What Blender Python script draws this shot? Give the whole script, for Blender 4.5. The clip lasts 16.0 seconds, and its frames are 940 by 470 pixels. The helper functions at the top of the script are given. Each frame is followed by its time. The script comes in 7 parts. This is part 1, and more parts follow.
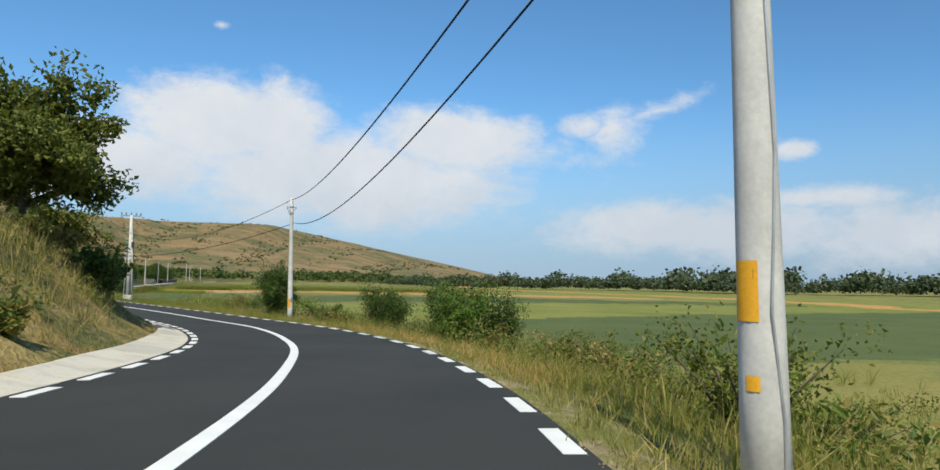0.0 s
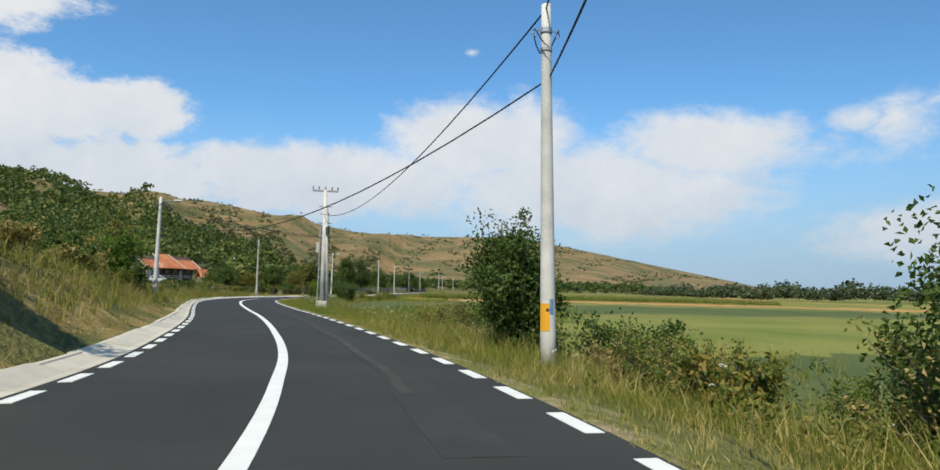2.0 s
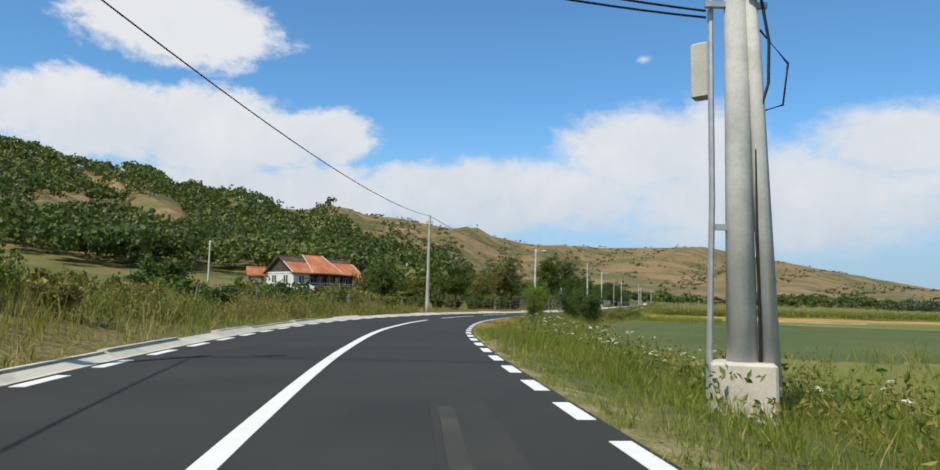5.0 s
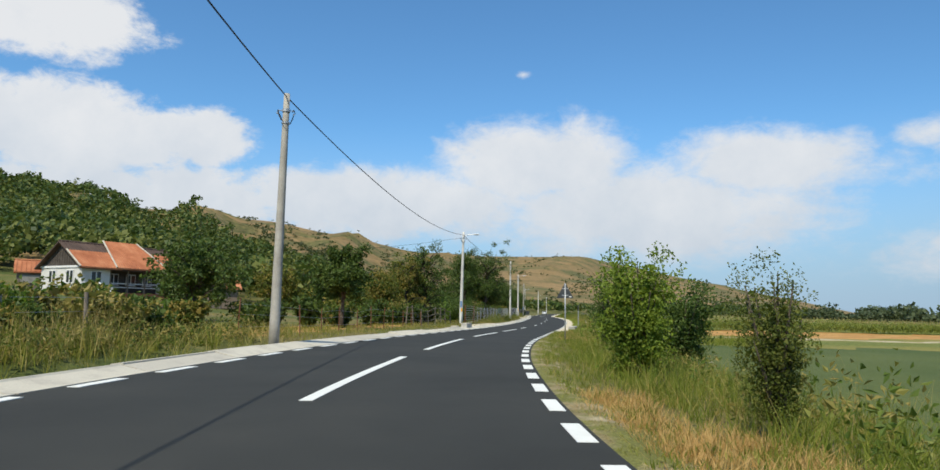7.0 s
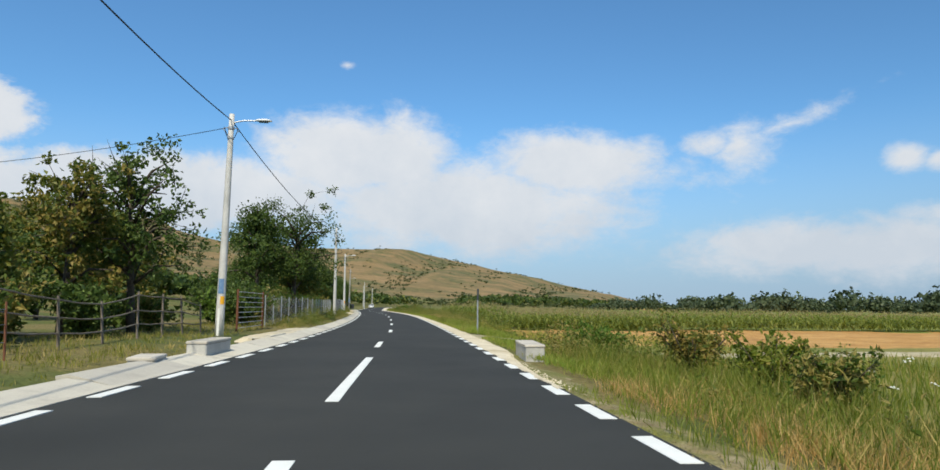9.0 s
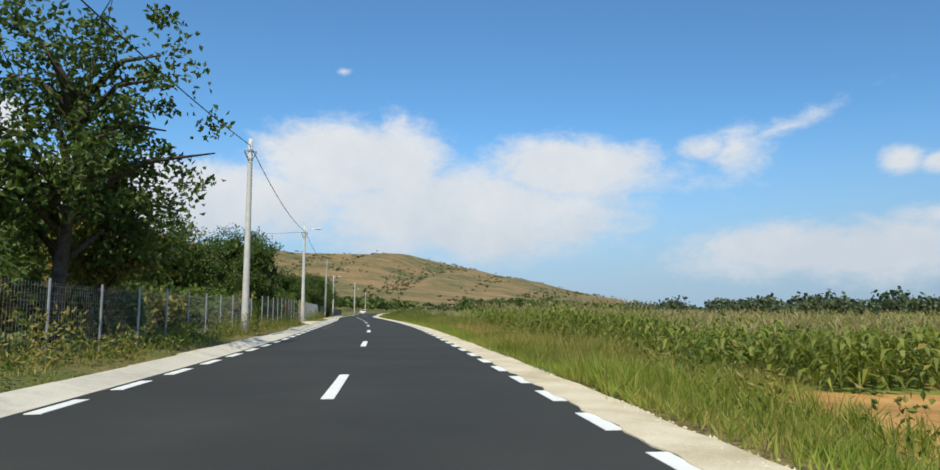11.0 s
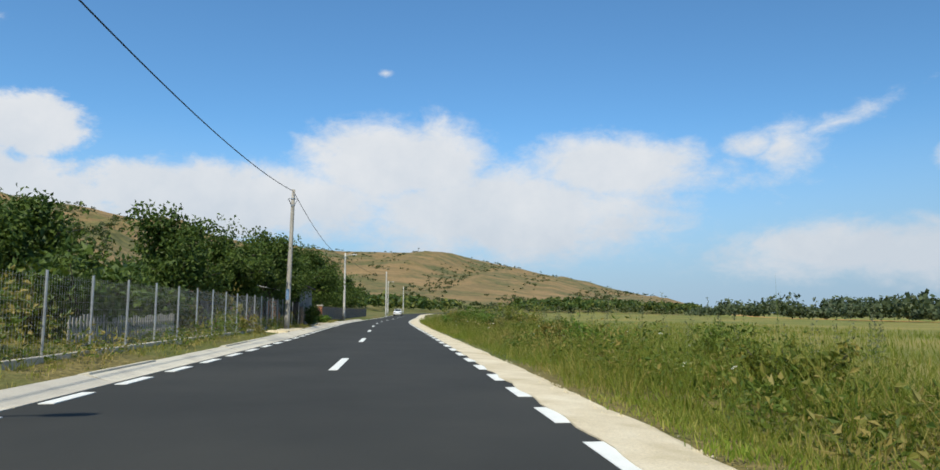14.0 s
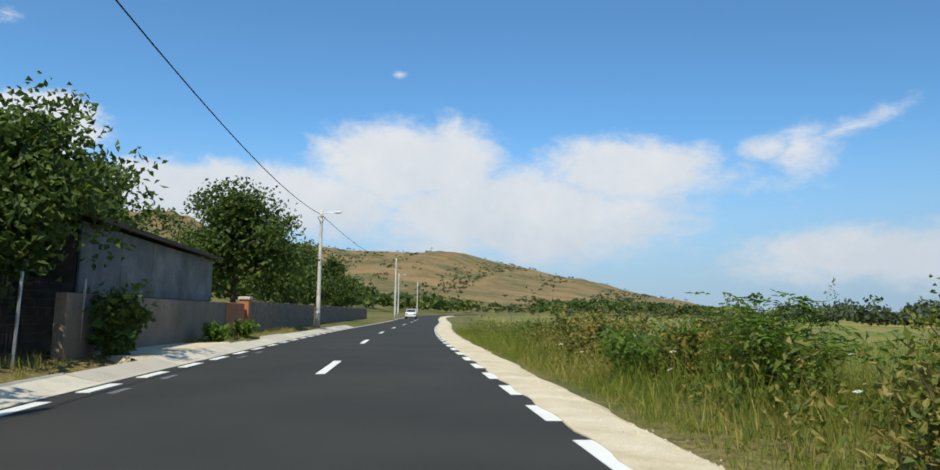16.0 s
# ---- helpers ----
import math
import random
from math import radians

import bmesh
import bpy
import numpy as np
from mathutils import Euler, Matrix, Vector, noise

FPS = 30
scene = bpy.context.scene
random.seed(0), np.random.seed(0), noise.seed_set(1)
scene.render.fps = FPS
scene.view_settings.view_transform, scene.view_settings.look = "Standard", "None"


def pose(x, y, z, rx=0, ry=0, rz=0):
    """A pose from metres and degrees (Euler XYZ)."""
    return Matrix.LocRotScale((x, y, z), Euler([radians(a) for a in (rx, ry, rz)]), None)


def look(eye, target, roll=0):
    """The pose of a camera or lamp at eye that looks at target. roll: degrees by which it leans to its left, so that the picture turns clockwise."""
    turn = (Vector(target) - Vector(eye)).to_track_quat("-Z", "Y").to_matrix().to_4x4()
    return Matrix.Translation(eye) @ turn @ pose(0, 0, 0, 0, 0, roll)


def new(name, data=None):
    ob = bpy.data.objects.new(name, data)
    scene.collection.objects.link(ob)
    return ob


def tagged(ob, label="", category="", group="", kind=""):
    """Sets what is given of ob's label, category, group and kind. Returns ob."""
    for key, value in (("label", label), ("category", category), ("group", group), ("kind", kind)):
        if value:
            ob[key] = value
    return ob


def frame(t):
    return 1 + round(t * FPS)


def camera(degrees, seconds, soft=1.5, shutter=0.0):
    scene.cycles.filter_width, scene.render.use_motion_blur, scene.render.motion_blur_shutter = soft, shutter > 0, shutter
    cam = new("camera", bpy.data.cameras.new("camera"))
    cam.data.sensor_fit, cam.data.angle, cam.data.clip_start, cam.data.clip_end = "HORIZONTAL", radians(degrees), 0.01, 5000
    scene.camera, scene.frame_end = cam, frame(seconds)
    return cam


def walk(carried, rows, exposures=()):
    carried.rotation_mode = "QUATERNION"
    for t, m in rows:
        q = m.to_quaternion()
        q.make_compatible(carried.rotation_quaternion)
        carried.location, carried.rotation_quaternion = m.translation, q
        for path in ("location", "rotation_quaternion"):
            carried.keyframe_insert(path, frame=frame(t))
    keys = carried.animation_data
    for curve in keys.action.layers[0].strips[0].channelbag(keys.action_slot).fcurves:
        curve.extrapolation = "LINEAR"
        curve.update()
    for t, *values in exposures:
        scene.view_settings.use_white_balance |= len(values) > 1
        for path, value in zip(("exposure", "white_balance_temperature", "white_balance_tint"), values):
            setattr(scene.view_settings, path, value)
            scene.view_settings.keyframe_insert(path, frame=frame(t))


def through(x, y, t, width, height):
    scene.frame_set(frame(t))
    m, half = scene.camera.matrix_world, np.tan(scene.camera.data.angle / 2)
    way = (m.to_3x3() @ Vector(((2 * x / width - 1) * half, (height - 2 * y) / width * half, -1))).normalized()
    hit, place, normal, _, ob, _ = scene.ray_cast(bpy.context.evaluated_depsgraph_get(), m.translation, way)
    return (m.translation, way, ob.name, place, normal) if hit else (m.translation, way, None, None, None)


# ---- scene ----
cam = camera(68.56, 16.0, soft=1.5)
PATH = [
    (0, 3.936, 26.609, 2.161, 93.926, -0.783, 2.161),
    (0.5, 2.651, 33.904, 1.923, 93.987, -0.924, 5.601),
    (1, 0.868, 41.078, 1.672, 93.676, -1.313, 10.324),
    (1.5, -1.532, 48.049, 1.436, 94.196, -1.336, 15.935),
    (2, -4.654, 54.706, 1.265, 94.596, -0.88, 22.523),
    (2.5, -8.421, 61.023, 1.111, 95.314, -1.342, 28.419),
    (3, -12.762, 67.027, 1.025, 95.784, -1.95, 32.45),
    (3.5, -17.566, 72.776, 1.003, 96.383, -2.752, 35.334),
    (4, -22.561, 78.51, 1, 96.019, -2.742, 36.615),
    (4.5, -27.791, 84.216, 1.004, 95.623, -1.907, 37.012),
    (5, -33.097, 90.05, 1.025, 95.458, -1.053, 36.838),
    (5.5, -38.49, 96.004, 1.058, 95.857, -0.581, 35.984),
    (6, -43.805, 102.221, 1.088, 96.36, -0.81, 34.05),
    (6.5, -49.006, 108.721, 1.077, 96.104, -1.093, 31.007),
    (7, -53.794, 115.721, 1.066, 96.328, -0.89, 26.926),
    (7.5, -58.124, 123.215, 1.089, 96.59, -1.136, 22.225),
    (8, -61.963, 131.183, 1.065, 95.959, -0.569, 18.065),
    (8.5, -65.491, 139.507, 1.044, 96.37, -0.814, 14.812),
    (9, -68.507, 148.202, 1.003, 95.946, -0.337, 12.175),
    (9.5, -71.326, 157.079, 0.961, 95.924, -0.296, 11.449),
    (10, -74.051, 166.073, 0.908, 96.092, -0.444, 11.413),
    (10.5, -76.916, 175.139, 0.874, 96.266, -0.296, 11.719),
    (11, -79.83, 184.306, 0.87, 96.378, 0.106, 12.022),
    (11.5, -82.794, 193.569, 0.884, 96.44, 0.577, 12.323),
    (12, -85.89, 202.884, 0.915, 96.462, 0.916, 12.801),
    (12.5, -89.087, 212.235, 0.956, 96.457, 0.708, 13.596),
    (13, -92.364, 221.594, 1.017, 96.637, 0.622, 14.378),
    (13.5, -95.86, 230.852, 1.055, 96.512, 0.254, 15.144),
    (14, -99.381, 240.069, 1.07, 96.373, -0.082, 15.449),
    (14.5, -102.948, 249.22, 1.073, 96.256, -0.05, 15.599),
    (15, -106.519, 258.311, 1.063, 96.217, -0.34, 15.976),
    (15.5, -110.129, 267.321, 1.084, 96.468, -0.227, 16.322),
    (16, -113.801, 276.237, 1.113, 96.505, -0.682, 16.415),
]
walk(cam, [(t, pose(*m)) for t, *m in PATH])

# ---- light: summer sun from behind, blue sky with cumulus ----
SUN_AZ, SUN_EL = 184.0, 53.0          # degrees to the left of +y, and above the horizon
sun_way = Vector((-math.sin(radians(SUN_AZ)) * math.cos(radians(SUN_EL)), math.cos(radians(SUN_AZ)) * math.cos(radians(SUN_EL)), math.sin(radians(SUN_EL))))
sun = new("sun", bpy.data.lights.new("sun", "SUN"))
sun.data.energy, sun.data.angle, sun.data.color = 4.7, radians(0.53), (1.0, 0.93, 0.755)
sun.matrix_world = look(sun_way * 100, (0, 0, 0))
scene.view_settings.exposure = 0.0


class Nodes:
    """Small helper for node trees."""
    def __init__(self, tree):
        self.t = tree
        tree.nodes.clear()

    def add(self, kind, **props):
        n = self.t.nodes.new(kind)
        for k, v in props.items():
            setattr(n, k, v)
        return n

    def put(self, socket, v):
        if isinstance(v, bpy.types.NodeSocket):
            self.t.links.new(v, socket)
        elif v is not None:
            socket.default_value = v

    def m(self, op, a, b=None, c=None):
        n = self.add("ShaderNodeMath", operation=op)
        for i, v in enumerate((a, b, c)):
            self.put(n.inputs[i], v)
        return n.outputs[0]

    def span(self, v, a, b, x=0.0, y=1.0, smooth=False):
        n = self.add("ShaderNodeMapRange", interpolation_type="SMOOTHSTEP" if smooth else "LINEAR")
        for i, q in enumerate((v, a, b, x, y)):
            self.put(n.inputs[i], q)
        return n.outputs[0]

    def noise(self, vec, scale, detail=4.0, rough=0.55, distort=0.0):
        n = self.add("ShaderNodeTexNoise")
        self.put(n.inputs["Vector"], vec)
        for k, q in (("Scale", scale), ("Detail", detail), ("Roughness", rough), ("Distortion", distort)):
            n.inputs[k].default_value = q
        return n.outputs["Fac"]

    def mix(self, f, a, b, mode="MIX"):
        n = self.add("ShaderNodeMix", data_type="RGBA", blend_type=mode)
        self.put(n.inputs[0], f)
        for i, q in ((6, a), (7, b)):
            self.put(n.inputs[i], (*q, 1) if isinstance(q, tuple) and len(q) == 3 else q)
        return n.outputs[2]

    def ramp(self, f, stops):
        n = self.add("ShaderNodeValToRGB")
        self.put(n.inputs[0], f)
        el = n.color_ramp.elements
        while len(el) < len(stops):
            el.new(0.5)
        for e, (p, col) in zip(el, stops):
            e.position, e.color = p, (*col, 1)
        return n.outputs[0]


world = bpy.data.worlds.new("sky")
scene.world = world
world.use_nodes = True
W = Nodes(world.node_tree)
sky = W.add("ShaderNodeTexSky", sky_type="NISHITA", sun_disc=False, sun_elevation=radians(SUN_EL), sun_rotation=radians(-SUN_AZ), altitude=400.0, air_density=1.0, dust_density=0.6, ozone_density=2.2)
way = W.add("ShaderNodeTexCoord").outputs["Generated"]
sep = W.add("ShaderNodeSeparateXYZ")
W.put(sep.inputs[0], way)
az = W.m("MULTIPLY", W.m("ARCTAN2", W.m("MULTIPLY", sep.outputs[0], -1.0), sep.outputs[1]), 180 / math.pi)
el = W.m("MULTIPLY", W.m("ARCSINE", sep.outputs[2]), 180 / math.pi)
flat = W.m("MULTIPLY", sep.outputs[2], 1.7)
long = W.add("ShaderNodeCombineXYZ")
W.put(long.inputs[0], sep.outputs[0]), W.put(long.inputs[1], sep.outputs[1]), W.put(long.inputs[2], flat)
big = W.noise(long.outputs[0], 8.0, 8.0, 0.62, 0.35)
fine = W.noise(long.outputs[0], 30.0, 8.0, 0.66, 0.3)
# cumulus banks: azimuth, elevation, half-width, half-height, weight
BANKS = ((61, 20.3, 9, 3.4, 1.0, 0), (66, 12.8, 9, 3.6, 1.0), (57, 12.4, 9, 4.0, 1.0), (49, 13.2, 5, 2.6, 0.9), (53, 8.0, 16, 3.4, 0.75),
         (23, 12.4, 8.0, 4.4, 1.15), (18, 12.4, 5, 4.4, 1.0), (3.5, 11.6, 8.5, 3.6, 1.1), (12, 8.0, 17, 4.8, 1.1), (33, 8.6, 16, 3.6, 1.1),
         (-7.4, 12.9, 2.6, 1.3, 0.62), (-9.6, 12.4, 3.0, 2.2, 0.55), (-12.8, 13.8, 6.0, 0.8, 0.27, -0.30), (-20.6, 10.7, 2.0, 1.3, 0.85), (-23.2, 10.3, 2.4, 1.0, 0.8), (22.7, 19.4, 0.5, 0.28, 0.26), (-3.5, 10.2, 6, 2.2, 0.30),
         (-17, 4.4, 18, 3.0, 0.85), (-34, 4.0, 16, 3.6, 0.85), (-26, 6.6, 9, 1.2, 0.7), (104, 15, 22, 6, 1.0), (150, 20, 24, 7, 1.0), (-85, 12, 22, 5, 1.0), (-140, 14, 26, 6, 1.0))
field = None
for a0, e0, ra, re, wt, *tilt in BANKS:
    da = W.m("DIVIDE", W.m("SUBTRACT", az, a0), ra)
    rise = W.m("ADD", e0, W.m("MULTIPLY", W.m("SUBTRACT", az, a0), tilt[0])) if tilt else e0
    de = W.m("DIVIDE", W.m("SUBTRACT", el, rise), re)
    near = W.m("MULTIPLY", W.m("SUBTRACT", 1.0, W.m("SQRT", W.m("ADD", W.m("MULTIPLY", da, da), W.m("MULTIPLY", de, de)))), wt)
    field = near if field is None else W.m("MAXIMUM", field, near)
puffy = W.m("ADD", W.m("MULTIPLY", W.m("SUBTRACT", big, 0.5), 0.95), W.m("MULTIPLY", W.m("SUBTRACT", fine, 0.5), 0.7))
mask = W.span(W.m("ADD", field, puffy), -0.04, W.span(az, 28.0, 46.0, 0.60, 0.32), 0.0, 0.95, True)
shade = W.span(W.m("ADD", W.m("MULTIPLY", W.noise(way, 11.0, 6.0, 0.6), 0.7), W.m("MULTIPLY", W.span(el, 4.0, 17.0), 0.45)), 0.32, 0.8)
cloud = W.mix(shade, (0.60, 0.66, 0.73), (0.82, 0.83, 0.84))
haze = W.span(el, 0.0, 16.0, 0.93, 0.0, True)
blue = W.mix(1.0, sky.outputs[0], (0.090, 0.143, 0.168), "MULTIPLY")
blue = W.mix(haze, blue, (0.375, 0.515, 0.68))
east = W.span(az, -40.0, 18.0, 0.84, 1.0, True)
blue = W.mix(1.0, blue, W.ramp(east, ((0.0, (0.0, 0.0, 0.0)), (1.0, (1.0, 1.0, 1.0)))), "MULTIPLY")
bg = W.add("ShaderNodeBackground")
W.put(bg.inputs[0], W.mix(mask, blue, cloud))
bg.inputs[1].default_value = 1.0
W.put(W.add("ShaderNodeOutputWorld").inputs[0], bg.outputs[0])


# ---- materials ----
def material(name, rough=0.8, metal=0.0, spec=0.3):
    mat = bpy.data.materials.new(name)
    mat.use_nodes = True
    n = Nodes(mat.node_tree)
    b = n.add("ShaderNodeBsdfPrincipled")
    b.inputs["Roughness"].default_value, b.inputs["Metallic"].default_value, b.inputs["Specular IOR Level"].default_value = rough, metal, spec
    n.out = n.add("ShaderNodeOutputMaterial")
    n.put(n.out.inputs[0], b.outputs[0])
    n.b, n.pos = b, n.add("ShaderNodeNewGeometry").outputs["Position"]
    return mat, n


def bump(n, height, strength=0.4, dist=0.02):
    k = n.add("ShaderNodeBump")
    k.inputs["Strength"].default_value, k.inputs["Distance"].default_value = strength, dist
    n.put(k.inputs["Height"], height)
    n.put(n.b.inputs["Normal"], k.outputs[0])


def surface(name, stops, scale, rough=0.85, fine=40.0, amount=0.25, relief=0.4, dist=0.01, metal=0.0, spec=0.3, patch=None, patch_scale=0.3, patch_at=(0.45, 0.58)):
    """Two scales of noise over a colour ramp, with fine relief; patch: a second ramp in broad patches."""
    mat, n = material(name, rough, metal, spec)
    a, f = n.noise(n.pos, scale, 5.0, 0.6), n.noise(n.pos, fine, 3.0, 0.6)
    col = n.ramp(n.span(a, 0.3, 0.7), stops)
    if patch:
        col = n.mix(n.span(n.noise(n.pos, patch_scale, 7.0, 0.68), *patch_at, 0, 1, True), col, n.ramp(n.span(f, 0.3, 0.7), patch))
    col = n.mix(amount, col, n.ramp(n.span(f, 0.25, 0.75), ((0.0, (0.25, 0.25, 0.25)), (1.0, (1.0, 1.0, 1.0)))), "MULTIPLY") if amount else col
    n.put(n.b.inputs["Base Color"], col)
    if relief:
        bump(n, f, relief, dist)
    return mat


def leafy(name, low, high, dry=None, through=0.35, rough=0.55, patchy=0.0, broad=0.22):
    """Leaves and blades: each its own shade, light passing through."""
    mat, n = material(name, rough, 0.0, 0.25)
    r = n.add("ShaderNodeNewGeometry").outputs["Random Per Island"]
    col = n.mix(r, low, high)
    if dry:
        k = n.m("ADD", n.m("MULTIPLY", n.noise(n.pos, broad, 4.0, 0.6), 1.6 - patchy), n.m("MULTIPLY", r, 0.5))
        col = n.mix(n.span(k, 0.95, 1.25, 0.0, 1.0, True), col, dry)
    n.put(n.b.inputs["Base Color"], col)
    tr = n.add("ShaderNodeBsdfTranslucent")
    n.put(tr.inputs[0], n.mix(0.5, col, (high[0] * 1.3, high[1] * 1.3, high[2] * 0.6)))
    mx = n.add("ShaderNodeMixShader")
    mx.inputs[0].default_value = through
    n.put(mx.inputs[1], n.b.outputs[0])
    n.put(mx.inputs[2], tr.outputs[0])
    n.put(n.out.inputs[0], mx.outputs[0])
    return mat


ASPHALT = surface("asphalt", ((0.0, (0.038, 0.039, 0.036)), (0.5, (0.046, 0.047, 0.043)), (1.0, (0.056, 0.056, 0.050))), 0.35, 0.88, 220.0, 0.4, 0.6, 0.004, spec=0.2, patch=((0.0, (0.040, 0.041, 0.038)), (1.0, (0.066, 0.065, 0.057))), patch_scale=0.22, patch_at=(0.5, 0.72))
PAINT = surface("road_paint", ((0.0, (0.74, 0.74, 0.69)), (1.0, (0.84, 0.84, 0.79))), 3.0, 0.6, 90.0, 0.14, 0.2, 0.002)
OLD_PAINT_AND_DAPPLE = surface("faded_paint_and_dapple", ((0.0, (0.13, 0.13, 0.14)), (1.0, (0.20, 0.20, 0.21))), 6.0, 0.8, 90.0, 0.3, 0.2, 0.002)
CONCRETE = surface("kerb_concrete", ((0.0, (0.42, 0.38, 0.31)), (0.5, (0.55, 0.50, 0.42)), (1.0, (0.64, 0.59, 0.50))), 1.2, 0.9, 30.0, 0.25, 0.4, 0.006)
GUTTER, _n = material("gutter_slab_concrete", 0.9)
_r = _n.add("ShaderNodeObjectInfo").outputs["Random"]
_f, _g = _n.noise(_n.pos, 30.0, 4.0, 0.6), _n.noise(_n.pos, 1.3, 6.0, 0.65)
_c = _n.mix(_n.span(_r, 0.55, 1.0), (0.64, 0.59, 0.48), (0.52, 0.48, 0.40))
_c = _n.mix(_n.span(_g, 0.45, 0.72, 0.0, 0.7, True), _c, (0.42, 0.38, 0.32))
_n.put(_n.b.inputs["Base Color"], _n.mix(0.28, _c, _n.ramp(_n.span(_f, 0.25, 0.75), ((0.0, (0.35, 0.35, 0.34)), (1.0, (1.0, 1.0, 1.0)))), "MULTIPLY"))
bump(_n, _f, 0.5, 0.008)
GREY_CONCRETE = surface("grey_concrete", ((0.0, (0.44, 0.42, 0.38)), (1.0, (0.58, 0.56, 0.50))), 1.5, 0.9, 30.0, 0.3, 0.4, 0.006)
WEATHERED_POLE = surface("weathered_pole_concrete", ((0.0, (0.33, 0.30, 0.26)), (0.6, (0.44, 0.41, 0.36)), (1.0, (0.54, 0.50, 0.44))), 1.6, 0.9, 25.0, 0.3, 0.4, 0.006)
POLE_CONCRETE = surface("pole_concrete", ((0.0, (0.48, 0.47, 0.44)), (0.6, (0.62, 0.60, 0.56)), (1.0, (0.70, 0.68, 0.63))), 1.6, 0.88, 25.0, 0.22, 0.3, 0.006)
GRAVEL = surface("gravel_shoulder", ((0.0, (0.56, 0.47, 0.30)), (0.5, (0.71, 0.61, 0.43)), (1.0, (0.81, 0.72, 0.54))), 1.1, 0.95, 45.0, 0.36, 0.8, 0.02)
TRACK = surface("sandy_track", ((0.0, (0.34, 0.28, 0.15)), (0.5, (0.48, 0.41, 0.26)), (1.0, (0.60, 0.53, 0.37))), 1.2, 0.95, 40.0, 0.4, 0.9, 0.02, patch=((0.0, (0.16, 0.16, 0.05)), (1.0, (0.30, 0.26, 0.11))), patch_scale=0.7, patch_at=(0.52, 0.66))
DIRT = surface("verge_dirt", ((0.0, (0.24, 0.19, 0.09)), (0.5, (0.36, 0.29, 0.15)), (1.0, (0.50, 0.42, 0.26))), 2.4, 0.95, 34.0, 0.5, 1.0, 0.03, patch=((0.0, (0.15, 0.16, 0.035)), (1.0, (0.26, 0.25, 0.07))), patch_scale=0.9, patch_at=(0.40, 0.55))
GROUND = surface("grassy_ground", ((0.0, (0.075, 0.105, 0.020)), (0.5, (0.13, 0.15, 0.034)), (1.0, (0.20, 0.19, 0.055))), 0.15, 0.95, 9.0, 0.55, 1.0, 0.08, patch=((0.0, (0.16, 0.14, 0.042)), (1.0, (0.28, 0.22, 0.08))), patch_scale=0.09)
HILL = surface("dry_hill_grass", ((0.0, (0.18, 0.135, 0.054)), (0.45, (0.28, 0.19, 0.078)), (1.0, (0.37, 0.24, 0.106))), 0.022, 0.95, 0.16, 0.5, 0.0, patch=((0.0, (0.085, 0.095, 0.030)), (1.0, (0.185, 0.165, 0.056))), patch_scale=0.009, patch_at=(0.45, 0.58))
BANK = surface("dry_bank_grass", ((0.0, (0.20, 0.115, 0.05)), (0.4, (0.33, 0.235, 0.075)), (1.0, (0.44, 0.33, 0.12))), 0.35, 0.95, 9.0, 0.5, 1.0, 0.1, patch=((0.0, (0.09, 0.085, 0.026)), (1.0, (0.19, 0.19, 0.05))), patch_scale=0.4, patch_at=(0.43, 0.56))
FIELD_GREEN = surface("green_crop", ((0.0, (0.15, 0.19, 0.028)), (1.0, (0.28, 0.27, 0.06))), 0.08, 0.95, 5.0, 0.45, 1.0, 0.1)
FIELD_DARK = surface("dark_green_crop", ((0.0, (0.075, 0.110, 0.028)), (1.0, (0.125, 0.150, 0.04))), 0.1, 0.95, 6.0, 0.45, 1.0, 0.08)
FIELD_STUBBLE = surface("stubble_soil", ((0.0, (0.42, 0.21, 0.06)), (0.5, (0.55, 0.30, 0.09)), (1.0, (0.64, 0.38, 0.13))), 0.5, 0.95, 5.0, 0.55, 1.0, 0.05)
FIELD_DRY = surface("dry_meadow", ((0.0, (0.19, 0.20, 0.042)), (1.0, (0.33, 0.27, 0.075))), 0.07, 0.95, 4.0, 0.5, 1.0, 0.1, patch=((0.0, (0.12, 0.16, 0.03)), (1.0, (0.22, 0.23, 0.05))), patch_scale=0.05)
BARK = surface("bark", ((0.0, (0.05, 0.04, 0.03)), (1.0, (0.13, 0.105, 0.08))), 8.0, 0.95, 40.0, 0.4, 0.9, 0.02)
STEEL = surface("galvanised_steel", ((0.0, (0.38, 0.39, 0.40)), (1.0, (0.52, 0.53, 0.54))), 6.0, 0.5, 60.0, 0.15, 0.2, 0.002, metal=0.6)
RUST = surface("rusty_steel", ((0.0, (0.14, 0.06, 0.035)), (1.0, (0.24, 0.10, 0.05))), 6.0, 0.8, 60.0, 0.3, 0.4, 0.003)
CABLE = surface("black_cable", ((0.0, (0.012, 0.012, 0.013)), (1.0, (0.022, 0.022, 0.024))), 6.0, 0.6, 60.0, 0.2, 0.2, 0.002)
LAMP_WHITE = surface("lamp_housing", ((0.0, (0.62, 0.63, 0.63)), (1.0, (0.74, 0.75, 0.75))), 5.0, 0.4, 50.0, 0.1, 0.1, 0.002)
PORCELAIN = surface("brown_insulator", ((0.0, (0.16, 0.09, 0.06)), (1.0, (0.24, 0.14, 0.09))), 9.0, 0.25, 60.0, 0.1, 0.0, spec=0.6)
ORANGE = surface("orange_marking", ((0.0, (0.78, 0.36, 0.02)), (1.0, (0.90, 0.46, 0.03))), 5.0, 0.75, 50.0, 0.25, 0.2, 0.002)
BLUE_MARK = surface("blue_marking", ((0.0, (0.10, 0.20, 0.38)), (1.0, (0.22, 0.34, 0.50))), 9.0, 0.75, 50.0, 0.25, 0.2, 0.002)
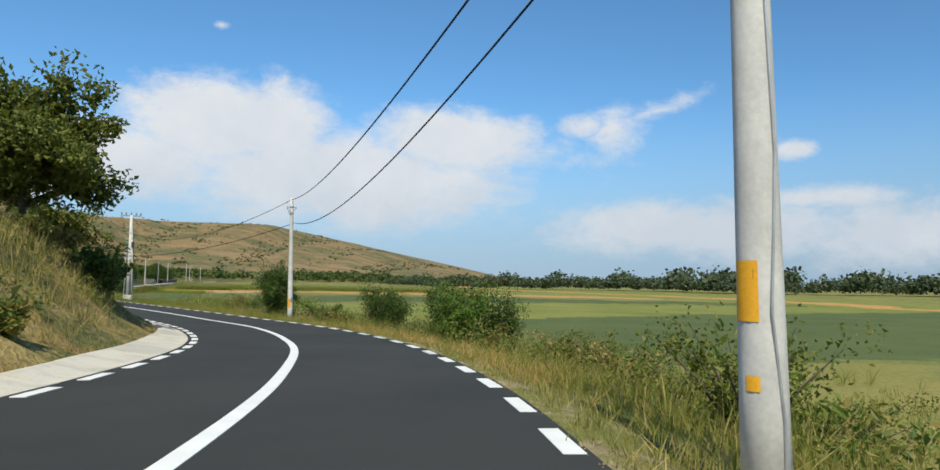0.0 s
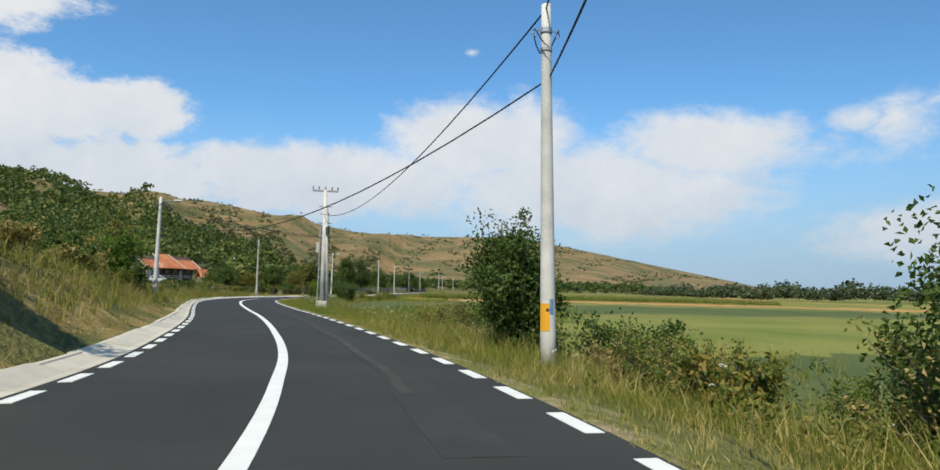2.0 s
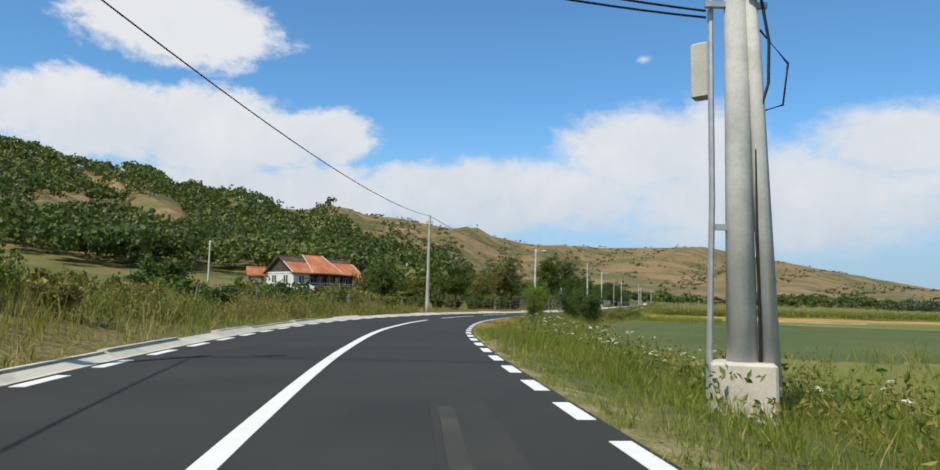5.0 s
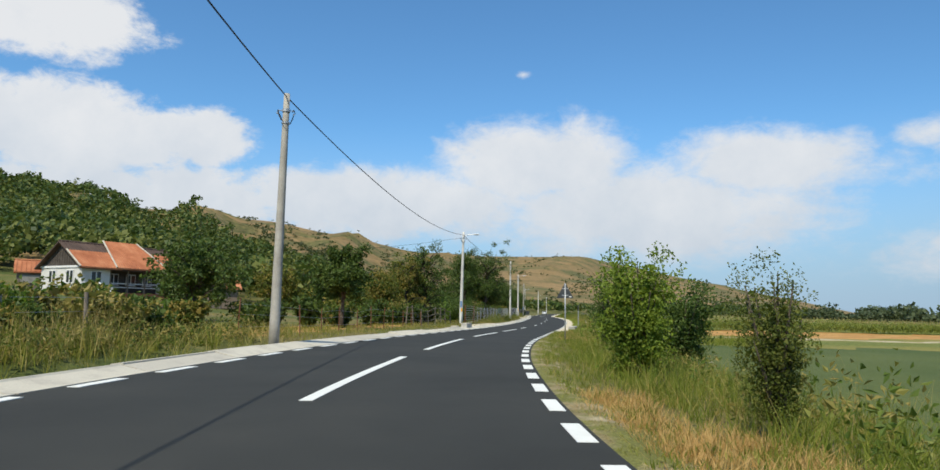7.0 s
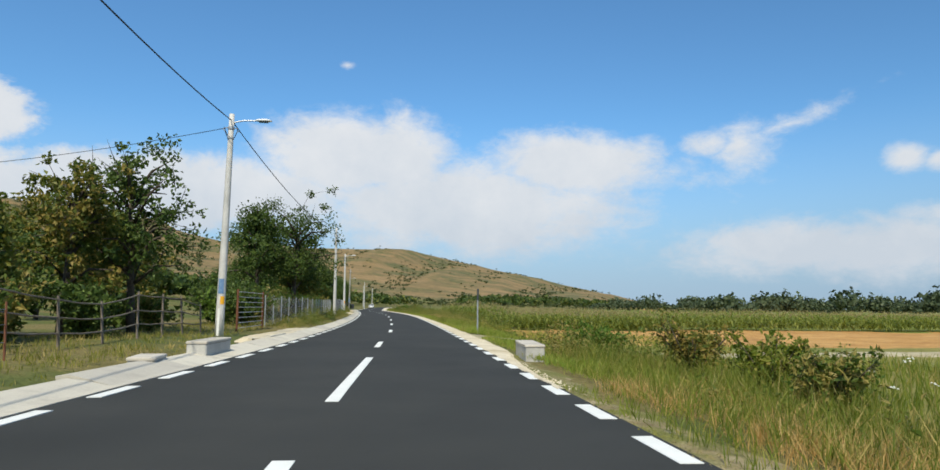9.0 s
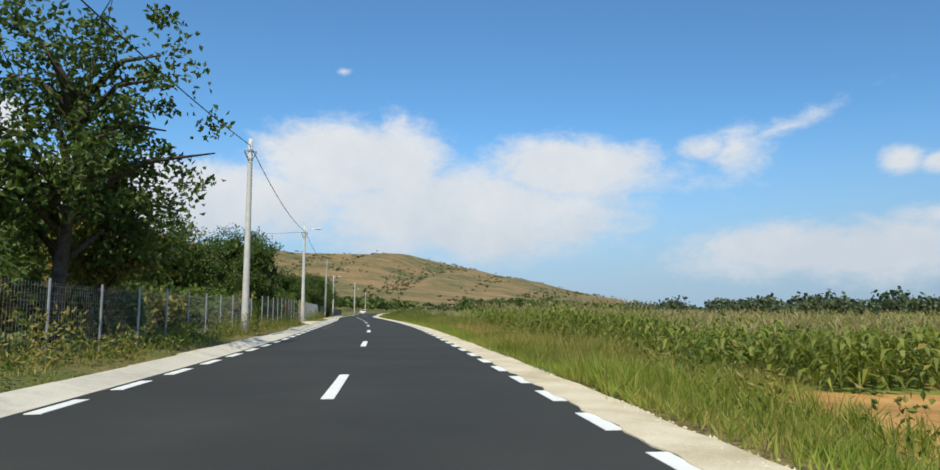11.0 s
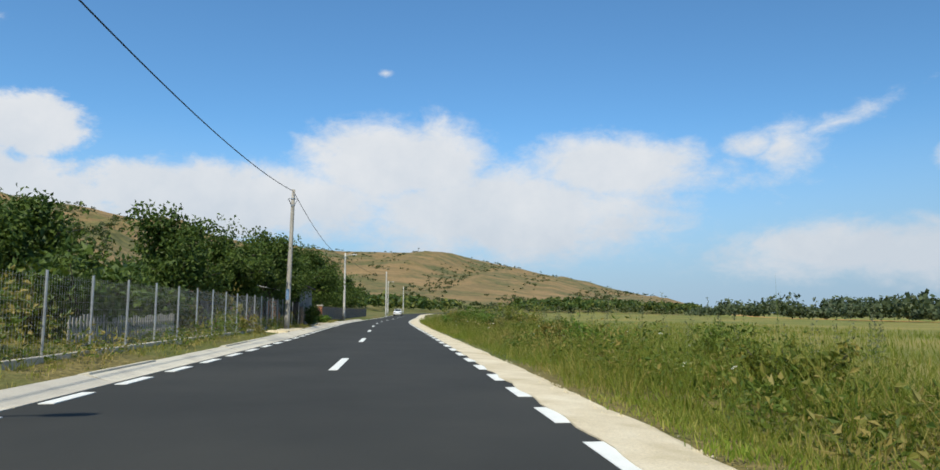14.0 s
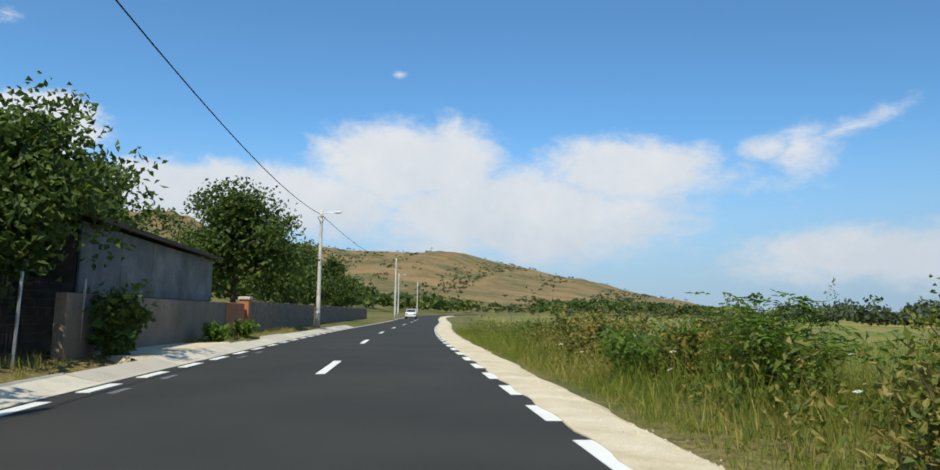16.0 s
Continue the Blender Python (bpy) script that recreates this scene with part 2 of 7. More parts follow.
DARK_INK = surface("dark_ink", ((0.0, (0.03, 0.03, 0.03)), (1.0, (0.06, 0.06, 0.06))), 9.0, 0.75, 50.0, 0.2, 0.2, 0.002)
TILE_ROOF = surface("orange_roof_tile", ((0.0, (0.36, 0.12, 0.055)), (0.5, (0.50, 0.19, 0.09)), (1.0, (0.60, 0.27, 0.14))), 0.7, 0.85, 12.0, 0.35, 0.5, 0.02)
OLD_TILE = surface("dark_roof_tile", ((0.0, (0.08, 0.055, 0.045)), (1.0, (0.15, 0.10, 0.08))), 0.9, 0.9, 12.0, 0.35, 0.5, 0.02)
PLASTER = surface("white_plaster", ((0.0, (0.58, 0.57, 0.54)), (1.0, (0.74, 0.73, 0.70))), 0.8, 0.9, 20.0, 0.2, 0.3, 0.006)
DARK_WALL = surface("dark_timber_wall", ((0.0, (0.055, 0.045, 0.04)), (1.0, (0.12, 0.10, 0.085))), 2.0, 0.85, 25.0, 0.4, 0.5, 0.01)
GREY_WALL = surface("weathered_grey_sheet", ((0.0, (0.13, 0.135, 0.13)), (0.5, (0.20, 0.205, 0.20)), (1.0, (0.30, 0.30, 0.285))), 0.9, 0.9, 14.0, 0.45, 0.5, 0.01)
TAN_WALL = surface("tan_plaster_wall", ((0.0, (0.22, 0.165, 0.12)), (1.0, (0.33, 0.255, 0.19))), 0.9, 0.9, 16.0, 0.4, 0.4, 0.01)
BRICK = surface("red_brick", ((0.0, (0.34, 0.13, 0.07)), (1.0, (0.50, 0.21, 0.11))), 2.0, 0.9, 30.0, 0.3, 0.4, 0.01)
CLAY, _n = material("hollow_clay_brick", 0.9)
_r = _n.add("ShaderNodeObjectInfo").outputs["Random"]
_f = _n.noise(_n.pos, 24.0, 4.0, 0.6)
_n.put(_n.b.inputs["Base Color"], _n.mix(_n.span(_f, 0.3, 0.75, 0.0, 0.6), _n.mix(_r, (0.60, 0.21, 0.07), (0.74, 0.33, 0.13)), (0.46, 0.19, 0.09)))
bump(_n, _f, 0.4, 0.006)
ORANGE_WALL = surface("orange_plaster", ((0.0, (0.55, 0.24, 0.11)), (1.0, (0.68, 0.33, 0.17))), 1.5, 0.9, 24.0, 0.3, 0.3, 0.006)
TIMBER = surface("weathered_timber", ((0.0, (0.16, 0.13, 0.10)), (1.0, (0.30, 0.25, 0.20))), 3.0, 0.9, 30.0, 0.4, 0.6, 0.01)
GREY_TIMBER = surface("grey_timber", ((0.0, (0.28, 0.27, 0.25)), (1.0, (0.42, 0.40, 0.37))), 3.0, 0.9, 30.0, 0.4, 0.6, 0.01)
DARK_METAL = surface("dark_sign_back", ((0.0, (0.045, 0.05, 0.055)), (1.0, (0.085, 0.09, 0.095))), 4.0, 0.55, 40.0, 0.2, 0.1, 0.002, metal=0.2)
WHITE_PAINT = surface("white_paint", ((0.0, (0.70, 0.70, 0.70)), (1.0, (0.80, 0.80, 0.80))), 4.0, 0.45, 40.0, 0.1, 0.1, 0.002)
RUBBER = surface("rubber", ((0.0, (0.02, 0.02, 0.02)), (1.0, (0.035, 0.035, 0.035))), 8.0, 0.85, 50.0, 0.2, 0.3, 0.003)
GLASS = material("window_glass", 0.06, 0.0, 0.5)[0]
GLASS.node_tree.nodes["Principled BSDF"].inputs["Base Color"].default_value = (0.03, 0.04, 0.045, 1)
PETAL = leafy("white_umbel", (0.62, 0.63, 0.56), (0.80, 0.80, 0.74), None, 0.3)
GRASS = leafy("verge_grass", (0.085, 0.130, 0.015), (0.255, 0.28, 0.040), (0.43, 0.33, 0.11), 0.38, patchy=0.34)
TALL_GRASS = leafy("tall_dry_grass", (0.12, 0.14, 0.026), (0.28, 0.25, 0.068), (0.43, 0.33, 0.13), 0.36, patchy=-0.08)
MIXED_GRASS = leafy("mixed_verge_grass", (0.115, 0.145, 0.020), (0.33, 0.31, 0.06), (0.50, 0.39, 0.15), 0.38, patchy=0.16, broad=0.35)
SCORCHED = leafy("scorched_grass", (0.40, 0.23, 0.075), (0.62, 0.42, 0.17), None, 0.3)
SHORT_GRASS = leafy("short_lush_grass", (0.14, 0.22, 0.024), (0.34, 0.40, 0.06), (0.34, 0.31, 0.08), 0.4, broad=0.3)
LEAF_BRIGHT = leafy("bright_shrub_leaves", (0.085, 0.145, 0.016), (0.25, 0.315, 0.045), None, 0.4)
WEED = leafy("weed_leaves", (0.06, 0.105, 0.016), (0.185, 0.235, 0.042), (0.30, 0.24, 0.07), 0.32)
LEAF = leafy("tree_leaves", (0.030, 0.062, 0.012), (0.115, 0.165, 0.034), None, 0.26)
LEAF_YELLOW = leafy("yellowing_leaves", (0.055, 0.085, 0.014), (0.20, 0.215, 0.036), (0.30, 0.22, 0.055), 0.3, patchy=0.12)
LEAF_OLIVE = leafy("olive_leaves", (0.050, 0.078, 0.014), (0.20, 0.215, 0.045), None, 0.34)
LEAF_GREY = leafy("grey_green_leaves", (0.09, 0.11, 0.06), (0.22, 0.24, 0.14), None, 0.3)
LEAF_FRESH = leafy("fresh_leaves", (0.055, 0.115, 0.016), (0.165, 0.25, 0.04), None, 0.36)
SCRUB = leafy("dark_scrub", (0.026, 0.044, 0.014), (0.085, 0.10, 0.03), None, 0.2)
WOOD_FAR = leafy("distant_wood", (0.028, 0.058, 0.014), (0.10, 0.145, 0.03), (0.16, 0.175, 0.04), 0.26, broad=0.035, patchy=0.1)
# greyed leaf colour stands in for the haze of distance
FAR_LINE_HAZED = leafy("far_tree_line", (0.042, 0.066, 0.034), (0.105, 0.13, 0.06), None, 0.22)
CORN = leafy("corn_leaves", (0.095, 0.14, 0.026), (0.32, 0.345, 0.075), None, 0.42)
TASSEL = leafy("corn_tassels", (0.30, 0.25, 0.11), (0.42, 0.35, 0.17), None, 0.3)


# ---- mesh helpers ----
def mesh(name, verts, faces, mat, smooth=False):
    me = bpy.data.meshes.new(name)
    me.from_pydata(np.asarray(verts, float).tolist(), [], faces.tolist() if isinstance(faces, np.ndarray) else faces)
    for one in (mat if isinstance(mat, (list, tuple)) else [mat]):
        me.materials.append(one)
    if smooth:
        me.polygons.foreach_set("use_smooth", [True] * len(me.polygons))
    me.update()
    return me


def part(name, verts, faces, mat, parent=None, label="", smooth=False):
    ob = new(name, mesh(name, verts, faces, mat, smooth))
    if parent:
        ob.parent = parent
    if label:
        ob["label"] = label
    return ob


def thing(name, label, category, at=None, group="", kind=""):
    ob = new(name)
    ob.empty_display_size = 0.2
    if at is not None:
        ob.matrix_world = at
    return tagged(ob, label, category, group, kind)


class Geo:
    """Collects verts and faces of several solids into one part."""
    def __init__(self):
        self.v, self.f = [], []

    def add(self, v, f):
        k = len(self.v)
        self.v += [tuple(p) for p in v]
        self.f += [tuple(i + k for i in q) for q in f]
        return self

    def box(self, x0, y0, z0, x1, y1, z1, m=None, bevel=0.0):
        b = bevel
        if b:
            ring = lambda z, i: [(x0 + i + b, y0 + i, z), (x1 - i - b, y0 + i, z), (x1 - i, y0 + i + b, z), (x1 - i, y1 - i - b, z), (x1 - i - b, y1 - i, z), (x0 + i + b, y1 - i, z), (x0 + i, y1 - i - b, z), (x0 + i, y0 + i + b, z)]
            rings = [ring(z0, 0), ring(z1 - b, 0), ring(z1, b)]
            v = [p for r in rings for p in r]
            f = [tuple(range(7, -1, -1)), tuple(range(16, 24))] + [(k * 8 + i, k * 8 + (i + 1) % 8, k * 8 + 8 + (i + 1) % 8, k * 8 + 8 + i) for k in range(2) for i in range(8)]
        else:
            v = [(x, y, z) for z in (z0, z1) for x, y in ((x0, y0), (x1, y0), (x1, y1), (x0, y1))]
            f = [(3, 2, 1, 0), (4, 5, 6, 7), (0, 1, 5, 4), (1, 2, 6, 5), (2, 3, 7, 6), (3, 0, 4, 7)]
        return self.add([m @ Vector(p) for p in v] if m else v, f)

    def tube(self, pts, radii, sides=8, caps=True):
        pts = [Vector(p) for p in pts]
        k, v, f = len(pts), [], []
        for i, p in enumerate(pts):
            d = (pts[min(i + 1, k - 1)] - pts[max(i - 1, 0)]).normalized()
            a = d.orthogonal().normalized() if abs(d.z) < 0.9 else Vector((1, 0, 0)) - d * d.x
            a.normalize()
            b = d.cross(a)
            r = radii[i] if isinstance(radii, (list, tuple)) else radii
            v += [p + (a * math.cos(2 * math.pi * j / sides) + b * math.sin(2 * math.pi * j / sides)) * r for j in range(sides)]
        for i in range(k - 1):
            f += [(i * sides + j, i * sides + (j + 1) % sides, (i + 1) * sides + (j + 1) % sides, (i + 1) * sides + j) for j in range(sides)]
        if caps:
            f += [tuple(range(sides - 1, -1, -1)), tuple((k - 1) * sides + j for j in range(sides))]
        return self.add(v, f)

    def put(self, name, mat, parent=None, label="", smooth=False):
        return part(name, self.v, self.f, mat, parent, label, smooth)


def unit(v):
    return v / np.maximum(np.linalg.norm(v, axis=-1, keepdims=True), 1e-9)


def leaf_quads(p, length, width, rng, up=0.0, droop=0.0):
    """Diamond-shaped leaves at the points p, turned at random."""
    k = len(p)
    a = unit(rng.normal(size=(k, 3)) + (0, 0, up - droop))
    b = unit(np.cross(a, rng.normal(size=(k, 3))))
    ln = length * rng.uniform(0.65, 1.35, (k, 1))
    wd = width * rng.uniform(0.65, 1.35, (k, 1))
    fold = np.cross(a, b) * wd * 0.35
    v = np.stack([p, p + a * ln * 0.45 + b * wd * 0.5 + fold, p + a * ln, p + a * ln * 0.45 - b * wd * 0.5 + fold], 1).reshape(-1, 3)
    return v, np.arange(4 * k).reshape(-1, 4)


def compound_leaves(p, length, rng, pairs=3):
    """Feathered leaves: leaflets in pairs along an arching stalk, one at its tip."""
    k = len(p)
    ang = rng.uniform(0, 2 * np.pi, k)
    d = unit(np.stack([np.cos(ang), np.sin(ang), rng.uniform(-0.3, 0.7, k)], -1))
    side = unit(np.cross(d, (0, 0, 1.0)) + rng.normal(size=(k, 3)) * 0.15)
    ln = length * rng.uniform(0.7, 1.25, (k, 1))
    out = []
    for j in range(pairs + 1):
        u = 0.35 + 0.65 * j / pairs
        base = p + d * ln * u - np.array([0, 0, 0.30]) * ln * u * u
        for sgn in ((-1, 1) if j < pairs else (0,)):
            way = unit(side * sgn + d * (0.55 if sgn else 1.0) - np.array([0, 0, 0.28]) + rng.normal(size=(k, 3)) * 0.1)
            across = unit(np.cross(way, np.cross(d, side)))
            sz, w = ln * 0.42, ln * 0.085
            up = np.cross(way, across) * w * 0.5
            out.append(np.stack([base, base + way * sz * 0.4 + across * w + up, base + way * sz, base + way * sz * 0.4 - across * w + up], 1))
    v = np.concatenate(out).reshape(-1, 3)
    return v, np.arange(len(v)).reshape(-1, 4)


def blades(p, height, width, rng, lean=0.35):
    """Grass blades with a bent tip; p: bases, height: per blade."""
    k = len(p)
    h = np.broadcast_to(height, (k,))[:, None] * rng.uniform(0.45, 1.3, (k, 1))
    ang = rng.uniform(0, 2 * np.pi, k)
    side = np.stack([np.cos(ang), np.sin(ang), 0 * ang], -1)
    ang2 = rng.uniform(0, 2 * np.pi, k)
    over = np.stack([np.cos(ang2), np.sin(ang2), 0 * ang2], -1) * (0.15 + 1.1 * rng.uniform(0, 1, (k, 1)) ** 2) * lean * h
    w = np.broadcast_to(width, (k,))[:, None] * rng.uniform(0.6, 1.3, (k, 1)) * 0.5
    mid = p + over * 0.35 + np.array([0, 0, 0.6]) * h
    v = np.stack([p, mid * 0.6 + p * 0.4 + side * w, p + over + np.array([0, 0, 1.0]) * h, mid * 0.6 + p * 0.4 - side * w], 1).reshape(-1, 3)
    i = np.arange(k)[:, None] * 4
    return v, np.concatenate([i + [0, 1, 3], i + [1, 2, 3]], 0)


def joined(pairs):
    vs, fs, k = [], [], 0
    for v, f in pairs:
        vs.append(np.asarray(v, float))
        fs += [tuple(q) for q in (np.asarray(f) + k).tolist()] if isinstance(f, np.ndarray) else [tuple(i + k for i in q) for q in f]
        k += len(v)
    return np.concatenate(vs), fs


# ---- the road's line: station (metres along), place of its centre ----
STATION = np.array([-40, -20, 0, 12, 24, 36, 48, 60, 72, 86, 100, 112, 124, 136, 148, 162, 178, 196, 216, 236, 258, 282, 306, 325, 345, 370, 400, 440, 480, 560], float)
LINE = np.array([(9.41, -13.05, 2.22), (5.81, 6.62, 1.62), (2.21, 26.32, 1.02), (0.84, 36.4, 0.68), (-1.82, 46.29, 0.34), (-6.29, 55.63, 0.09), (-12.13, 64.36, -0.1), (-18.93, 72.66, -0.14), (-26.19, 80.87, -0.14), (-35.09, 90.41, -0.11), (-44, 100.22, -0.06), (-51.26, 109.17, -0.07), (-57.55, 119, -0.06), (-62.59, 129.62, -0.07), (-66.92, 140.63, -0.1), (-71.2, 153.81, -0.17), (-75.9, 168.99, -0.25), (-81.39, 186.1, -0.27), (-87.81, 205.09, -0.22), (-94.64, 223.99, -0.11), (-102.59, 244.63, -0.07), (-111.46, 266.99, -0.06), (-120.54, 289.22, -0.03), (-127.52, 306.89, -0.03), (-134.27, 325.73, -0.02), (-142.08, 349.54, 0.08), (-152.04, 377.87, 0.2), (-164.45, 416, 0.36), (-174.37, 455.14, 0.52), (-187.07, 536.3, 0.84)], float)
_slope = np.gradient(LINE, STATION, axis=0)


def centre(s):
    s = np.clip(np.asarray(s, float), STATION[0], STATION[-1])
    i = np.clip(np.searchsorted(STATION, s, side="right") - 1, 0, len(STATION) - 2)
    h = (STATION[i + 1] - STATION[i])
    u = ((s - STATION[i]) / h)[..., None]
    h = h[..., None]
    p0, p1, m0, m1 = LINE[i], LINE[i + 1], _slope[i] * h, _slope[i + 1] * h
    p = (2 * u**3 - 3 * u**2 + 1) * p0 + (u**3 - 2 * u**2 + u) * m0 + (-2 * u**3 + 3 * u**2) * p1 + (u**3 - u**2) * m1
    d = ((6 * u**2 - 6 * u) * p0 + (3 * u**2 - 4 * u + 1) * m0 + (-6 * u**2 + 6 * u) * p1 + (3 * u**2 - 2 * u) * m1) / h
    return p, unit(d * (1, 1, 0))


def at(s, l, dz=0.0):
    """The place at station s, l metres to the right of the centre line, dz above the road."""
    p, d = centre(s)
    l = np.asarray(l, float)[..., None]
    q = p + np.concatenate([d[..., 1:2], -d[..., 0:1], 0 * d[..., :1]], -1) * l
    q[..., 2] += dz
    return q


def heading(s):
    d = centre(s)[1]
    return math.degrees(math.atan2(-d[0], d[1]))


_s = np.arange(STATION[0], STATION[-1], 2.0)
_p, _d = centre(_s)


def road_coords(x, y):
    """Station and offset of places, by the nearest piece of the centre line."""
    s, l = np.empty(x.shape), np.empty(x.shape)
    for k in range(0, len(x), 20000):
        xx, yy = x[k:k + 20000], y[k:k + 20000]
        i = ((xx[:, None] - _p[:, 0]) ** 2 + (yy[:, None] - _p[:, 1]) ** 2).argmin(1)
        dx, dy = xx - _p[i, 0], yy - _p[i, 1]
        s[k:k + 20000] = _s[i] + dx * _d[i, 0] + dy * _d[i, 1]
        l[k:k + 20000] = dx * _d[i, 1] - dy * _d[i, 0]
    return s, l


def ease(v, a, b):
    u = np.clip((v - a) / (b - a), 0, 1)
    return u * u * (3 - 2 * u)


def bumps(x, y, size, seed=0.0):
    """Cheap smooth unevenness, about -1 to 1."""
    a, b = x / size + seed, y / size + 1.7 * seed
    return (np.sin(a * 1.3 + 2.1 * np.sin(b * 0.7)) + np.sin(b * 1.7 + 1.9 * np.sin(a * 0.9 + 1.0)) + np.sin((a + b) * 2.3 + seed)) / 3


HUB = (-60.0, 150.0)
SKY_AZ = (-180, -120, -4, 2, 6, 12, 16, 19.5, 24, 31, 38, 44, 54, 62, 70, 90, 120, 150, 180)
SKY_EL = (0, 0, 0.0, 1.35, 2.2, 3.4, 4.2, 4.6, 4.6, 4.7, 5.9, 7.0, 7.4, 8.4, 9.6, 11, 10, 5, 0)
RIDGE = (2200, 2200, 2200, 2200, 2200, 2200, 2200, 2200, 2000, 1600, 1300, 1150, 1000, 900, 850, 800, 800, 900, 2200)


def hill(x, y):
    """Height of the hills north-west of the road."""
    dx, dy = x - HUB[0], y - HUB[1]
    r, a = np.hypot(dx, dy), np.degrees(np.arctan2(-dx, dy))
    top = np.tan(np.radians(np.interp(a, SKY_AZ, SKY_EL))) * np.interp(a, SKY_AZ, RIDGE)
    far = np.interp(a, SKY_AZ, RIDGE)
    foot = np.where(a > 30, 75 + 3.0 * np.maximum(0, 62 - a) ** 1.25, 520 + 0 * a)
    u = np.clip((r - foot) / (far - foot), 0, 2.6)
    behind = np.interp(u, (1.0, 1.25, 1.8, 2.6), (1.0, 0.90, 0.99, 0.5)) * r / far     # a second ridge behind the first
    rise = np.where(u <= 1, 0.62 * u + 0.38 * (u * u * (3 - 2 * u)), behind)
    swell = np.sin(np.clip(u, 0, 1) * np.pi)
    spur = 1 - 2 * np.abs(np.sin(a * 0.36 + 0.0016 * r + 0.5 * np.sin(a * 0.21)))
    fold = 1 - 2 * np.abs(np.sin(a * 1.15 - 0.002 * r + 0.8 * np.sin(r * 0.006)))
    gully = 1 + swell * (0.055 * np.sin(a * 1.1 + 0.004 * r) + 0.11 * spur + 0.035 * fold + 0.03 * bumps(x, y, 60.0, 0.3))
    return top * rise * gully


BANK_S, BANK_H = (-40, 0, 22, 50, 80, 95, 112, 130, 150, 600), (3.0, 2.9, 2.9, 2.5, 1.35, 0.95, 0.4, 0.15, 0.08, 0.08)
DROP_S, DROP_H = (-40, 0, 40, 90, 130, 190, 230, 280, 600), (2.0, 1.9, 1.25, 0.95, 0.8, 0.45, 0.25, 0.25, 0.3)
GUT_S = (-40, 10, 18, 28, 38, 46, 70, 95, 115, 128, 140, 150, 170, 235, 275, 310, 600)
GUT_IN = (-3.05, -3.05, -3.0, -2.92, -2.98, -3.0, -3.06, -3.43, -3.84, -3.83, -3.63, -3.4, -3.28, -3.33, -3.12, -3.2, -3.2)
GUT_OUT = (-3.7, -3.8, -4.2, -4.15, -3.6, -3.85, -3.85, -3.95, -4.4, -4.6, -4.55, -4.35, -4.25, -4.05, -3.85, -4.1, -4.1)


def ground_z(x, y, s=None, l=None):
    if s is None:
        s, l = road_coords(x, y)
    zr = centre(s)[0][..., 2]
    bank, drop = np.interp(s, BANK_S, BANK_H), np.interp(s, DROP_S, DROP_H)
    edge = -np.interp(s, GUT_S, GUT_OUT)
    left = -0.26 + 0.36 * ease(-l, edge - 0.1, edge + 0.9) + bank * ease(-l, edge + 0.4, edge + 3.6) + bank * 0.5 * ease(-l, edge + 3, edge + 14) * (s < 110) + 2.9 * ease(-l, 16, 58)
    right = -0.10 - drop * ease(l, 3.6, 10.0)
    near = np.where(l < 0, left, right)
    rough = bumps(x, y, 2.2) * 0.06 * ease(np.abs(l), 4.6, 7.0) + bumps(x, y, 9.0, 2.0) * 0.12 * ease(np.abs(l), 6.0, 20.0)
    out = ease(np.abs(l), 25.0, 160.0)
    level = zr * (1 - out) + 0.0 * out
    return level + near + rough + hill(x, y) - 2.3 * ease(l, 18, 230)


def stand(s, l, sink=0.03):
    """Places on the ground at road coordinates."""
    p = at(np.atleast_1d(s).astype(float), np.atleast_1d(l).astype(float))
    p[:, 2] = ground_z(p[:, 0], p[:, 1]) - sink
    return p


# ---- ground: one sheet to the horizon ----
def axis_steps(a, b, step, reach):
    out, d = [], step
    while sum(out) < reach:
        d *= 1.065
        out.append(d)
    steps = np.cumsum(out)
    return np.concatenate([a - steps[::-1], np.arange(a, b, step), b + steps])


gx, gy = axis_steps(-205, 75, 1.8, 4600), axis_steps(-15, 400, 1.8, 4400)
X, Y = np.meshgrid(gx, gy)
gs, gl = road_coords(X.ravel(), Y.ravel())
GZ = ground_z(X.ravel(), Y.ravel(), gs, gl)
nx = len(gx)
i0 = (np.arange(len(gy) - 1)[:, None] * nx + np.arange(nx - 1)).ravel()
quads = np.stack([i0, i0 + 1, i0 + nx + 1, i0 + nx], 1)
me = mesh("ground", np.stack([X.ravel(), Y.ravel(), GZ], 1), quads, [GROUND, HILL, FIELD_GREEN, FIELD_DARK, FIELD_STUBBLE, FIELD_DRY, GRAVEL, BANK], True)
cx, cy = X.ravel()[quads].mean(1), Y.ravel()[quads].mean(1)
qs, ql = gs[quads].mean(1), gl[quads].mean(1)
which = np.zeros(len(quads), int)
which[hill(cx, cy) > 6.0] = 1
wob = bumps(cx, cy, 14.0, 0.7) * 1.2
right = (ql > np.where((qs > 108) & (qs < 168), 8.6, np.where((qs > 187) & (qs < 208), 6.6, 11)) + wob * 0.6) & (hill(cx, cy) <= 6.0)
for a, b, k in ((-500, 28, 5), (28, 62, 3), (62, 100, 2), (100, 112, 5), (112, 168, 3), (168, 188, 5), (188, 207, 4), (207, 254, 2), (254, 700, 5)):
    which[right & (qs + wob >= a) & (qs + wob < b)] = k
which[(qs > 141) & (qs < 171) & (ql < -7.2 + wob * 0.3) & (ql > -13 + wob)] = 4
which[(ql > 150 + 20 * bumps(cx, cy, 40.0)) & (which != 1)] = 2
which[(ql > 175) & (ql < 195) & (which != 1)] = 4
which[(ql > 240) & (which != 1)] = 5
which[(qs < 84 + 6 * wob) & (ql < -3.6) & (ql > -16 + 2 * wob)] = 7
me.polygons.foreach_set("material_index", which.astype(np.int32))
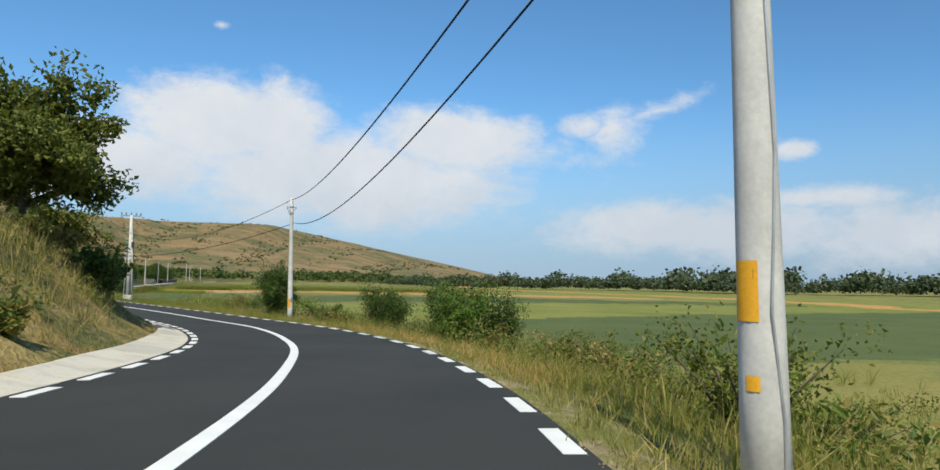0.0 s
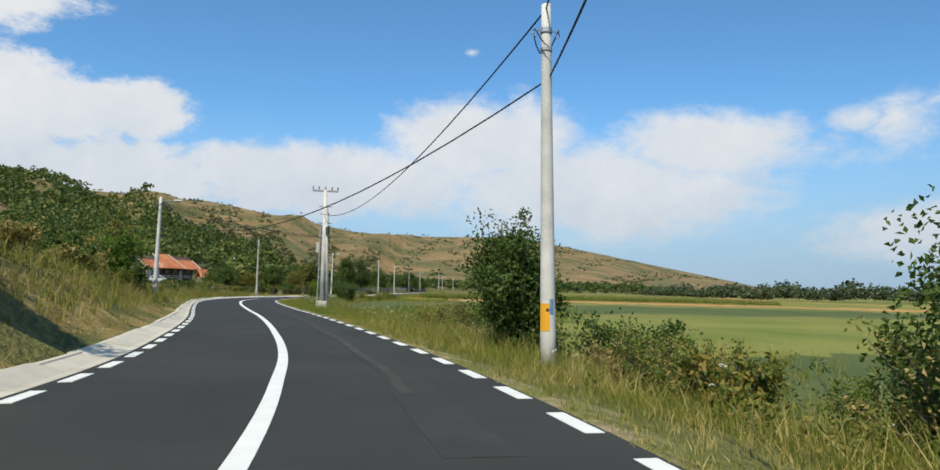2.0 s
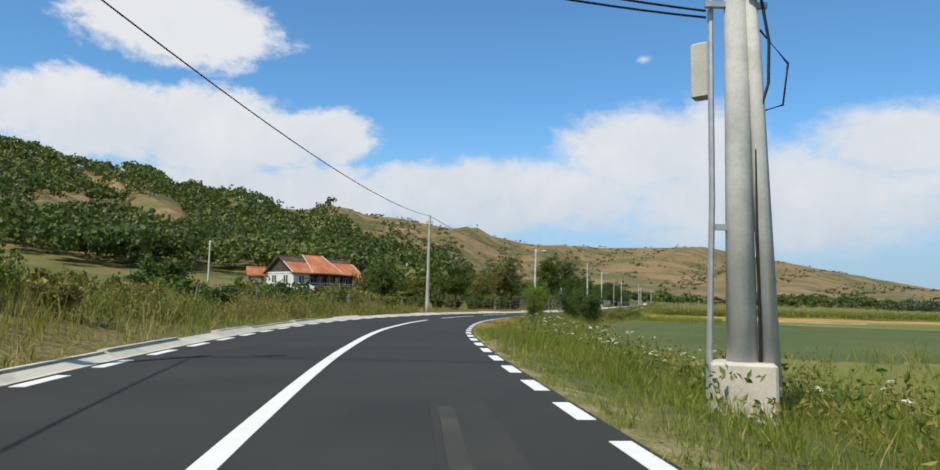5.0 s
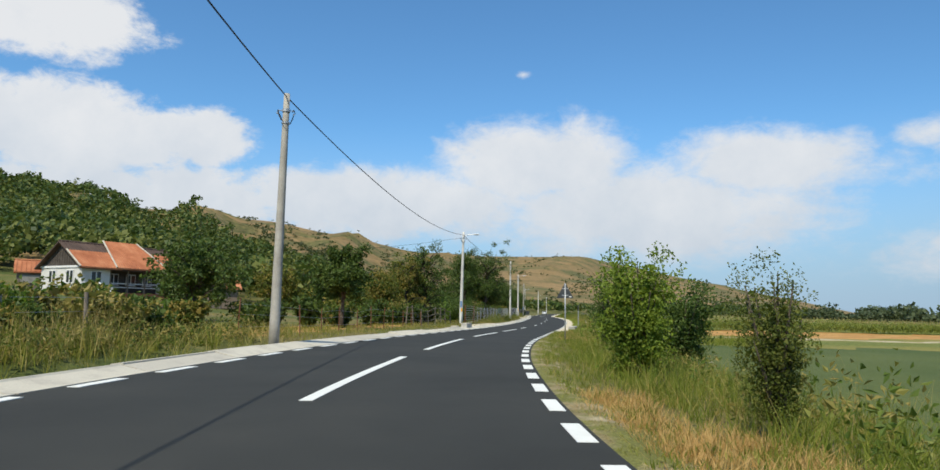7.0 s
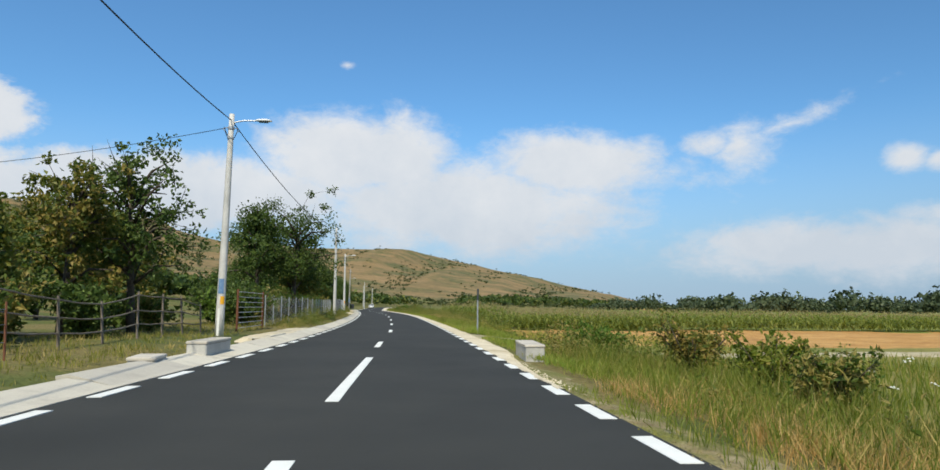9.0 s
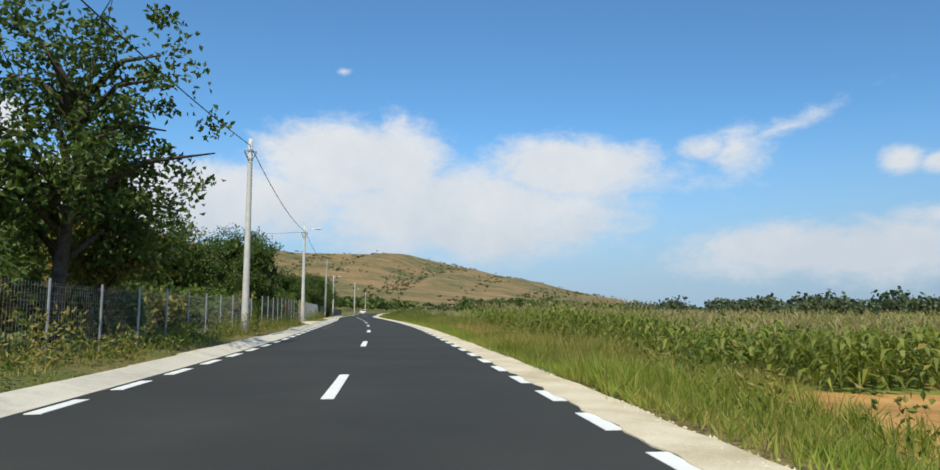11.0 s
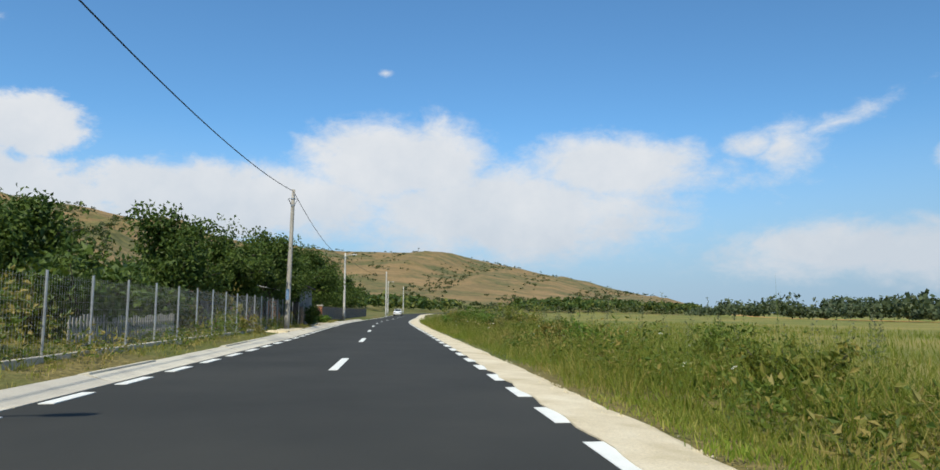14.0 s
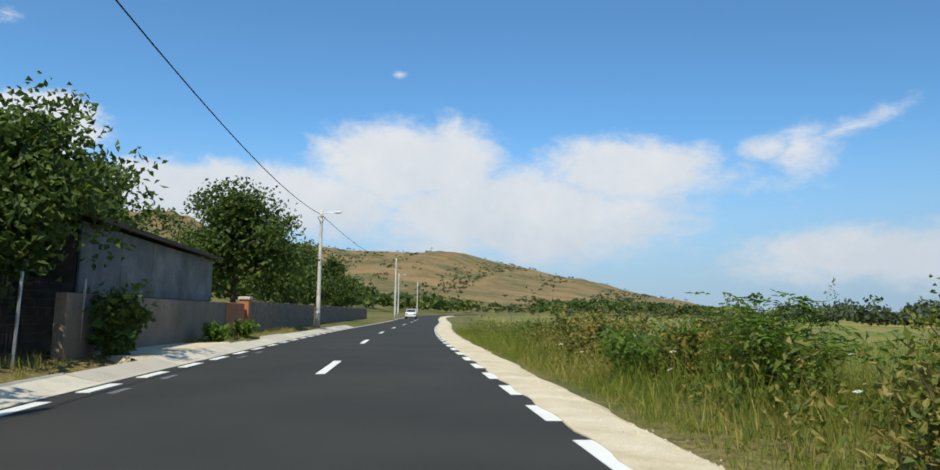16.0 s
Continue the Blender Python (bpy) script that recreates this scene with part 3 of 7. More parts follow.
tagged(new("ground", me), "grassy verges, fields and dry hillside", "ground", kind="structure")


# ---- road, gutter and shoulder ----
def strip(name, s0, s1, step, offsets, mat, label="", category="", kind="structure", parent=None):
    """A sheet along the road; offsets: functions or numbers for l and height, from left to right."""
    s = np.append(np.arange(s0, s1, step), s1)
    cols = [at(s, (l(s) if callable(l) else np.full(len(s), float(l))), (z(s) if callable(z) else z)) for l, z in offsets]
    v = np.stack(cols, 1).reshape(-1, 3)
    k = len(offsets)
    a = (np.arange(len(s) - 1)[:, None] * k + np.arange(k - 1)).ravel()
    ob = part(name, v, np.stack([a, a + 1, a + k + 1, a + k], 1), mat, parent)
    return tagged(ob, label, category, kind=kind) if label else ob


gut_in = lambda s: np.interp(s, GUT_S, GUT_IN)
gut_out = lambda s: np.interp(s, GUT_S, GUT_OUT)
right_edge = lambda s: np.interp(s, (116, 128, 136, 144, 156), (3.05, 2.93, 2.86, 2.90, 3.05))
strip("road", -38, 555, 1.0, [(lambda s: gut_in(s) - 0.04, -0.25), (gut_in, -0.005), (0.0, 0.02), (lambda s: 0.15 + right_edge(s), 0.0), (lambda s: 0.23 + right_edge(s), -0.25)], ASPHALT, "fresh black asphalt country road", "road")
road_ob = bpy.data.objects["road"]


def crown_z(l):
    return 0.02 * (1 - np.minimum(np.abs(l) / 3.2, 1)) + 0.006


def marking(name, s0, s1, l, width, mat=PAINT, slant=0.0, parent=road_ob, kind=""):
    k = max(2, int((s1 - s0) / 1.0) + 1)
    s = np.linspace(s0, s1, k)
    lc = l(s) if callable(l) else np.full(k, float(l))
    a, b = at(s - slant, lc - width / 2, crown_z(lc)), at(s + slant, lc + width / 2, crown_z(lc))
    lo = np.array([0, 0, 0.012])
    v = np.concatenate([a, b, b - lo, a - lo])
    f = [(i, k + i, k + i + 1, i + 1) for i in range(k - 1)] + [(k + i, 2 * k + i, 2 * k + i + 1, k + i + 1) for i in range(k - 1)] + [(i + 1, 3 * k + i + 1, 3 * k + i, i) for i in range(k - 1)]
    f += [(0, 3 * k, 2 * k, k), (k - 1, 2 * k - 1, 3 * k - 1, 4 * k - 1)]
    return part(name, v, f, mat, parent)


marking("centre_line", -36, 123.6, lambda s: np.interp(s, (5, 10, 16, 26, 31, 37, 46, 56, 70, 90), (0.12, 0.0, -0.09, -0.11, 0.0, 0.11, 0.03, 0.10, 0.12, 0.0)), 0.19)
for a, b in ((128.0, 136.6), (140.0, 148.9), (152.8, 161.2), (164.6, 172.6)):
    marking("centre_dash", a, b, -0.08 if a < 130 else 0.0, 0.17)
for a in (177.2, 190.1, 203.0, 216.0, 228.9, 241.4, 253.8, 266.2, 278.8, 291.6, 304.4, 317.0, 329.5, 342, 354.5, 367, 379.5, 392):
    marking("centre_dash", a, a + 3.4, float(np.interp(a, (177, 186, 205, 230, 262, 300), (-0.04, 0.12, 0.08, 0.13, 0.13, -0.07))), 0.17)
# edge dashes: their count at known stations
RS, RK = (-38, 7.0, 19.3, 32.0, 41.6, 66.7, 76.4, 111.7, 117.9, 144.6, 150.7, 174.6, 181.3, 229.4, 233.9, 269.1, 273.6, 297.2, 304.4, 420), (-18, 0, 5, 10, 14, 24, 28, 44, 47, 60, 63, 74, 77, 99, 101, 117, 119, 129, 132, 181)
LS, LK = (-38, 11.2, 16.0, 37.3, 42.2, 67.9, 77.7, 115.3, 125, 148.8, 155.9, 178.6, 185.8, 232.1, 239.3, 271.6, 276.2, 300.0, 306.6, 420), (-20, 0, 2, 11, 13, 24, 28, 44, 48, 58, 61, 70, 73, 92, 95, 109, 111, 121, 124, 174)
left_dash = lambda s: np.interp(s, GUT_S, GUT_IN) + 0.20
for k in range(-8, 172):
    marking("edge_dash", float(np.interp(k - 0.26, RK, RS)), float(np.interp(k + 0.26, RK, RS)), right_edge, 0.19)
for k in range(-8, 172):
    marking("edge_dash", float(np.interp(k - 0.26, LK, LS)), float(np.interp(k + 0.26, LK, LS)), left_dash, 0.19)
rng = np.random.default_rng(11)
for k in range(7):
    s = 236 + k * 2.25
    marking("faded_dash", s, s + 0.55, -2.5, 0.10, OLD_PAINT_AND_DAPPLE)
# sun dapples under the garden trees, painted as pale dashes on the asphalt
for s in (301.5, 303.6, 309.0, 311.0):
    marking("faded_dash", s, s + 0.6, -2.55, 0.12, OLD_PAINT_AND_DAPPLE)
v = np.concatenate([at(np.full(9, 248.0) + 0.08 * np.sin(np.arange(9)) + o, np.linspace(-2.8, 2.9, 9), crown_z(np.linspace(-2.8, 2.9, 9))) for o in (0, 0.07)])
part("cross_seam", v, [(i, i + 1, i + 10, i + 9) for i in range(8)], OLD_PAINT_AND_DAPPLE, road_ob, "pale seam across the asphalt")

DUST = surface("dusty_asphalt", ((0.0, (0.052, 0.052, 0.046)), (0.55, (0.066, 0.064, 0.056)), (1.0, (0.092, 0.088, 0.074))), 1.1, 0.9, 160.0, 0.4, 0.5, 0.004, spec=0.2)
FAINT_DUST = surface("faint_dusty_asphalt", ((0.0, (0.044, 0.045, 0.041)), (0.5, (0.050, 0.050, 0.045)), (1.0, (0.062, 0.060, 0.053))), 0.9, 0.9, 160.0, 0.4, 0.5, 0.004, spec=0.2)
marking("dust_streak", 40, 96, lambda s: 1.84 + 0.05 * np.sin(0.7 * s), 0.62, FAINT_DUST)
ob = marking("dust_streak", 44, 92, lambda s: 1.68 + 0.05 * np.sin(0.7 * s) + 0.02 * np.sin(2.9 * s), 0.16, DUST)
ob.location.z = 0.004

# concrete gutter on the left: separate cast slabs
gutter = thing("concrete_gutter", "pale cast-concrete roadside gutter", "gutter", kind="structure")
s, k = -36.0, 0
while s < 345:
    ln = float(rng.uniform(2.6, 4.2))
    e = s + ln - 0.04
    u = np.linspace(s, e, 3)
    gi, go = gut_in(u), gut_out(u)
    up = 0.13 + 0.018 * float(rng.normal())
    shift = 0.02 * float(rng.normal())
    w = gi - go
    prof = [(gi + 0.0, -0.20), (gi + 0.0, 0.004), (gi - 0.22 * np.minimum(1, w), 0.0), (go + 0.30 * w, up * 0.75), (go + 0.16, up), (go, up - 0.02), (go - 0.02, -0.25)]
    v = np.stack([at(u, l + (0.03 * float(rng.normal()) + shift) * (j > 2), z) for j, (l, z) in enumerate(prof)], 1)
    n = len(prof)
    v = v.reshape(-1, 3)
    f = [(r * n + j, r * n + j + 1, r * n + n + j + 1, r * n + n + j) for r in range(2) for j in range(n - 1)]
    f += [tuple(range(n - 1, -1, -1)), tuple(2 * n + j for j in range(n))]
    part("slab", v, f, GUTTER, gutter)
    s += ln
# right edge: gravel shoulder along the straight, earth verge before
wavy = lambda s: 0.10 * np.sin(s * 0.9) + 0.07 * np.sin(s * 2.3 + 1) + 0.05 * np.sin(s * 5.1)
strip("gravel_shoulder", 166, 470, 0.35, [(lambda s: 3.115 + 0.03 * np.sin(s * 3.7) + 0.022 * np.sin(s * 8.9), -0.03), (lambda s: 3.125 + 0.03 * np.sin(s * 3.7) + 0.022 * np.sin(s * 8.9), 0.014), (lambda s: 3.20 + 0.25 * ease(s, 167, 180), 0.012), (lambda s: 3.28 + 0.57 * ease(s, 167, 180) + 0.20 * ease(s, 290, 320) + wavy(s) * 0.3 * ease(s, 167, 175), -0.02), (lambda s: 3.34 + 0.81 * ease(s, 167, 180) + 0.25 * ease(s, 290, 320) + wavy(s) * 0.55 * ease(s, 167, 175), -0.16)], GRAVEL, "pale crushed-stone road shoulder", "shoulder")
strip("earth_verge", -38, 176, 0.5, [(lambda s: right_edge(s) + 0.05, -0.012), (lambda s: 3.36 + wavy(s) * 0.5, -0.012), (lambda s: 3.8 + wavy(s), -0.10), (lambda s: 4.3 + wavy(s), -0.25)], DIRT, "narrow dry earth edge of the road", "verge")
for a, b, out in ((180, 193, 0.5), (250.5, 259, 1.0), (289.0, 295.0, 1.0), (306.5, 314.5, 1.0)):
    fan = lambda s, a=a, b=b, out=out: out * ease(s, a, a + 1.6) * (1 - ease(s, b - 1.6, b))
    strip("drive_apron", a, b, 0.4, [(lambda s: gut_out(s) - 0.12 - (2.0 + wavy(s)) * fan(s), -0.03), (lambda s: gut_out(s) - 0.1 - (1.3 + wavy(s)) * fan(s), 0.15), (lambda s: gut_out(s) - 0.05, 0.135), (lambda s: gut_out(s) + 0.08, 0.075)], GRAVEL, "pale gravel apron between gutter and gate", "drive")
# sandy field track leaving the road
rows_ = []
for l_ in np.linspace(3.7, 34, 60):
    mid_, half_ = 187.2 - 0.55 * min(l_ - 5, 9) + 0.1 * math.sin(l_), 1.3 + 2.6 * math.exp(-(l_ - 3.7) / 1.0) + 0.16 * math.sin(3.1 * l_) + 0.1 * math.sin(7.7 * l_)
    rows_.append(at(mid_ + half_ * np.array((-1.2, -0.85, -0.55, -0.2, 0.2, 0.55, 0.85, 1.2)), np.full(8, l_)))
v = np.concatenate(rows_)
v[:, 2] = ground_z(v[:, 0], v[:, 1]) + np.tile((-0.14, 0.03, 0.015, 0.05, 0.05, 0.015, 0.03, -0.14), 60)
i_ = (np.arange(59)[:, None] * 8 + np.arange(7)).ravel()
tagged(part("field_track", v, np.stack([i_, i_ + 8, i_ + 9, i_ + 1], 1), TRACK), "pale sandy track leading into the fields", "track", kind="structure")
# stones of the shoulder
k = 9000
ps, pl = rng.uniform(0, 330, k), rng.uniform(3.2, 4.2, k)
pl = np.where(ps < 180, 3.14 + 0.3 * (pl - 3.2), pl)
p = at(ps, pl, np.where(ps < 166, -0.012, -0.01) - 0.12 * ease(pl, 3.75, 4.15))
r = rng.uniform(0.010, 0.032, (k, 1))
oct_v = np.array([(1, 0, 0), (0, 1, 0), (-1, 0, 0), (0, -1, 0), (0, 0, 1)], float)
v = (p[:, None, :] + oct_v[None] * r[:, None, :] * rng.uniform(0.6, 1.3, (k, 5, 1))).reshape(-1, 3)
f = (np.arange(k)[:, None, None] * 5 + np.array([(0, 1, 4), (1, 2, 4), (2, 3, 4), (3, 0, 4)])[None]).reshape(-1, 3)
me = mesh("loose_stones", v, f, [GRAVEL, DIRT])
me.polygons.foreach_set("material_index", np.repeat((ps < 166).astype(np.int32), 4))
tagged(new("loose_stones", me), "loose pale stones on the shoulder", "gravel", kind="stuff")


# ---- poles, lamps and cables ----
def lay(m, pts):
    return [m @ Vector(p) for p in pts]


def utility_pole(base, top, label, lamp=0, marks=(), r0=0.165, r1=0.095, hardware=True, shaft=POLE_CONCRETE):
    """A tapered concrete pole; lamp: degrees to which the arm points."""
    base, top = Vector(base), Vector(top)
    base.z = float(ground_z(np.array([base.x]), np.array([base.y]))[0]) - 0.15
    th = thing("utility_pole", label, "utility pole", Matrix.Translation(base), "concrete poles along the road")
    d = top - base
    h = d.length
    Geo().tube([d * (i / 8) for i in range(9)], [r0 + (r1 - r0) * i / 8 for i in range(9)], 14).put("shaft", shaft, th, smooth=True)
    if hardware:
        for u, w in ((0.55, 0.05), (0.95, 0.03)):
            Geo().tube([d * ((h - u) / h) - Vector((0, 0, w)), d * ((h - u) / h) + Vector((0, 0, w))], r1 + 0.03, 14).put("steel_band", STEEL, th)
        for a in (0, math.pi):
            c = d * ((h - 0.55) / h)
            w = Vector((math.cos(a + 0.6), math.sin(a + 0.6), 0))
            Geo().tube([c + w * r1, c + w * (r1 + 0.14), c + w * (r1 + 0.20) - Vector((0, 0, 0.08)), c + w * (r1 + 0.12) - Vector((0, 0, 0.14))], 0.014, 6).put("cable_hook", STEEL, th)
        loop = Geo()
        c = d * ((h - 0.75) / h)
        loop.tube([c + Vector((math.cos(a), math.sin(a), 0)) * (r1 + 0.16) + Vector((0, 0, 0.22 * math.sin(2 * a + 0.5))) for a in np.linspace(0, 5.2, 16)], 0.014, 6)
        loop.put("cable_loop", CABLE, th)
    if lamp is not None and lamp != 0:
        w = Vector((-math.sin(radians(lamp)), math.cos(radians(lamp)), 0))
        c = d * ((h - 0.6) / h)
        arm = Geo().tube([c + w * 0.05, c + w * 0.12 + Vector((0, 0, 0.28)), c + w * 0.45 + Vector((0, 0, 0.36)), c + w * 0.95 + Vector((0, 0, 0.38))], 0.028, 8)
        arm.put("lamp_arm", STEEL, th)
        m = Matrix.Translation(c + w * 1.18 + Vector((0, 0, 0.38))) @ pose(0, 0, 0, 0, 0, lamp)
        hd = Geo()
        prof = [(-0.30, 0.05, 0.04), (-0.20, 0.10, 0.07), (0.05, 0.14, 0.09), (0.24, 0.12, 0.07), (0.32, 0.05, 0.03)]
        v = [m @ Vector((wd * math.cos(a), y, hh * (math.sin(a) if math.sin(a) > 0 else 0.45 * math.sin(a)))) for y, wd, hh in prof for a in np.linspace(0, 2 * math.pi, 10, endpoint=False)]
        f = [(i * 10 + j, i * 10 + (j + 1) % 10, i * 10 + 10 + (j + 1) % 10, i * 10 + 10 + j) for i in range(4) for j in range(10)] + [tuple(range(9, -1, -1)), tuple(40 + j for j in range(10))]
        head = hd.add(v, f).put("lamp_head", LAMP_WHITE, th, "white street-lamp head", True)
        Geo().box(-0.09, -0.16, -0.055, 0.09, 0.18, -0.035, m).put("lamp_glass", GLASS, head)
    for z, hh, mat, face, wide in marks:
        u0, u1 = z / h, (z + hh) / h
        k = 8
        aa = np.linspace(radians(face - wide), radians(face + wide), k)
        ra, rb = r0 + (r1 - r0) * u0 + 0.004, r0 + (r1 - r0) * u1 + 0.004
        v = [d * u0 + Vector((-math.sin(a), math.cos(a), 0)) * ra for a in aa] + [d * u1 + Vector((-math.sin(a), math.cos(a), 0)) * rb for a in aa]
        part("painted_mark", v, [(i, i + 1, k + i + 1, k + i) for i in range(k - 1)], mat, th, "orange painted marking" if mat == ORANGE else "painted marking", True)
    return th, base + d


def cable(a, b, sag, label="black overhead cable sagging between poles", r=0.019, group="overhead cables"):
    a, b = Vector(a), Vector(b)
    pts = [a.lerp(b, u) - Vector((0, 0, sag * 4 * u * (1 - u))) for u in np.linspace(0, 1, 25)]
    ob = Geo().tube(pts, r, 6).put("overhead_cable", CABLE, smooth=True)
    return tagged(ob, label, "cable", group)


def world_at(s, l, z):
    p = at(s, l)
    return Vector((float(p[0]), float(p[1]), z))


P1 = Vector((5.73, 31.3, 0.0))
P1.z = float(ground_z(np.array([P1.x]), np.array([P1.y]))[0]) - 0.15
hm = 1.93 - P1.z
_, T1 = utility_pole(P1, (P1.x - 0.12, P1.y + 0.05, 7.6), "concrete utility pole with orange marking and a hanging black cable", marks=((hm, 0.40, ORANGE, 122, 33), (hm - 0.45, 0.10, ORANGE, 136, 17)))
for k in range(3):
    a = radians(112 + 9 * k)
    Geo().box(-0.012, -0.004, 0, 0.012, 0.004, 0.06, Matrix.Translation((-math.sin(a) * 0.158, math.cos(a) * 0.158, hm + 0.28)) @ pose(0, 0, 0, 0, 0, math.degrees(a))).put("ink_bar", DARK_INK, bpy.data.objects["utility_pole"])
p1_ob = bpy.data.objects["utility_pole"]
dd = T1 - p1_ob.location
g = Geo().tube([dd * u + Vector((math.cos(a), math.sin(a), 0)) * (0.172 - 0.07 * u) for u, a in ((0.0, -1.2), (0.1, -1.1), (0.2, -1.5), (0.35, -1.0), (0.5, -1.2), (0.62, -2.1), (0.75, -2.2), (0.93, -2.0))], 0.011, 6)
g.put("cable_down_pole", STEEL, p1_ob)
Geo().tube([dd - Vector((0, 0, 0.85)), dd + Vector((0.64, 0, -0.8))], 0.03, 8).put("side_bracket", STEEL, p1_ob)
_, T2 = utility_pole((-8.5, 68.1, 0), (-8.56, 67.97, 7.14), "concrete utility pole with orange marking in roadside grass", marks=((1.02, 0.54, ORANGE, 165, 42), (0.22, 0.10, ORANGE, 165, 25), (1.35, 0.3, BLUE_MARK, 225, 16), (1.40, 0.06, DARK_INK, 195, 12)))
_, T4 = utility_pole((-44.17, 91.51, 0.9), (-44.11, 91.6, 7.64), "concrete street-lamp pole standing on the bank among shrubs", lamp=-40)
_, T5 = utility_pole((-68.70, 131.92, 0), (-68.72, 132.03, 7.85), "weathered grey-brown concrete utility pole beside the gutter", shaft=WEATHERED_POLE)
_, T6 = utility_pole((-83.02, 171.43, 0), (-82.92, 171.52, 8.3), "concrete street-lamp pole with blue and orange marks", lamp=-70, marks=((1.35, 0.30, ORANGE, 230, 30), (1.75, 0.55, BLUE_MARK, 200, 40), (0.2, 1.0, PAINT, 190, 16)))
_, T7 = utility_pole((-96.15, 212.6, 0), (-96.16, 212.6, 8.8), "plain concrete utility pole in front of a mesh fence")
_, T8 = utility_pole((-106.37, 239.74, 0), (-106.42, 239.83, 8.35), "concrete street-lamp pole with an orange spot", lamp=-70, marks=((1.5, 0.32, ORANGE, 225, 25),))
_, T9 = utility_pole((-120.48, 276.28, 0), (-120.34, 276.37, 8.31), "weathered concrete utility pole with a blue mark", shaft=WEATHERED_POLE, marks=((1.85, 0.65, BLUE_MARK, 190, 40),))
_, T10 = utility_pole((-138.51, 321.24, 0), (-138.51, 321.24, 8.6), "concrete street-lamp pole before a garden hedge", lamp=-70)
_, T11 = utility_pole((-155.1, 375.5, 0), (-155.1, 375.5, 9.5), "plain concrete utility pole at the bend", hardware=False)
_, T12 = utility_pole(world_at(432, -5.5, 0), world_at(432, -5.5, 9.0), "distant concrete street-lamp pole", lamp=-70, hardware=False)
_, T13 = utility_pole(world_at(470, -5.5, 0), world_at(470, -5.5, 9.0), "distant plain concrete pole", hardware=False)
utility_pole((-125, 148.3, 1.5), (-125, 148.3, 9.2), "pale pole among the trees above the farmhouse", hardware=False, r0=0.14)
utility_pole((-150, 219, 3), (-150, 219.3, 10.2), "small leaning pole on the slope", hardware=False, r0=0.13)

# transformer pole: two shafts, cross-arms with insulators, switch rod and a concrete foot
B3 = Vector((-35.85, 100.0, 0))
B3.z = float(ground_z(np.array([B3.x]), np.array([B3.y]))[0])
T3 = Vector((-35.95, 99.9, 8.95))
tp = thing("transformer_pole", "tall double concrete pole with cross-arms, insulators and switch gear", "power pole", Matrix.Translation(B3))
H3 = T3.z - B3.z
Geo().box(-0.42, -0.35, -0.3, 0.42, 0.35, 0.75, pose(0, 0, 0, 0, 0, 20), 0.04).put("foot", CONCRETE, tp, "whitewashed concrete foot")
Geo().tube([(0, 0, -0.2), (0, 0, H3 * 0.5), (0, 0, H3)], [0.22, 0.17, 0.13], 14).put("shaft", POLE_CONCRETE, tp, smooth=True)
Geo().tube([(0.36, 0.12, 0.3), (0.22, 0.08, H3 * 0.52), (0.08, 0.03, H3 - 1.4)], [0.13, 0.11, 0.09], 10).put("brace_shaft", POLE_CONCRETE, tp, smooth=True)
Geo().tube([(-0.42, -0.15, 0.0), (-0.34, -0.12, 3.0), (-0.32, -0.12, H3 - 2.6)], 0.045, 8).put("switch_rod", STEEL, tp)
mrot = pose(0, 0, 0, 0, 0, 38)
arm = Geo().box(-1.0, -0.05, H3 - 0.10, 1.0, 0.05, H3, mrot).box(-1.0, 0.22, H3 - 0.10, 1.0, 0.30, H3, mrot).box(-0.06, -0.05, H3 - 0.1, 0.06, 0.3, H3 - 0.02, mrot).put("cross_arm", STEEL, tp)
for x in (-0.95, -0.5, 0.0, 0.5, 0.95):
    for y in (0.0, 0.26):
        c = mrot @ Vector((x, y, H3))
        Geo().tube([c, c + Vector((0, 0, 0.05)), c + Vector((0, 0, 0.08)), c + Vector((0, 0, 0.16)), c + Vector((0, 0, 0.24)), c + Vector((0, 0, 0.28))], [0.02, 0.02, 0.06, 0.035, 0.055, 0.02], 8).put("insulator", PORCELAIN, arm)
for z, w in ((H3 - 1.3, 0.5), (H3 - 1.9, 0.36), (H3 - 2.6, 0.55), (H3 - 3.6, 0.45), (2.6, 0.35)):
    Geo().box(-w, -0.04, z - 0.04, w, 0.04, z + 0.04, mrot).put("bracket", STEEL, tp)
Geo().box(-0.62, -0.16, H3 - 4.9, -0.36, 0.10, H3 - 4.1, None, 0.02).put("fuse_box", GREY_CONCRETE, tp, "grey metal fuse box")
Geo().box(0.20, -0.14, H3 - 3.5, 0.42, 0.10, H3 - 2.9, None, 0.02).put("switch_box", DARK_METAL, tp)
Geo().tube([(0.2, 0.0, H3 - 1.2), (0.34, 0.05, H3 - 2.2), (0.30, 0.0, H3 - 3.2), (0.42, 0.1, H3 - 4.2), (0.40, 0.1, H3 - 4.8), (0.24, 0.0, H3 - 5.4), (0.24, 0, 0.6)], 0.022, 6).put("cable_down_pole", CABLE, tp)
Geo().tube([(0.3, 0.1, H3 - 4.0), (0.62, 0.3, H3 - 4.5), (0.55, 0.25, H3 - 5.1), (0.25, 0.1, H3 - 5.2)], 0.018, 6).put("cable_loop", CABLE, tp)

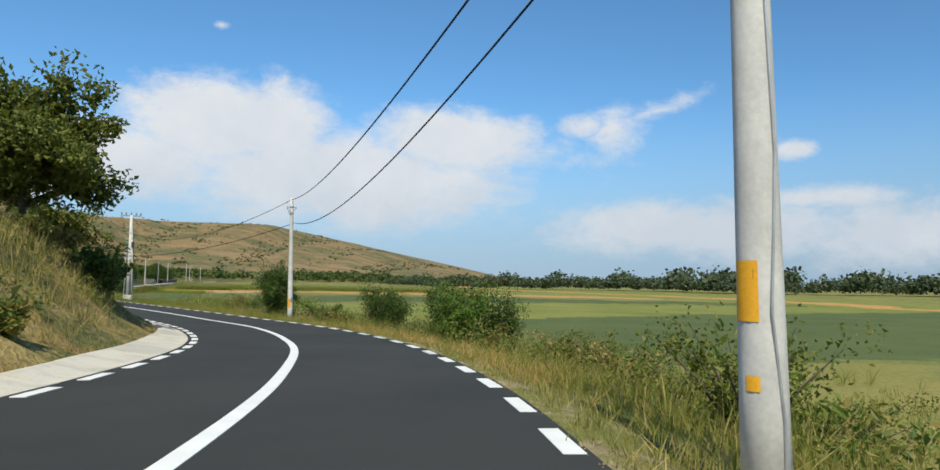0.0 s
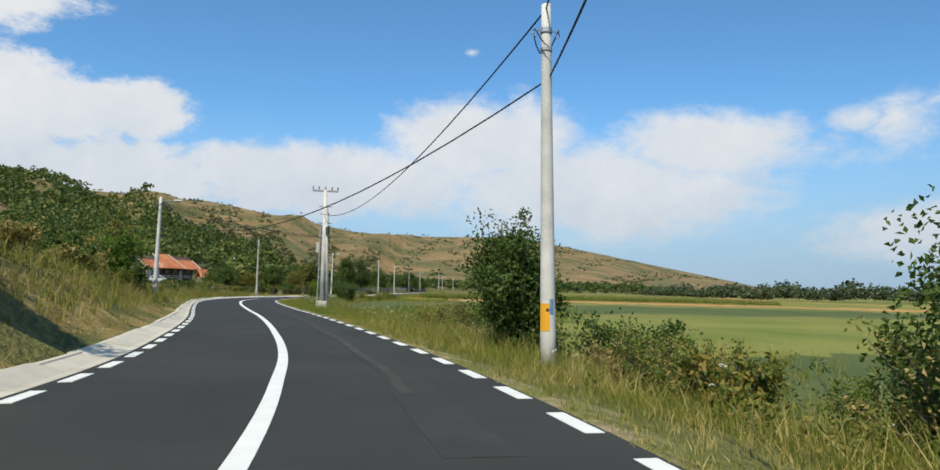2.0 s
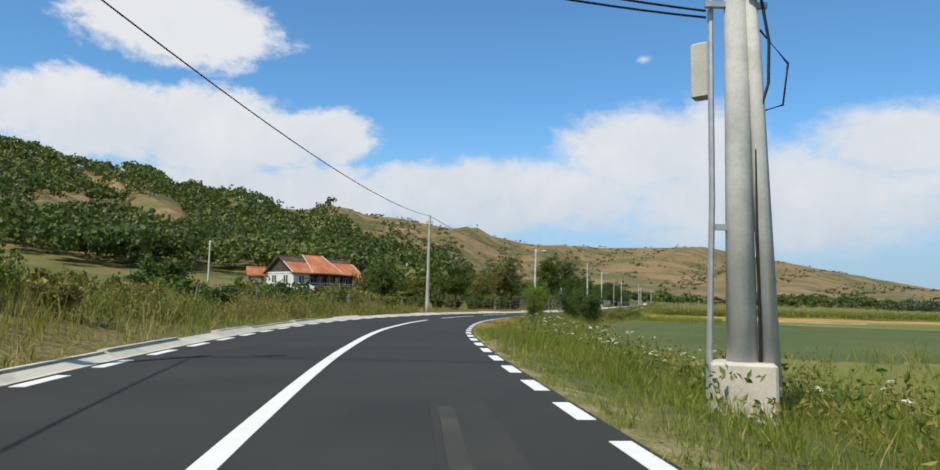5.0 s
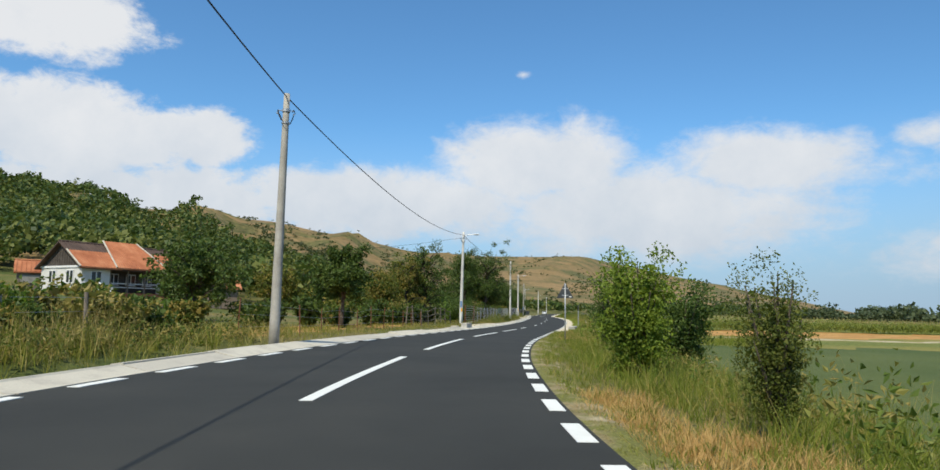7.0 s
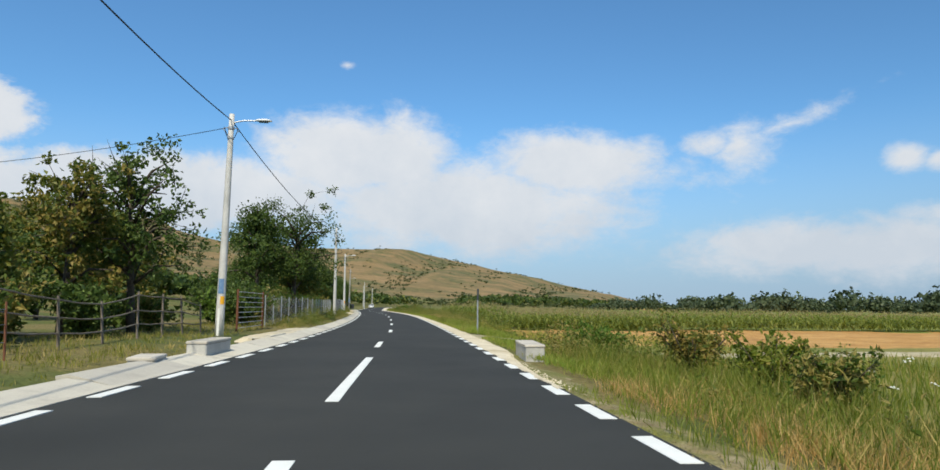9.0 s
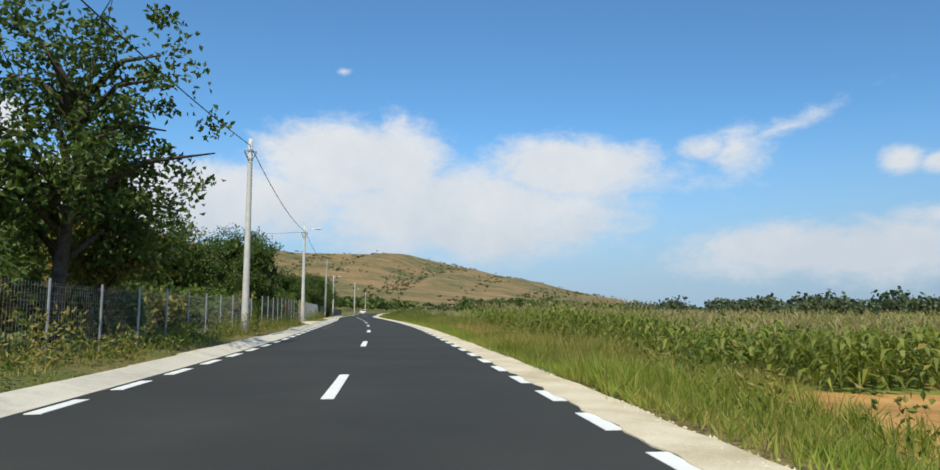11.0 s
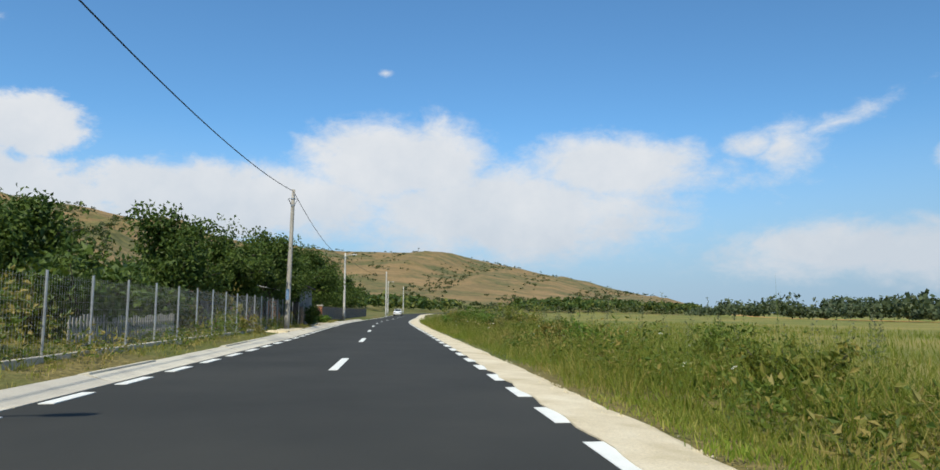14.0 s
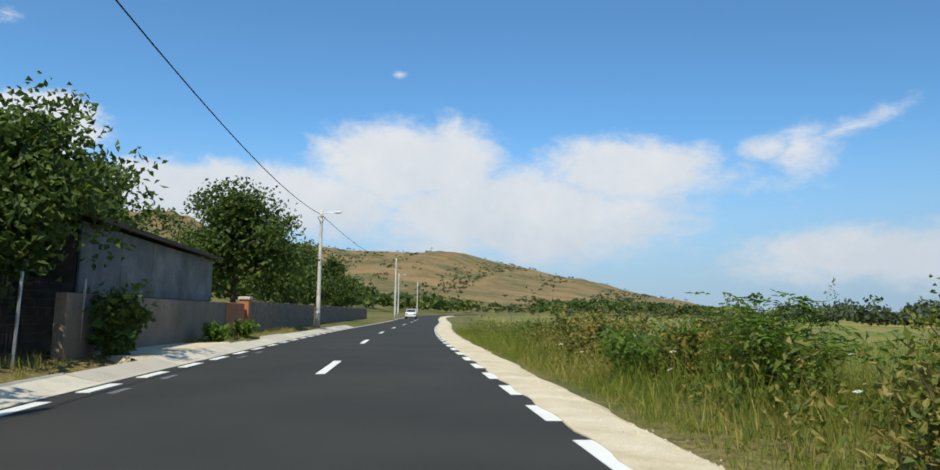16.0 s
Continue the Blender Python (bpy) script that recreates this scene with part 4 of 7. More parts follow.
dn = Vector((0, 0, -0.6))
low = Vector((0, 0, -1.0))
B0 = world_at(-34, 4.6, 9.4)
cable(B0, T1 + dn, 0.9), cable(B0 + low, T1 + Vector((0.62, 0, -0.8)), 0.9)
cable(T1 + Vector((-0.1, 0, -0.85)), T2 + Vector((0, 0, -0.1)), 0.84), cable(T1 + Vector((0.62, 0, -0.8)), T2 + Vector((0.1, 0, -1.5)), 1.35)
cable(T2 + Vector((0, 0, -0.1)), T3 + Vector((0.05, 0, -1.9)), 1.45), cable(T2 + Vector((0, 0, -1.6)), T4 + Vector((0, 0, -0.45)), 2.5)
cable(T4 + Vector((0, 0, -0.4)), T3 + Vector((-0.3, 0, -3.62)), 0.4), cable(T4 + Vector((0, 0, -0.52)), T3 + Vector((-0.3, 0, -3.72)), 0.45)
cable(T4 + Vector((0, 0, -0.55)), T5 + Vector((0, 0, -0.1)), 0.9), cable(T5 + Vector((0, 0, -0.1)), T6 + Vector((0, 0, -0.25)), 0.98)
cable(T6 + Vector((0, 0, -0.25)), T7 + Vector((0, 0, -0.3)), 0.8), cable(T7 + Vector((0, 0, -0.3)), T8 + Vector((0, 0, -0.4)), 0.55)
cable(T8 + Vector((0, 0, -0.3)), T9 + Vector((0, 0, -0.1)), 0.86), cable(T9 + Vector((0, 0, -0.1)), T10 + Vector((0, 0, -0.4)), 1.03)
cable(T10 + Vector((0, 0, -0.4)), T11 + Vector((0, 0, -0.5)), 0.9), cable(T11 + Vector((0, 0, -0.5)), T12 + Vector((0, 0, -0.5)), 0.9)
cable(T6 + Vector((0, 0, -0.5)), T6 + Vector((-36, 4.5, 0.2)), 0.9, "thin service cable running off to the gardens", 0.012)
cable(T8 + Vector((0, 0, -0.5)), T8 + Vector((-24, 5.5, 2.2)), 0.7, "thin service cable running off to the gardens", 0.012)


# ---- concrete culvert heads, sign, posts ----
def block(name, label, s, l, lx, ly, h, turn=0.0):
    p = at(s, l)
    z = float(centre(s)[0][2]) - 0.12
    th = thing(name, label, "concrete block", pose(float(p[0]), float(p[1]), z, 0, 0, heading(s) + turn), "culvert heads")
    Geo().box(-lx / 2, -ly / 2, -0.25, lx / 2, ly / 2, h - 0.06, None, 0.025).put("body", GREY_CONCRETE, th)
    Geo().box(-lx / 2 - 0.015, -ly / 2 - 0.015, h - 0.06, lx / 2 + 0.015, ly / 2 + 0.015, h, None, 0.02).put("cap", CONCRETE, th, "pale worn cap")
    return th


block("culvert_head", "grey concrete culvert head beside the gutter", 173.8, -4.02, 0.46, 2.2, 0.52)
block("culvert_head", "low broken concrete culvert piece in the gutter", 170.3, -4.25, 0.5, 1.1, 0.34, 8)
block("culvert_head", "long grey concrete culvert head on the grassy edge", 174.5, 4.15, 0.48, 2.5, 0.42, -3)
p = stand(150.9, 4.25)[0]
sg = thing("road_sign", "triangular road sign seen from its dark back on a steel post", "road sign", pose(*p, 0, 0, heading(149.9) + 6) @ Matrix.Scale(0.84, 4))
Geo().tube([(0, 0, 0), (0, 0, 3.12)], 0.032, 10).put("post", STEEL, sg, smooth=True)
tri = [(-0.42, 2.36), (0.42, 2.36), (0.0, 3.12)]
rr = []
for i, (x, z) in enumerate(tri):
    cx_, cz_ = 0, 2.61
    for a in np.linspace(-60, 60, 5):
        ang = math.atan2(z - cz_, x - cx_) + radians(a)
        rr.append((x * 0.93 + 0.035 * math.cos(ang), cz_ + (z - cz_) * 0.93 + 0.035 * math.sin(ang)))
n = len(rr)
v = [(x, 0.034, z) for x, z in rr] + [(x, 0.060, z) for x, z in rr]
part("plate", v, [tuple(range(n)), tuple(range(2 * n - 1, n - 1, -1))] + [(i, n + i, n + (i + 1) % n, (i + 1) % n) for i in range(n)], DARK_METAL, sg, "dark back of the triangular plate")
for z in (2.5, 2.85):
    Geo().box(-0.16, 0.018, z - 0.02, 0.16, 0.034, z + 0.02).put("clamp", STEEL, sg)
Geo().box(0.20, 0.028, 2.40, 0.32, 0.0335, 2.45).put("maker_label", PAINT, sg)
p = stand(190.3, 4.42)[0]
mp = thing("marker_post", "slim grey steel post with a dark tip beside the track", "post", pose(*p, 0, 0, heading(190)))
Geo().tube([(0, 0, 0), (0, 0, 1.75)], 0.04, 8).put("post", STEEL, mp)
Geo().tube([(0, 0, 1.75), (0.01, 0, 2.32)], 0.05, 8).put("tip", DARK_METAL, mp)


# ---- trees and shrubs ----
def grow(rng, h, spread, trunk_h, limbs, bushy=False):
    """Trunk, limbs and the clump centres of a crown."""
    wood, tips = Geo(), []
    lean = rng.normal(size=2) * 0.05 * h
    top = Vector((lean[0], lean[1], h * 0.82))
    path = [Vector((0, 0, -0.2)), Vector((lean[0] * 0.2, lean[1] * 0.2, trunk_h * 0.6)), Vector((lean[0] * 0.5, lean[1] * 0.5, h * 0.45)), top]
    r = 0.022 * h + 0.03
    if not bushy:
        wood.tube(path, [r, r * 0.85, r * 0.55, r * 0.15], 9)
    for i in range(limbs):
        u = rng.uniform(0, 1)
        z0 = 0.05 * h if bushy else trunk_h + u * (h * 0.75 - trunk_h)
        ang = i * 2.4 + rng.uniform(-0.5, 0.5)
        out = spread * (0.55 + 0.5 * rng.uniform()) * (1 - 0.55 * max(0, (z0 / h - 0.4)) / 0.6)
        a = Vector((lean[0] * z0 / h, lean[1] * z0 / h, z0))
        rise = rng.uniform(0.5, 0.95) * h if bushy else z0 + rng.uniform(0.06, 0.26) * h
        if bushy:
            out *= rng.uniform(0.2, 1.0)
        b = Vector((a.x + math.cos(ang) * out, a.y + math.sin(ang) * out, min(rise, h * 0.97)))
        mid = a.lerp(b, 0.5) + Vector((0, 0, 0.05 * h))
        wood.tube([a, mid, b], [r * 0.42, r * 0.28, r * 0.08], 6)
        for q in np.linspace(0.35 if not bushy else 0.2, 1.0, 5):
            c = a.lerp(mid, q * 2) if q < 0.5 else mid.lerp(b, q * 2 - 1)
            tips.append(np.array(c) + rng.normal(size=3) * 0.06 * h)
    if not bushy:
        for q in np.linspace(0.55, 1.0, 5):
            tips.append(np.array(top) * q + rng.normal(size=3) * 0.04 * h)
        tips.append(np.array(top) + (0, 0, 0.10 * h))
    return wood, np.array(tips)


def plant(name, label, category, s, l, h, spread, mat, seed, leaves=5000, leaf=0.14, trunk=0.25, limbs=16, bushy=False, puff=0.16, group="", where=None, droop=0.2, bare=0, core=0.13, pinnate=False):
    rng = np.random.default_rng(seed)
    p = stand(s, l)[0] if where is None else where
    th = thing(name, label, category, Matrix.Translation(p), group)
    wood, tips = grow(rng, h, spread, h * trunk, limbs, bushy)
    if bare:
        for k in range(bare):
            a = tips[rng.integers(len(tips))]
            d = unit(rng.normal(size=3) + (0, 0, 0.9)) * h * rng.uniform(0.08, 0.2)
            wood.tube([a, a + d * 0.6 + rng.normal(size=3) * 0.03, a + d], [0.02, 0.012, 0.004], 4)
            if k % 2:
                tips = np.concatenate([tips, [a + d]])
    stems = wood.put("stem" if bushy else "trunk", BARK, th, smooth=True)
    if bushy:
        tagged(stems, kind="stuff")
    k = len(tips)
    size = rng.uniform(0.5, 1.25, k) * puff * min(h, 2.2 * spread)
    pick = rng.integers(0, k, leaves)
    d = unit(rng.normal(size=(leaves, 3))) * (rng.uniform(0, 1, (leaves, 1)) ** 0.45)
    pos = tips[pick] + d * size[pick][:, None] * (1, 1, 0.8)
    pos[:, 2] = np.maximum(pos[:, 2], 0.05)
    v, f = compound_leaves(pos, leaf, rng) if pinnate else leaf_quads(pos, leaf, leaf * 0.62, rng, 0.0, droop)
    if core and not pinnate:
        k2 = int(leaves * core)
        q = tips[rng.integers(0, k, k2)] + rng.normal(size=(k2, 3)) * (0.35 * size.mean())
        mid = tips.mean(0)
        q = mid + (q - mid) * (0.74 if not bushy else 0.72)
        q[:, 2] = np.maximum(q[:, 2], 0.12)
        v, f = joined([(v, f), leaf_quads(q, leaf * 1.9, leaf * 1.6, rng)])
    part("crown" if not bushy else "foliage", v, f, mat, th)
    return th


TREES = (  # station, offset, height, half-spread, leaf material, leaves, leaf length, label
    (31.6, -8.0, 5.4, 3.4, LEAF_OLIVE, 24000, 0.17, "large dark-green roadside tree overhanging the bank"),
    (50.5, -8.6, 4.6, 2.2, LEAF_GREY, 4500, 0.12, "sparse fruit tree with pale grey-green leaves on the bank"),
    (49.0, -7.4, 3.2, 2.3, LEAF_YELLOW, 9000, 0.13, "bushy yellow-green tree on the bank"),
    (72, -20.0, 6.0, 3.4, LEAF, 5000, 0.20, "round green tree behind the bank"),
    (157.2, -8.2, 4.9, 1.2, LEAF, 11000, 0.15, "slim dark upright tree behind the fence"),
    (176.5, -11.8, 4.6, 2.2, LEAF_YELLOW, 6000, 0.15, "orchard tree with yellow-green leaves"),
    (180.8, -10.9, 6.2, 1.9, LEAF_YELLOW, 7500, 0.16, "tall orchard tree with sparse upper branches"),
    (183.6, -9.6, 7.0, 2.5, LEAF, 7000, 0.16, "tall orchard tree with sparse upper branches"),
    (188, -12.5, 5.4, 2.4, LEAF_YELLOW, 6000, 0.16, "orchard tree with yellow-green leaves"),
    (213.2, -8.0, 9.8, 4.0, LEAF, 15000, 0.17, "tall tree with loose leafy branches behind the mesh fence"),
    (210.0, -10.2, 8.8, 3.0, LEAF, 9000, 0.17, "dense green tree behind the mesh fence"),
    (216.5, -8.0, 5.6, 2.2, LEAF_YELLOW, 7000, 0.17, "dense green tree behind the mesh fence"),
    (226, -13, 6, 3, LEAF, 5500, 0.20, "dense green garden tree above the fence"),
    (236, -11.5, 6.6, 3.0, LEAF, 12000, 0.15, "dense green garden tree above the fence"),
    (247.0, -9.6, 7.2, 2.8, LEAF, 14000, 0.15, "tall dark garden tree behind the fence"),
    (243.0, -7.4, 5.6, 2.0, LEAF, 11000, 0.145, "tall dark garden tree behind the fence"),
    (256, -15, 5.2, 2.8, LEAF, 5000, 0.20, "low spreading garden tree behind the gate"),
    (270, -15, 5, 2.8, LEAF, 6000, 0.20, "dense green garden tree above the fence"),
    (279, -12.0, 5.4, 2.4, LEAF, 7000, 0.18, "dense green garden tree above the fence"),
    (285.5, -9.0, 5.4, 2.4, LEAF, 9500, 0.18, "dense green garden tree above the fence"),
    (291, -7.8, 6.0, 2.5, LEAF, 11000, 0.17, "dense green garden tree above the fence"),
    (297.4, -6.6, 5.7, 2.3, LEAF, 11000, 0.16, "plum tree with a forked trunk behind the fence"),
    (302, -8.0, 5.6, 2.3, LEAF, 9000, 0.17, "dense green garden tree over the wall"),
    (306.0, -6.6, 5.0, 2.3, LEAF, 12000, 0.16, "garden tree overhanging the mesh fence"),
    (312, -10.2, 6.6, 2.8, LEAF, 9000, 0.17, "dense green garden tree over the wall"),
    (320, -10.8, 7.0, 3.0, LEAF, 9000, 0.20, "green garden tree behind the grey shed"),
    (331, -8.4, 8.0, 3.9, LEAF, 16000, 0.19, "large walnut tree beside the lamp pole"),
    (338.5, -8.2, 7.4, 3.4, LEAF, 12000, 0.20, "dense green garden tree beside the lamp pole"),
    (350, -9, 6.6, 3.6, LEAF, 8000, 0.22, "dense green garden tree over the boards"),
    (361, -9.2, 6.4, 3.6, LEAF, 7000, 0.22, "dense green garden tree over the boards"),
    (378, -10, 6.4, 3.4, LEAF, 5000, 0.24, "dense green tree by the bend"),
    (392, -11, 6, 3.4, LEAF, 5000, 0.24, "dense green tree by the bend"),
    (264, -24, 6.5, 3.4, LEAF, 4500, 0.24, "green tree at the back of the gardens"),
    (222, -26, 6.5, 3.6, LEAF, 4500, 0.24, "green tree at the back of the gardens"),
    (202, -22, 5.6, 3.2, LEAF, 4000, 0.22, "green tree at the back of the orchard"),
    (166, -22, 5.0, 3.0, LEAF, 4000, 0.22, "green tree at the back of the orchard"),
    (146, -15, 1.74, 1.42, LEAF_FRESH, 3000, 0.16, "bright green tree beside the farm garden"),
    (128, -19, 3, 2.1, LEAF, 5000, 0.20, "green tree beside the farm garden"),
    (151.0, -13.2, 4.2, 2.2, LEAF, 7000, 0.17, "leafy fruit tree beside the bare plot"),
    (154.5, -15.0, 4.5, 2.4, LEAF, 7000, 0.17, "leafy fruit tree beside the bare plot"),
    (160.5, -13.6, 3.9, 1.9, LEAF_YELLOW, 6000, 0.16, "leafy fruit tree beside the bare plot"),
    (165.5, -12.4, 3.6, 1.8, LEAF, 6000, 0.16, "leafy fruit tree beside the bare plot"),
    (88.5, -7.6, 4.6, 1.5, LEAF_YELLOW, 4200, 0.15, "old fruit tree with bare upper twigs"),
    (105, -15, 4, 2.6, LEAF, 5000, 0.18, "green tree above the bank"),
    (112, -22, 5.0, 3.0, LEAF, 4500, 0.20, "green tree above the bank"),
)
for k, (s, l, h, w, mat, n, lf, lab) in enumerate(TREES):
    n, lf = int(n * 0.60), lf * 1.18
    open_crown = any(w_ in lab for w_ in ("sparse", "bare ", "loose"))
    plant("tree", lab, "tree", s, l, h, w, mat, 100 + k, n, lf, 0.22, 26 if open_crown else 18, group="roadside and garden trees", bare=40 if open_crown else 0, core=0.0 if open_crown else 0.14, puff=0.085 if open_crown else 0.16)

plant("tree", "dark dense many-stemmed roadside tree rising from the field edge", "tree", 54.4, 6.2, 4.0, 1.45, LEAF, 93, 17000, 0.105, 0.1, 34, True, 0.17, "roadside and garden trees")

BUSHES = (  # station, offset, height, half-spread, material, leaves, leaf length, label
    (27.7, 6.2, 2.3, 1.5, LEAF_FRESH, 7000, 0.11, "tangled green roadside bush"),
    (29.4, 8.4, 2.9, 1.9, LEAF, 8000, 0.11, "tangled green roadside bush"),
    (31.6, 7.2, 3.4, 1.5, LEAF, 9000, 0.11, "tangled twiggy roadside bush"),
    (40.5, 7.6, 3.2, 1.9, LEAF, 15000, 0.11, "leafy young bush on the field edge"),
    (42.5, 8.6, 2.3, 1.3, LEAF, 6000, 0.12, "leafy young bush on the field edge"),
    (19, 8.0, 1.6, 1.9, WEED, 6400, 0.075, "low yellow-green bramble on the verge"),
    (12.5, 8.8, 1.4, 2.2, WEED, 6400, 0.07, "low tangled bramble below the road"),
    (45, 6.8, 1.3, 1.4, LEAF_YELLOW, 2500, 0.12, "low yellow-green bramble on the verge"),
    (52, 8.5, 2.2, 2.2, LEAF, 5000, 0.13, "rounded green roadside bush in grass"),
    (133.4, 5.0, 2.5, 1.0, LEAF_BRIGHT, 8500, 0.10, "upright bright small green shrub at the road's edge"),
    (127.5, 5.4, 2.0, 0.55, LEAF_OLIVE, 8400, 0.045, "tall feathery yellow-green shrub"),
    (142.8, 7.8, 2.6, 1.8, LEAF, 8000, 0.12, "small green shrub at the road's edge"),
    (144.8, 6.1, 2.75, 2.1, LEAF, 17000, 0.09, "tall loose shrub with drooping branches"),
    (176.6, 6.7, 1.15, 1.6, LEAF_FRESH, 6000, 0.11, "low bright green weeds by the culvert"),
    (289.5, 6.5, 1.33, 1.2, LEAF_FRESH, 5000, 0.13, "leafy elder bush beside the shoulder"),
    (301, 6.9, 1.56, 1.4, LEAF_FRESH, 7000, 0.15, "leafy elder bush beside the shoulder"),
    (298.5, 8.1, 1.40, 1.5, LEAF_FRESH, 6000, 0.15, "leafy elder bush beside the shoulder"),
    (304.5, 7.5, 1.7, 1.6, WEED, 5000, 0.14, "leafy elder bush beside the shoulder"),
    (310, 7.0, 1.5, 1.5, WEED, 4500, 0.14, "rank green weeds beside the shoulder"),
    (316, 7.4, 1.4, 1.8, WEED, 4500, 0.14, "rank green weeds beside the shoulder"),
    (33.0, -5.9, 1.5, 1.3, LEAF, 5000, 0.12, "dark undergrowth below the bank tree"),
    (35.4, -5.7, 1.3, 1.2, LEAF, 5000, 0.12, "dark undergrowth below the bank tree"),
    (37.6, -5.9, 1.2, 1.2, LEAF_YELLOW, 4000, 0.12, "dark undergrowth below the bank tree"),
    (77.5, -8.2, 2.2, 1.7, LEAF_YELLOW, 6000, 0.13, "dark rounded shrub on the bank"),
    (83.0, -7.4, 3.2, 2.2, LEAF_FRESH, 9500, 0.11, "dark rounded shrub on the bank"),
    (86, -8.0, 2.3, 1.6, LEAF, 5500, 0.13, "dark rounded shrub on the bank"),
    (71, -8, 1.7, 1.5, LEAF, 4500, 0.13, "dark rounded shrub on the bank"),
    (64, -11.5, 1.8, 1.9, LEAF_YELLOW, 4000, 0.13, "yellow-green shrub on the bank"),
    (48, -11.5, 1.8, 2, LEAF_YELLOW, 4000, 0.13, "yellow-green shrub on the bank"),
    (92.5, -7.2, 1.8, 1.4, LEAF, 4000, 0.12, "dark rounded shrub round the lamp pole"),
    (100, -8.2, 1.7, 1.5, LEAF, 4500, 0.12, "green garden-edge shrub on the bank"),
    (115, -10.5, 1.02, 1.27, WEED, 4000, 0.12, "garden-edge shrub grown into the fence"),
    (121, -9.4, 1.8, 1.8, WEED, 4500, 0.12, "bramble grown into the fence"),
    (127, -9.0, 1.8, 1.8, LEAF, 5000, 0.12, "bramble grown into the fence"),
    (132, -8.8, 1.9, 1.7, WEED, 5000, 0.12, "bramble grown into the fence"),
    (137, -8.8, 1.6, 1.5, WEED, 4000, 0.12, "bramble grown into the fence"),
    (159.5, -9.0, 1.2, 0.9, LEAF, 3500, 0.12, "dark round bush at the foot of a tree"),
    (316, -5.0, 0.7, 0.7, LEAF_FRESH, 2000, 0.09, "small bright green weed at the wall's foot"),
    (321, -5.2, 0.7, 0.6, LEAF_FRESH, 1800, 0.09, "small bright green weed at the wall's foot"),
    (307.5, -4.9, 1.5, 0.9, LEAF, 3500, 0.12, "dark branch spilling over the fence"),
    (286, -6.2, 0.9, 1.0, WEED, 2500, 0.11, "low weeds under the fence"),
    (255, -7.6, 1.1, 0.9, WEED, 2500, 0.12, "garden plants beside the gate"),
    (110, -13, 1.56, 1.65, LEAF, 2400, 0.17, "dense green garden shrub behind the fence"),
    (114, -14.5, 1.44, 1.5, LEAF_FRESH, 2400, 0.17, "dense green garden shrub behind the fence"),
    (118, -12.5, 1.32, 1.42, LEAF_FRESH, 2400, 0.17, "dense green garden shrub behind the fence"),
    (122, -13, 1.5, 1.58, LEAF, 2400, 0.17, "dense green garden shrub behind the fence"),
    (126, -12.2, 1.44, 1.5, WEED, 2400, 0.17, "dense green garden shrub behind the fence"),
    (130, -11.8, 1.68, 1.8, LEAF_FRESH, 2400, 0.17, "dense green garden shrub behind the fence"),
    (134, -11.5, 1.56, 1.65, LEAF_YELLOW, 2400, 0.17, "dense green garden shrub behind the fence"),
    (138, -11, 1.62, 1.72, LEAF_FRESH, 2400, 0.17, "dense green garden shrub behind the fence"),
    (142, -10.5, 1.44, 1.5, LEAF, 2400, 0.17, "dense green garden shrub behind the fence"),
    (146, -11.5, 1.32, 1.42, LEAF_FRESH, 2400, 0.17, "dense green garden shrub behind the fence"),
    (158, -10.5, 1.6, 1.4, LEAF, 2400, 0.17, "dense green garden shrub behind the fence"),
    (164, -11, 1.8, 1.5, LEAF_YELLOW, 2400, 0.17, "dense green garden shrub behind the fence"),
    (168, -12.5, 2, 1.7, WEED, 2400, 0.17, "dense green garden shrub behind the fence"),
    (176, -12.5, 2, 1.7, LEAF_FRESH, 2400, 0.17, "dense green garden shrub behind the fence"),
    (181, -13, 2.2, 1.9, LEAF, 2400, 0.17, "dense green garden shrub behind the fence"),
    (187, -11.5, 2.2, 1.9, LEAF, 2400, 0.17, "dense green garden shrub behind the fence"),
    (192, -12.5, 2.4, 2, LEAF_YELLOW, 2400, 0.17, "dense green garden shrub behind the fence"),
    (197, -9.5, 1.9, 1.6, LEAF_FRESH, 2400, 0.17, "dense green garden shrub behind the fence"),
    (200, -10.5, 2.2, 1.9, LEAF_FRESH, 2400, 0.17, "dense green garden shrub behind the fence"),
    (204, -9.8, 2.4, 2.0, LEAF_YELLOW, 2400, 0.17, "dense green garden shrub behind the fence"),
    (211, -8.8, 2, 1.7, LEAF_YELLOW, 2400, 0.17, "dense green garden shrub behind the fence"),
    (216, -9.4, 2.2, 1.9, LEAF, 2400, 0.17, "dense green garden shrub behind the fence"),
    (221, -8.9, 2.1, 1.8, LEAF, 2400, 0.17, "dense green garden shrub behind the fence"),
    (227, -9, 2.3, 2.0, LEAF, 2400, 0.17, "dense green garden shrub behind the fence"),
    (231, -8.6, 2.2, 1.9, LEAF_FRESH, 2400, 0.17, "dense green garden shrub behind the fence"),
    (236, -8.2, 2, 1.7, LEAF_YELLOW, 2400, 0.17, "dense green garden shrub behind the fence"),
    (242, -7.6, 2, 1.7, LEAF, 2400, 0.17, "dense green garden shrub behind the fence"),
    (248, -9.2, 2.2, 1.9, LEAF, 2400, 0.17, "dense green garden shrub behind the fence"),
    (260, -9, 1.8, 1.5, LEAF, 2400, 0.17, "dense green garden shrub behind the fence"),
    (265, -9.6, 2, 1.7, LEAF_FRESH, 2400, 0.17, "dense green garden shrub behind the fence"),
    (270, -9.2, 1.9, 1.6, LEAF, 2400, 0.17, "dense green garden shrub behind the fence"),
    (275, -9.4, 2.1, 1.8, WEED, 2400, 0.17, "dense green garden shrub behind the fence"),
    (281, -8.4, 2, 1.7, LEAF, 2400, 0.17, "dense green garden shrub behind the fence"),
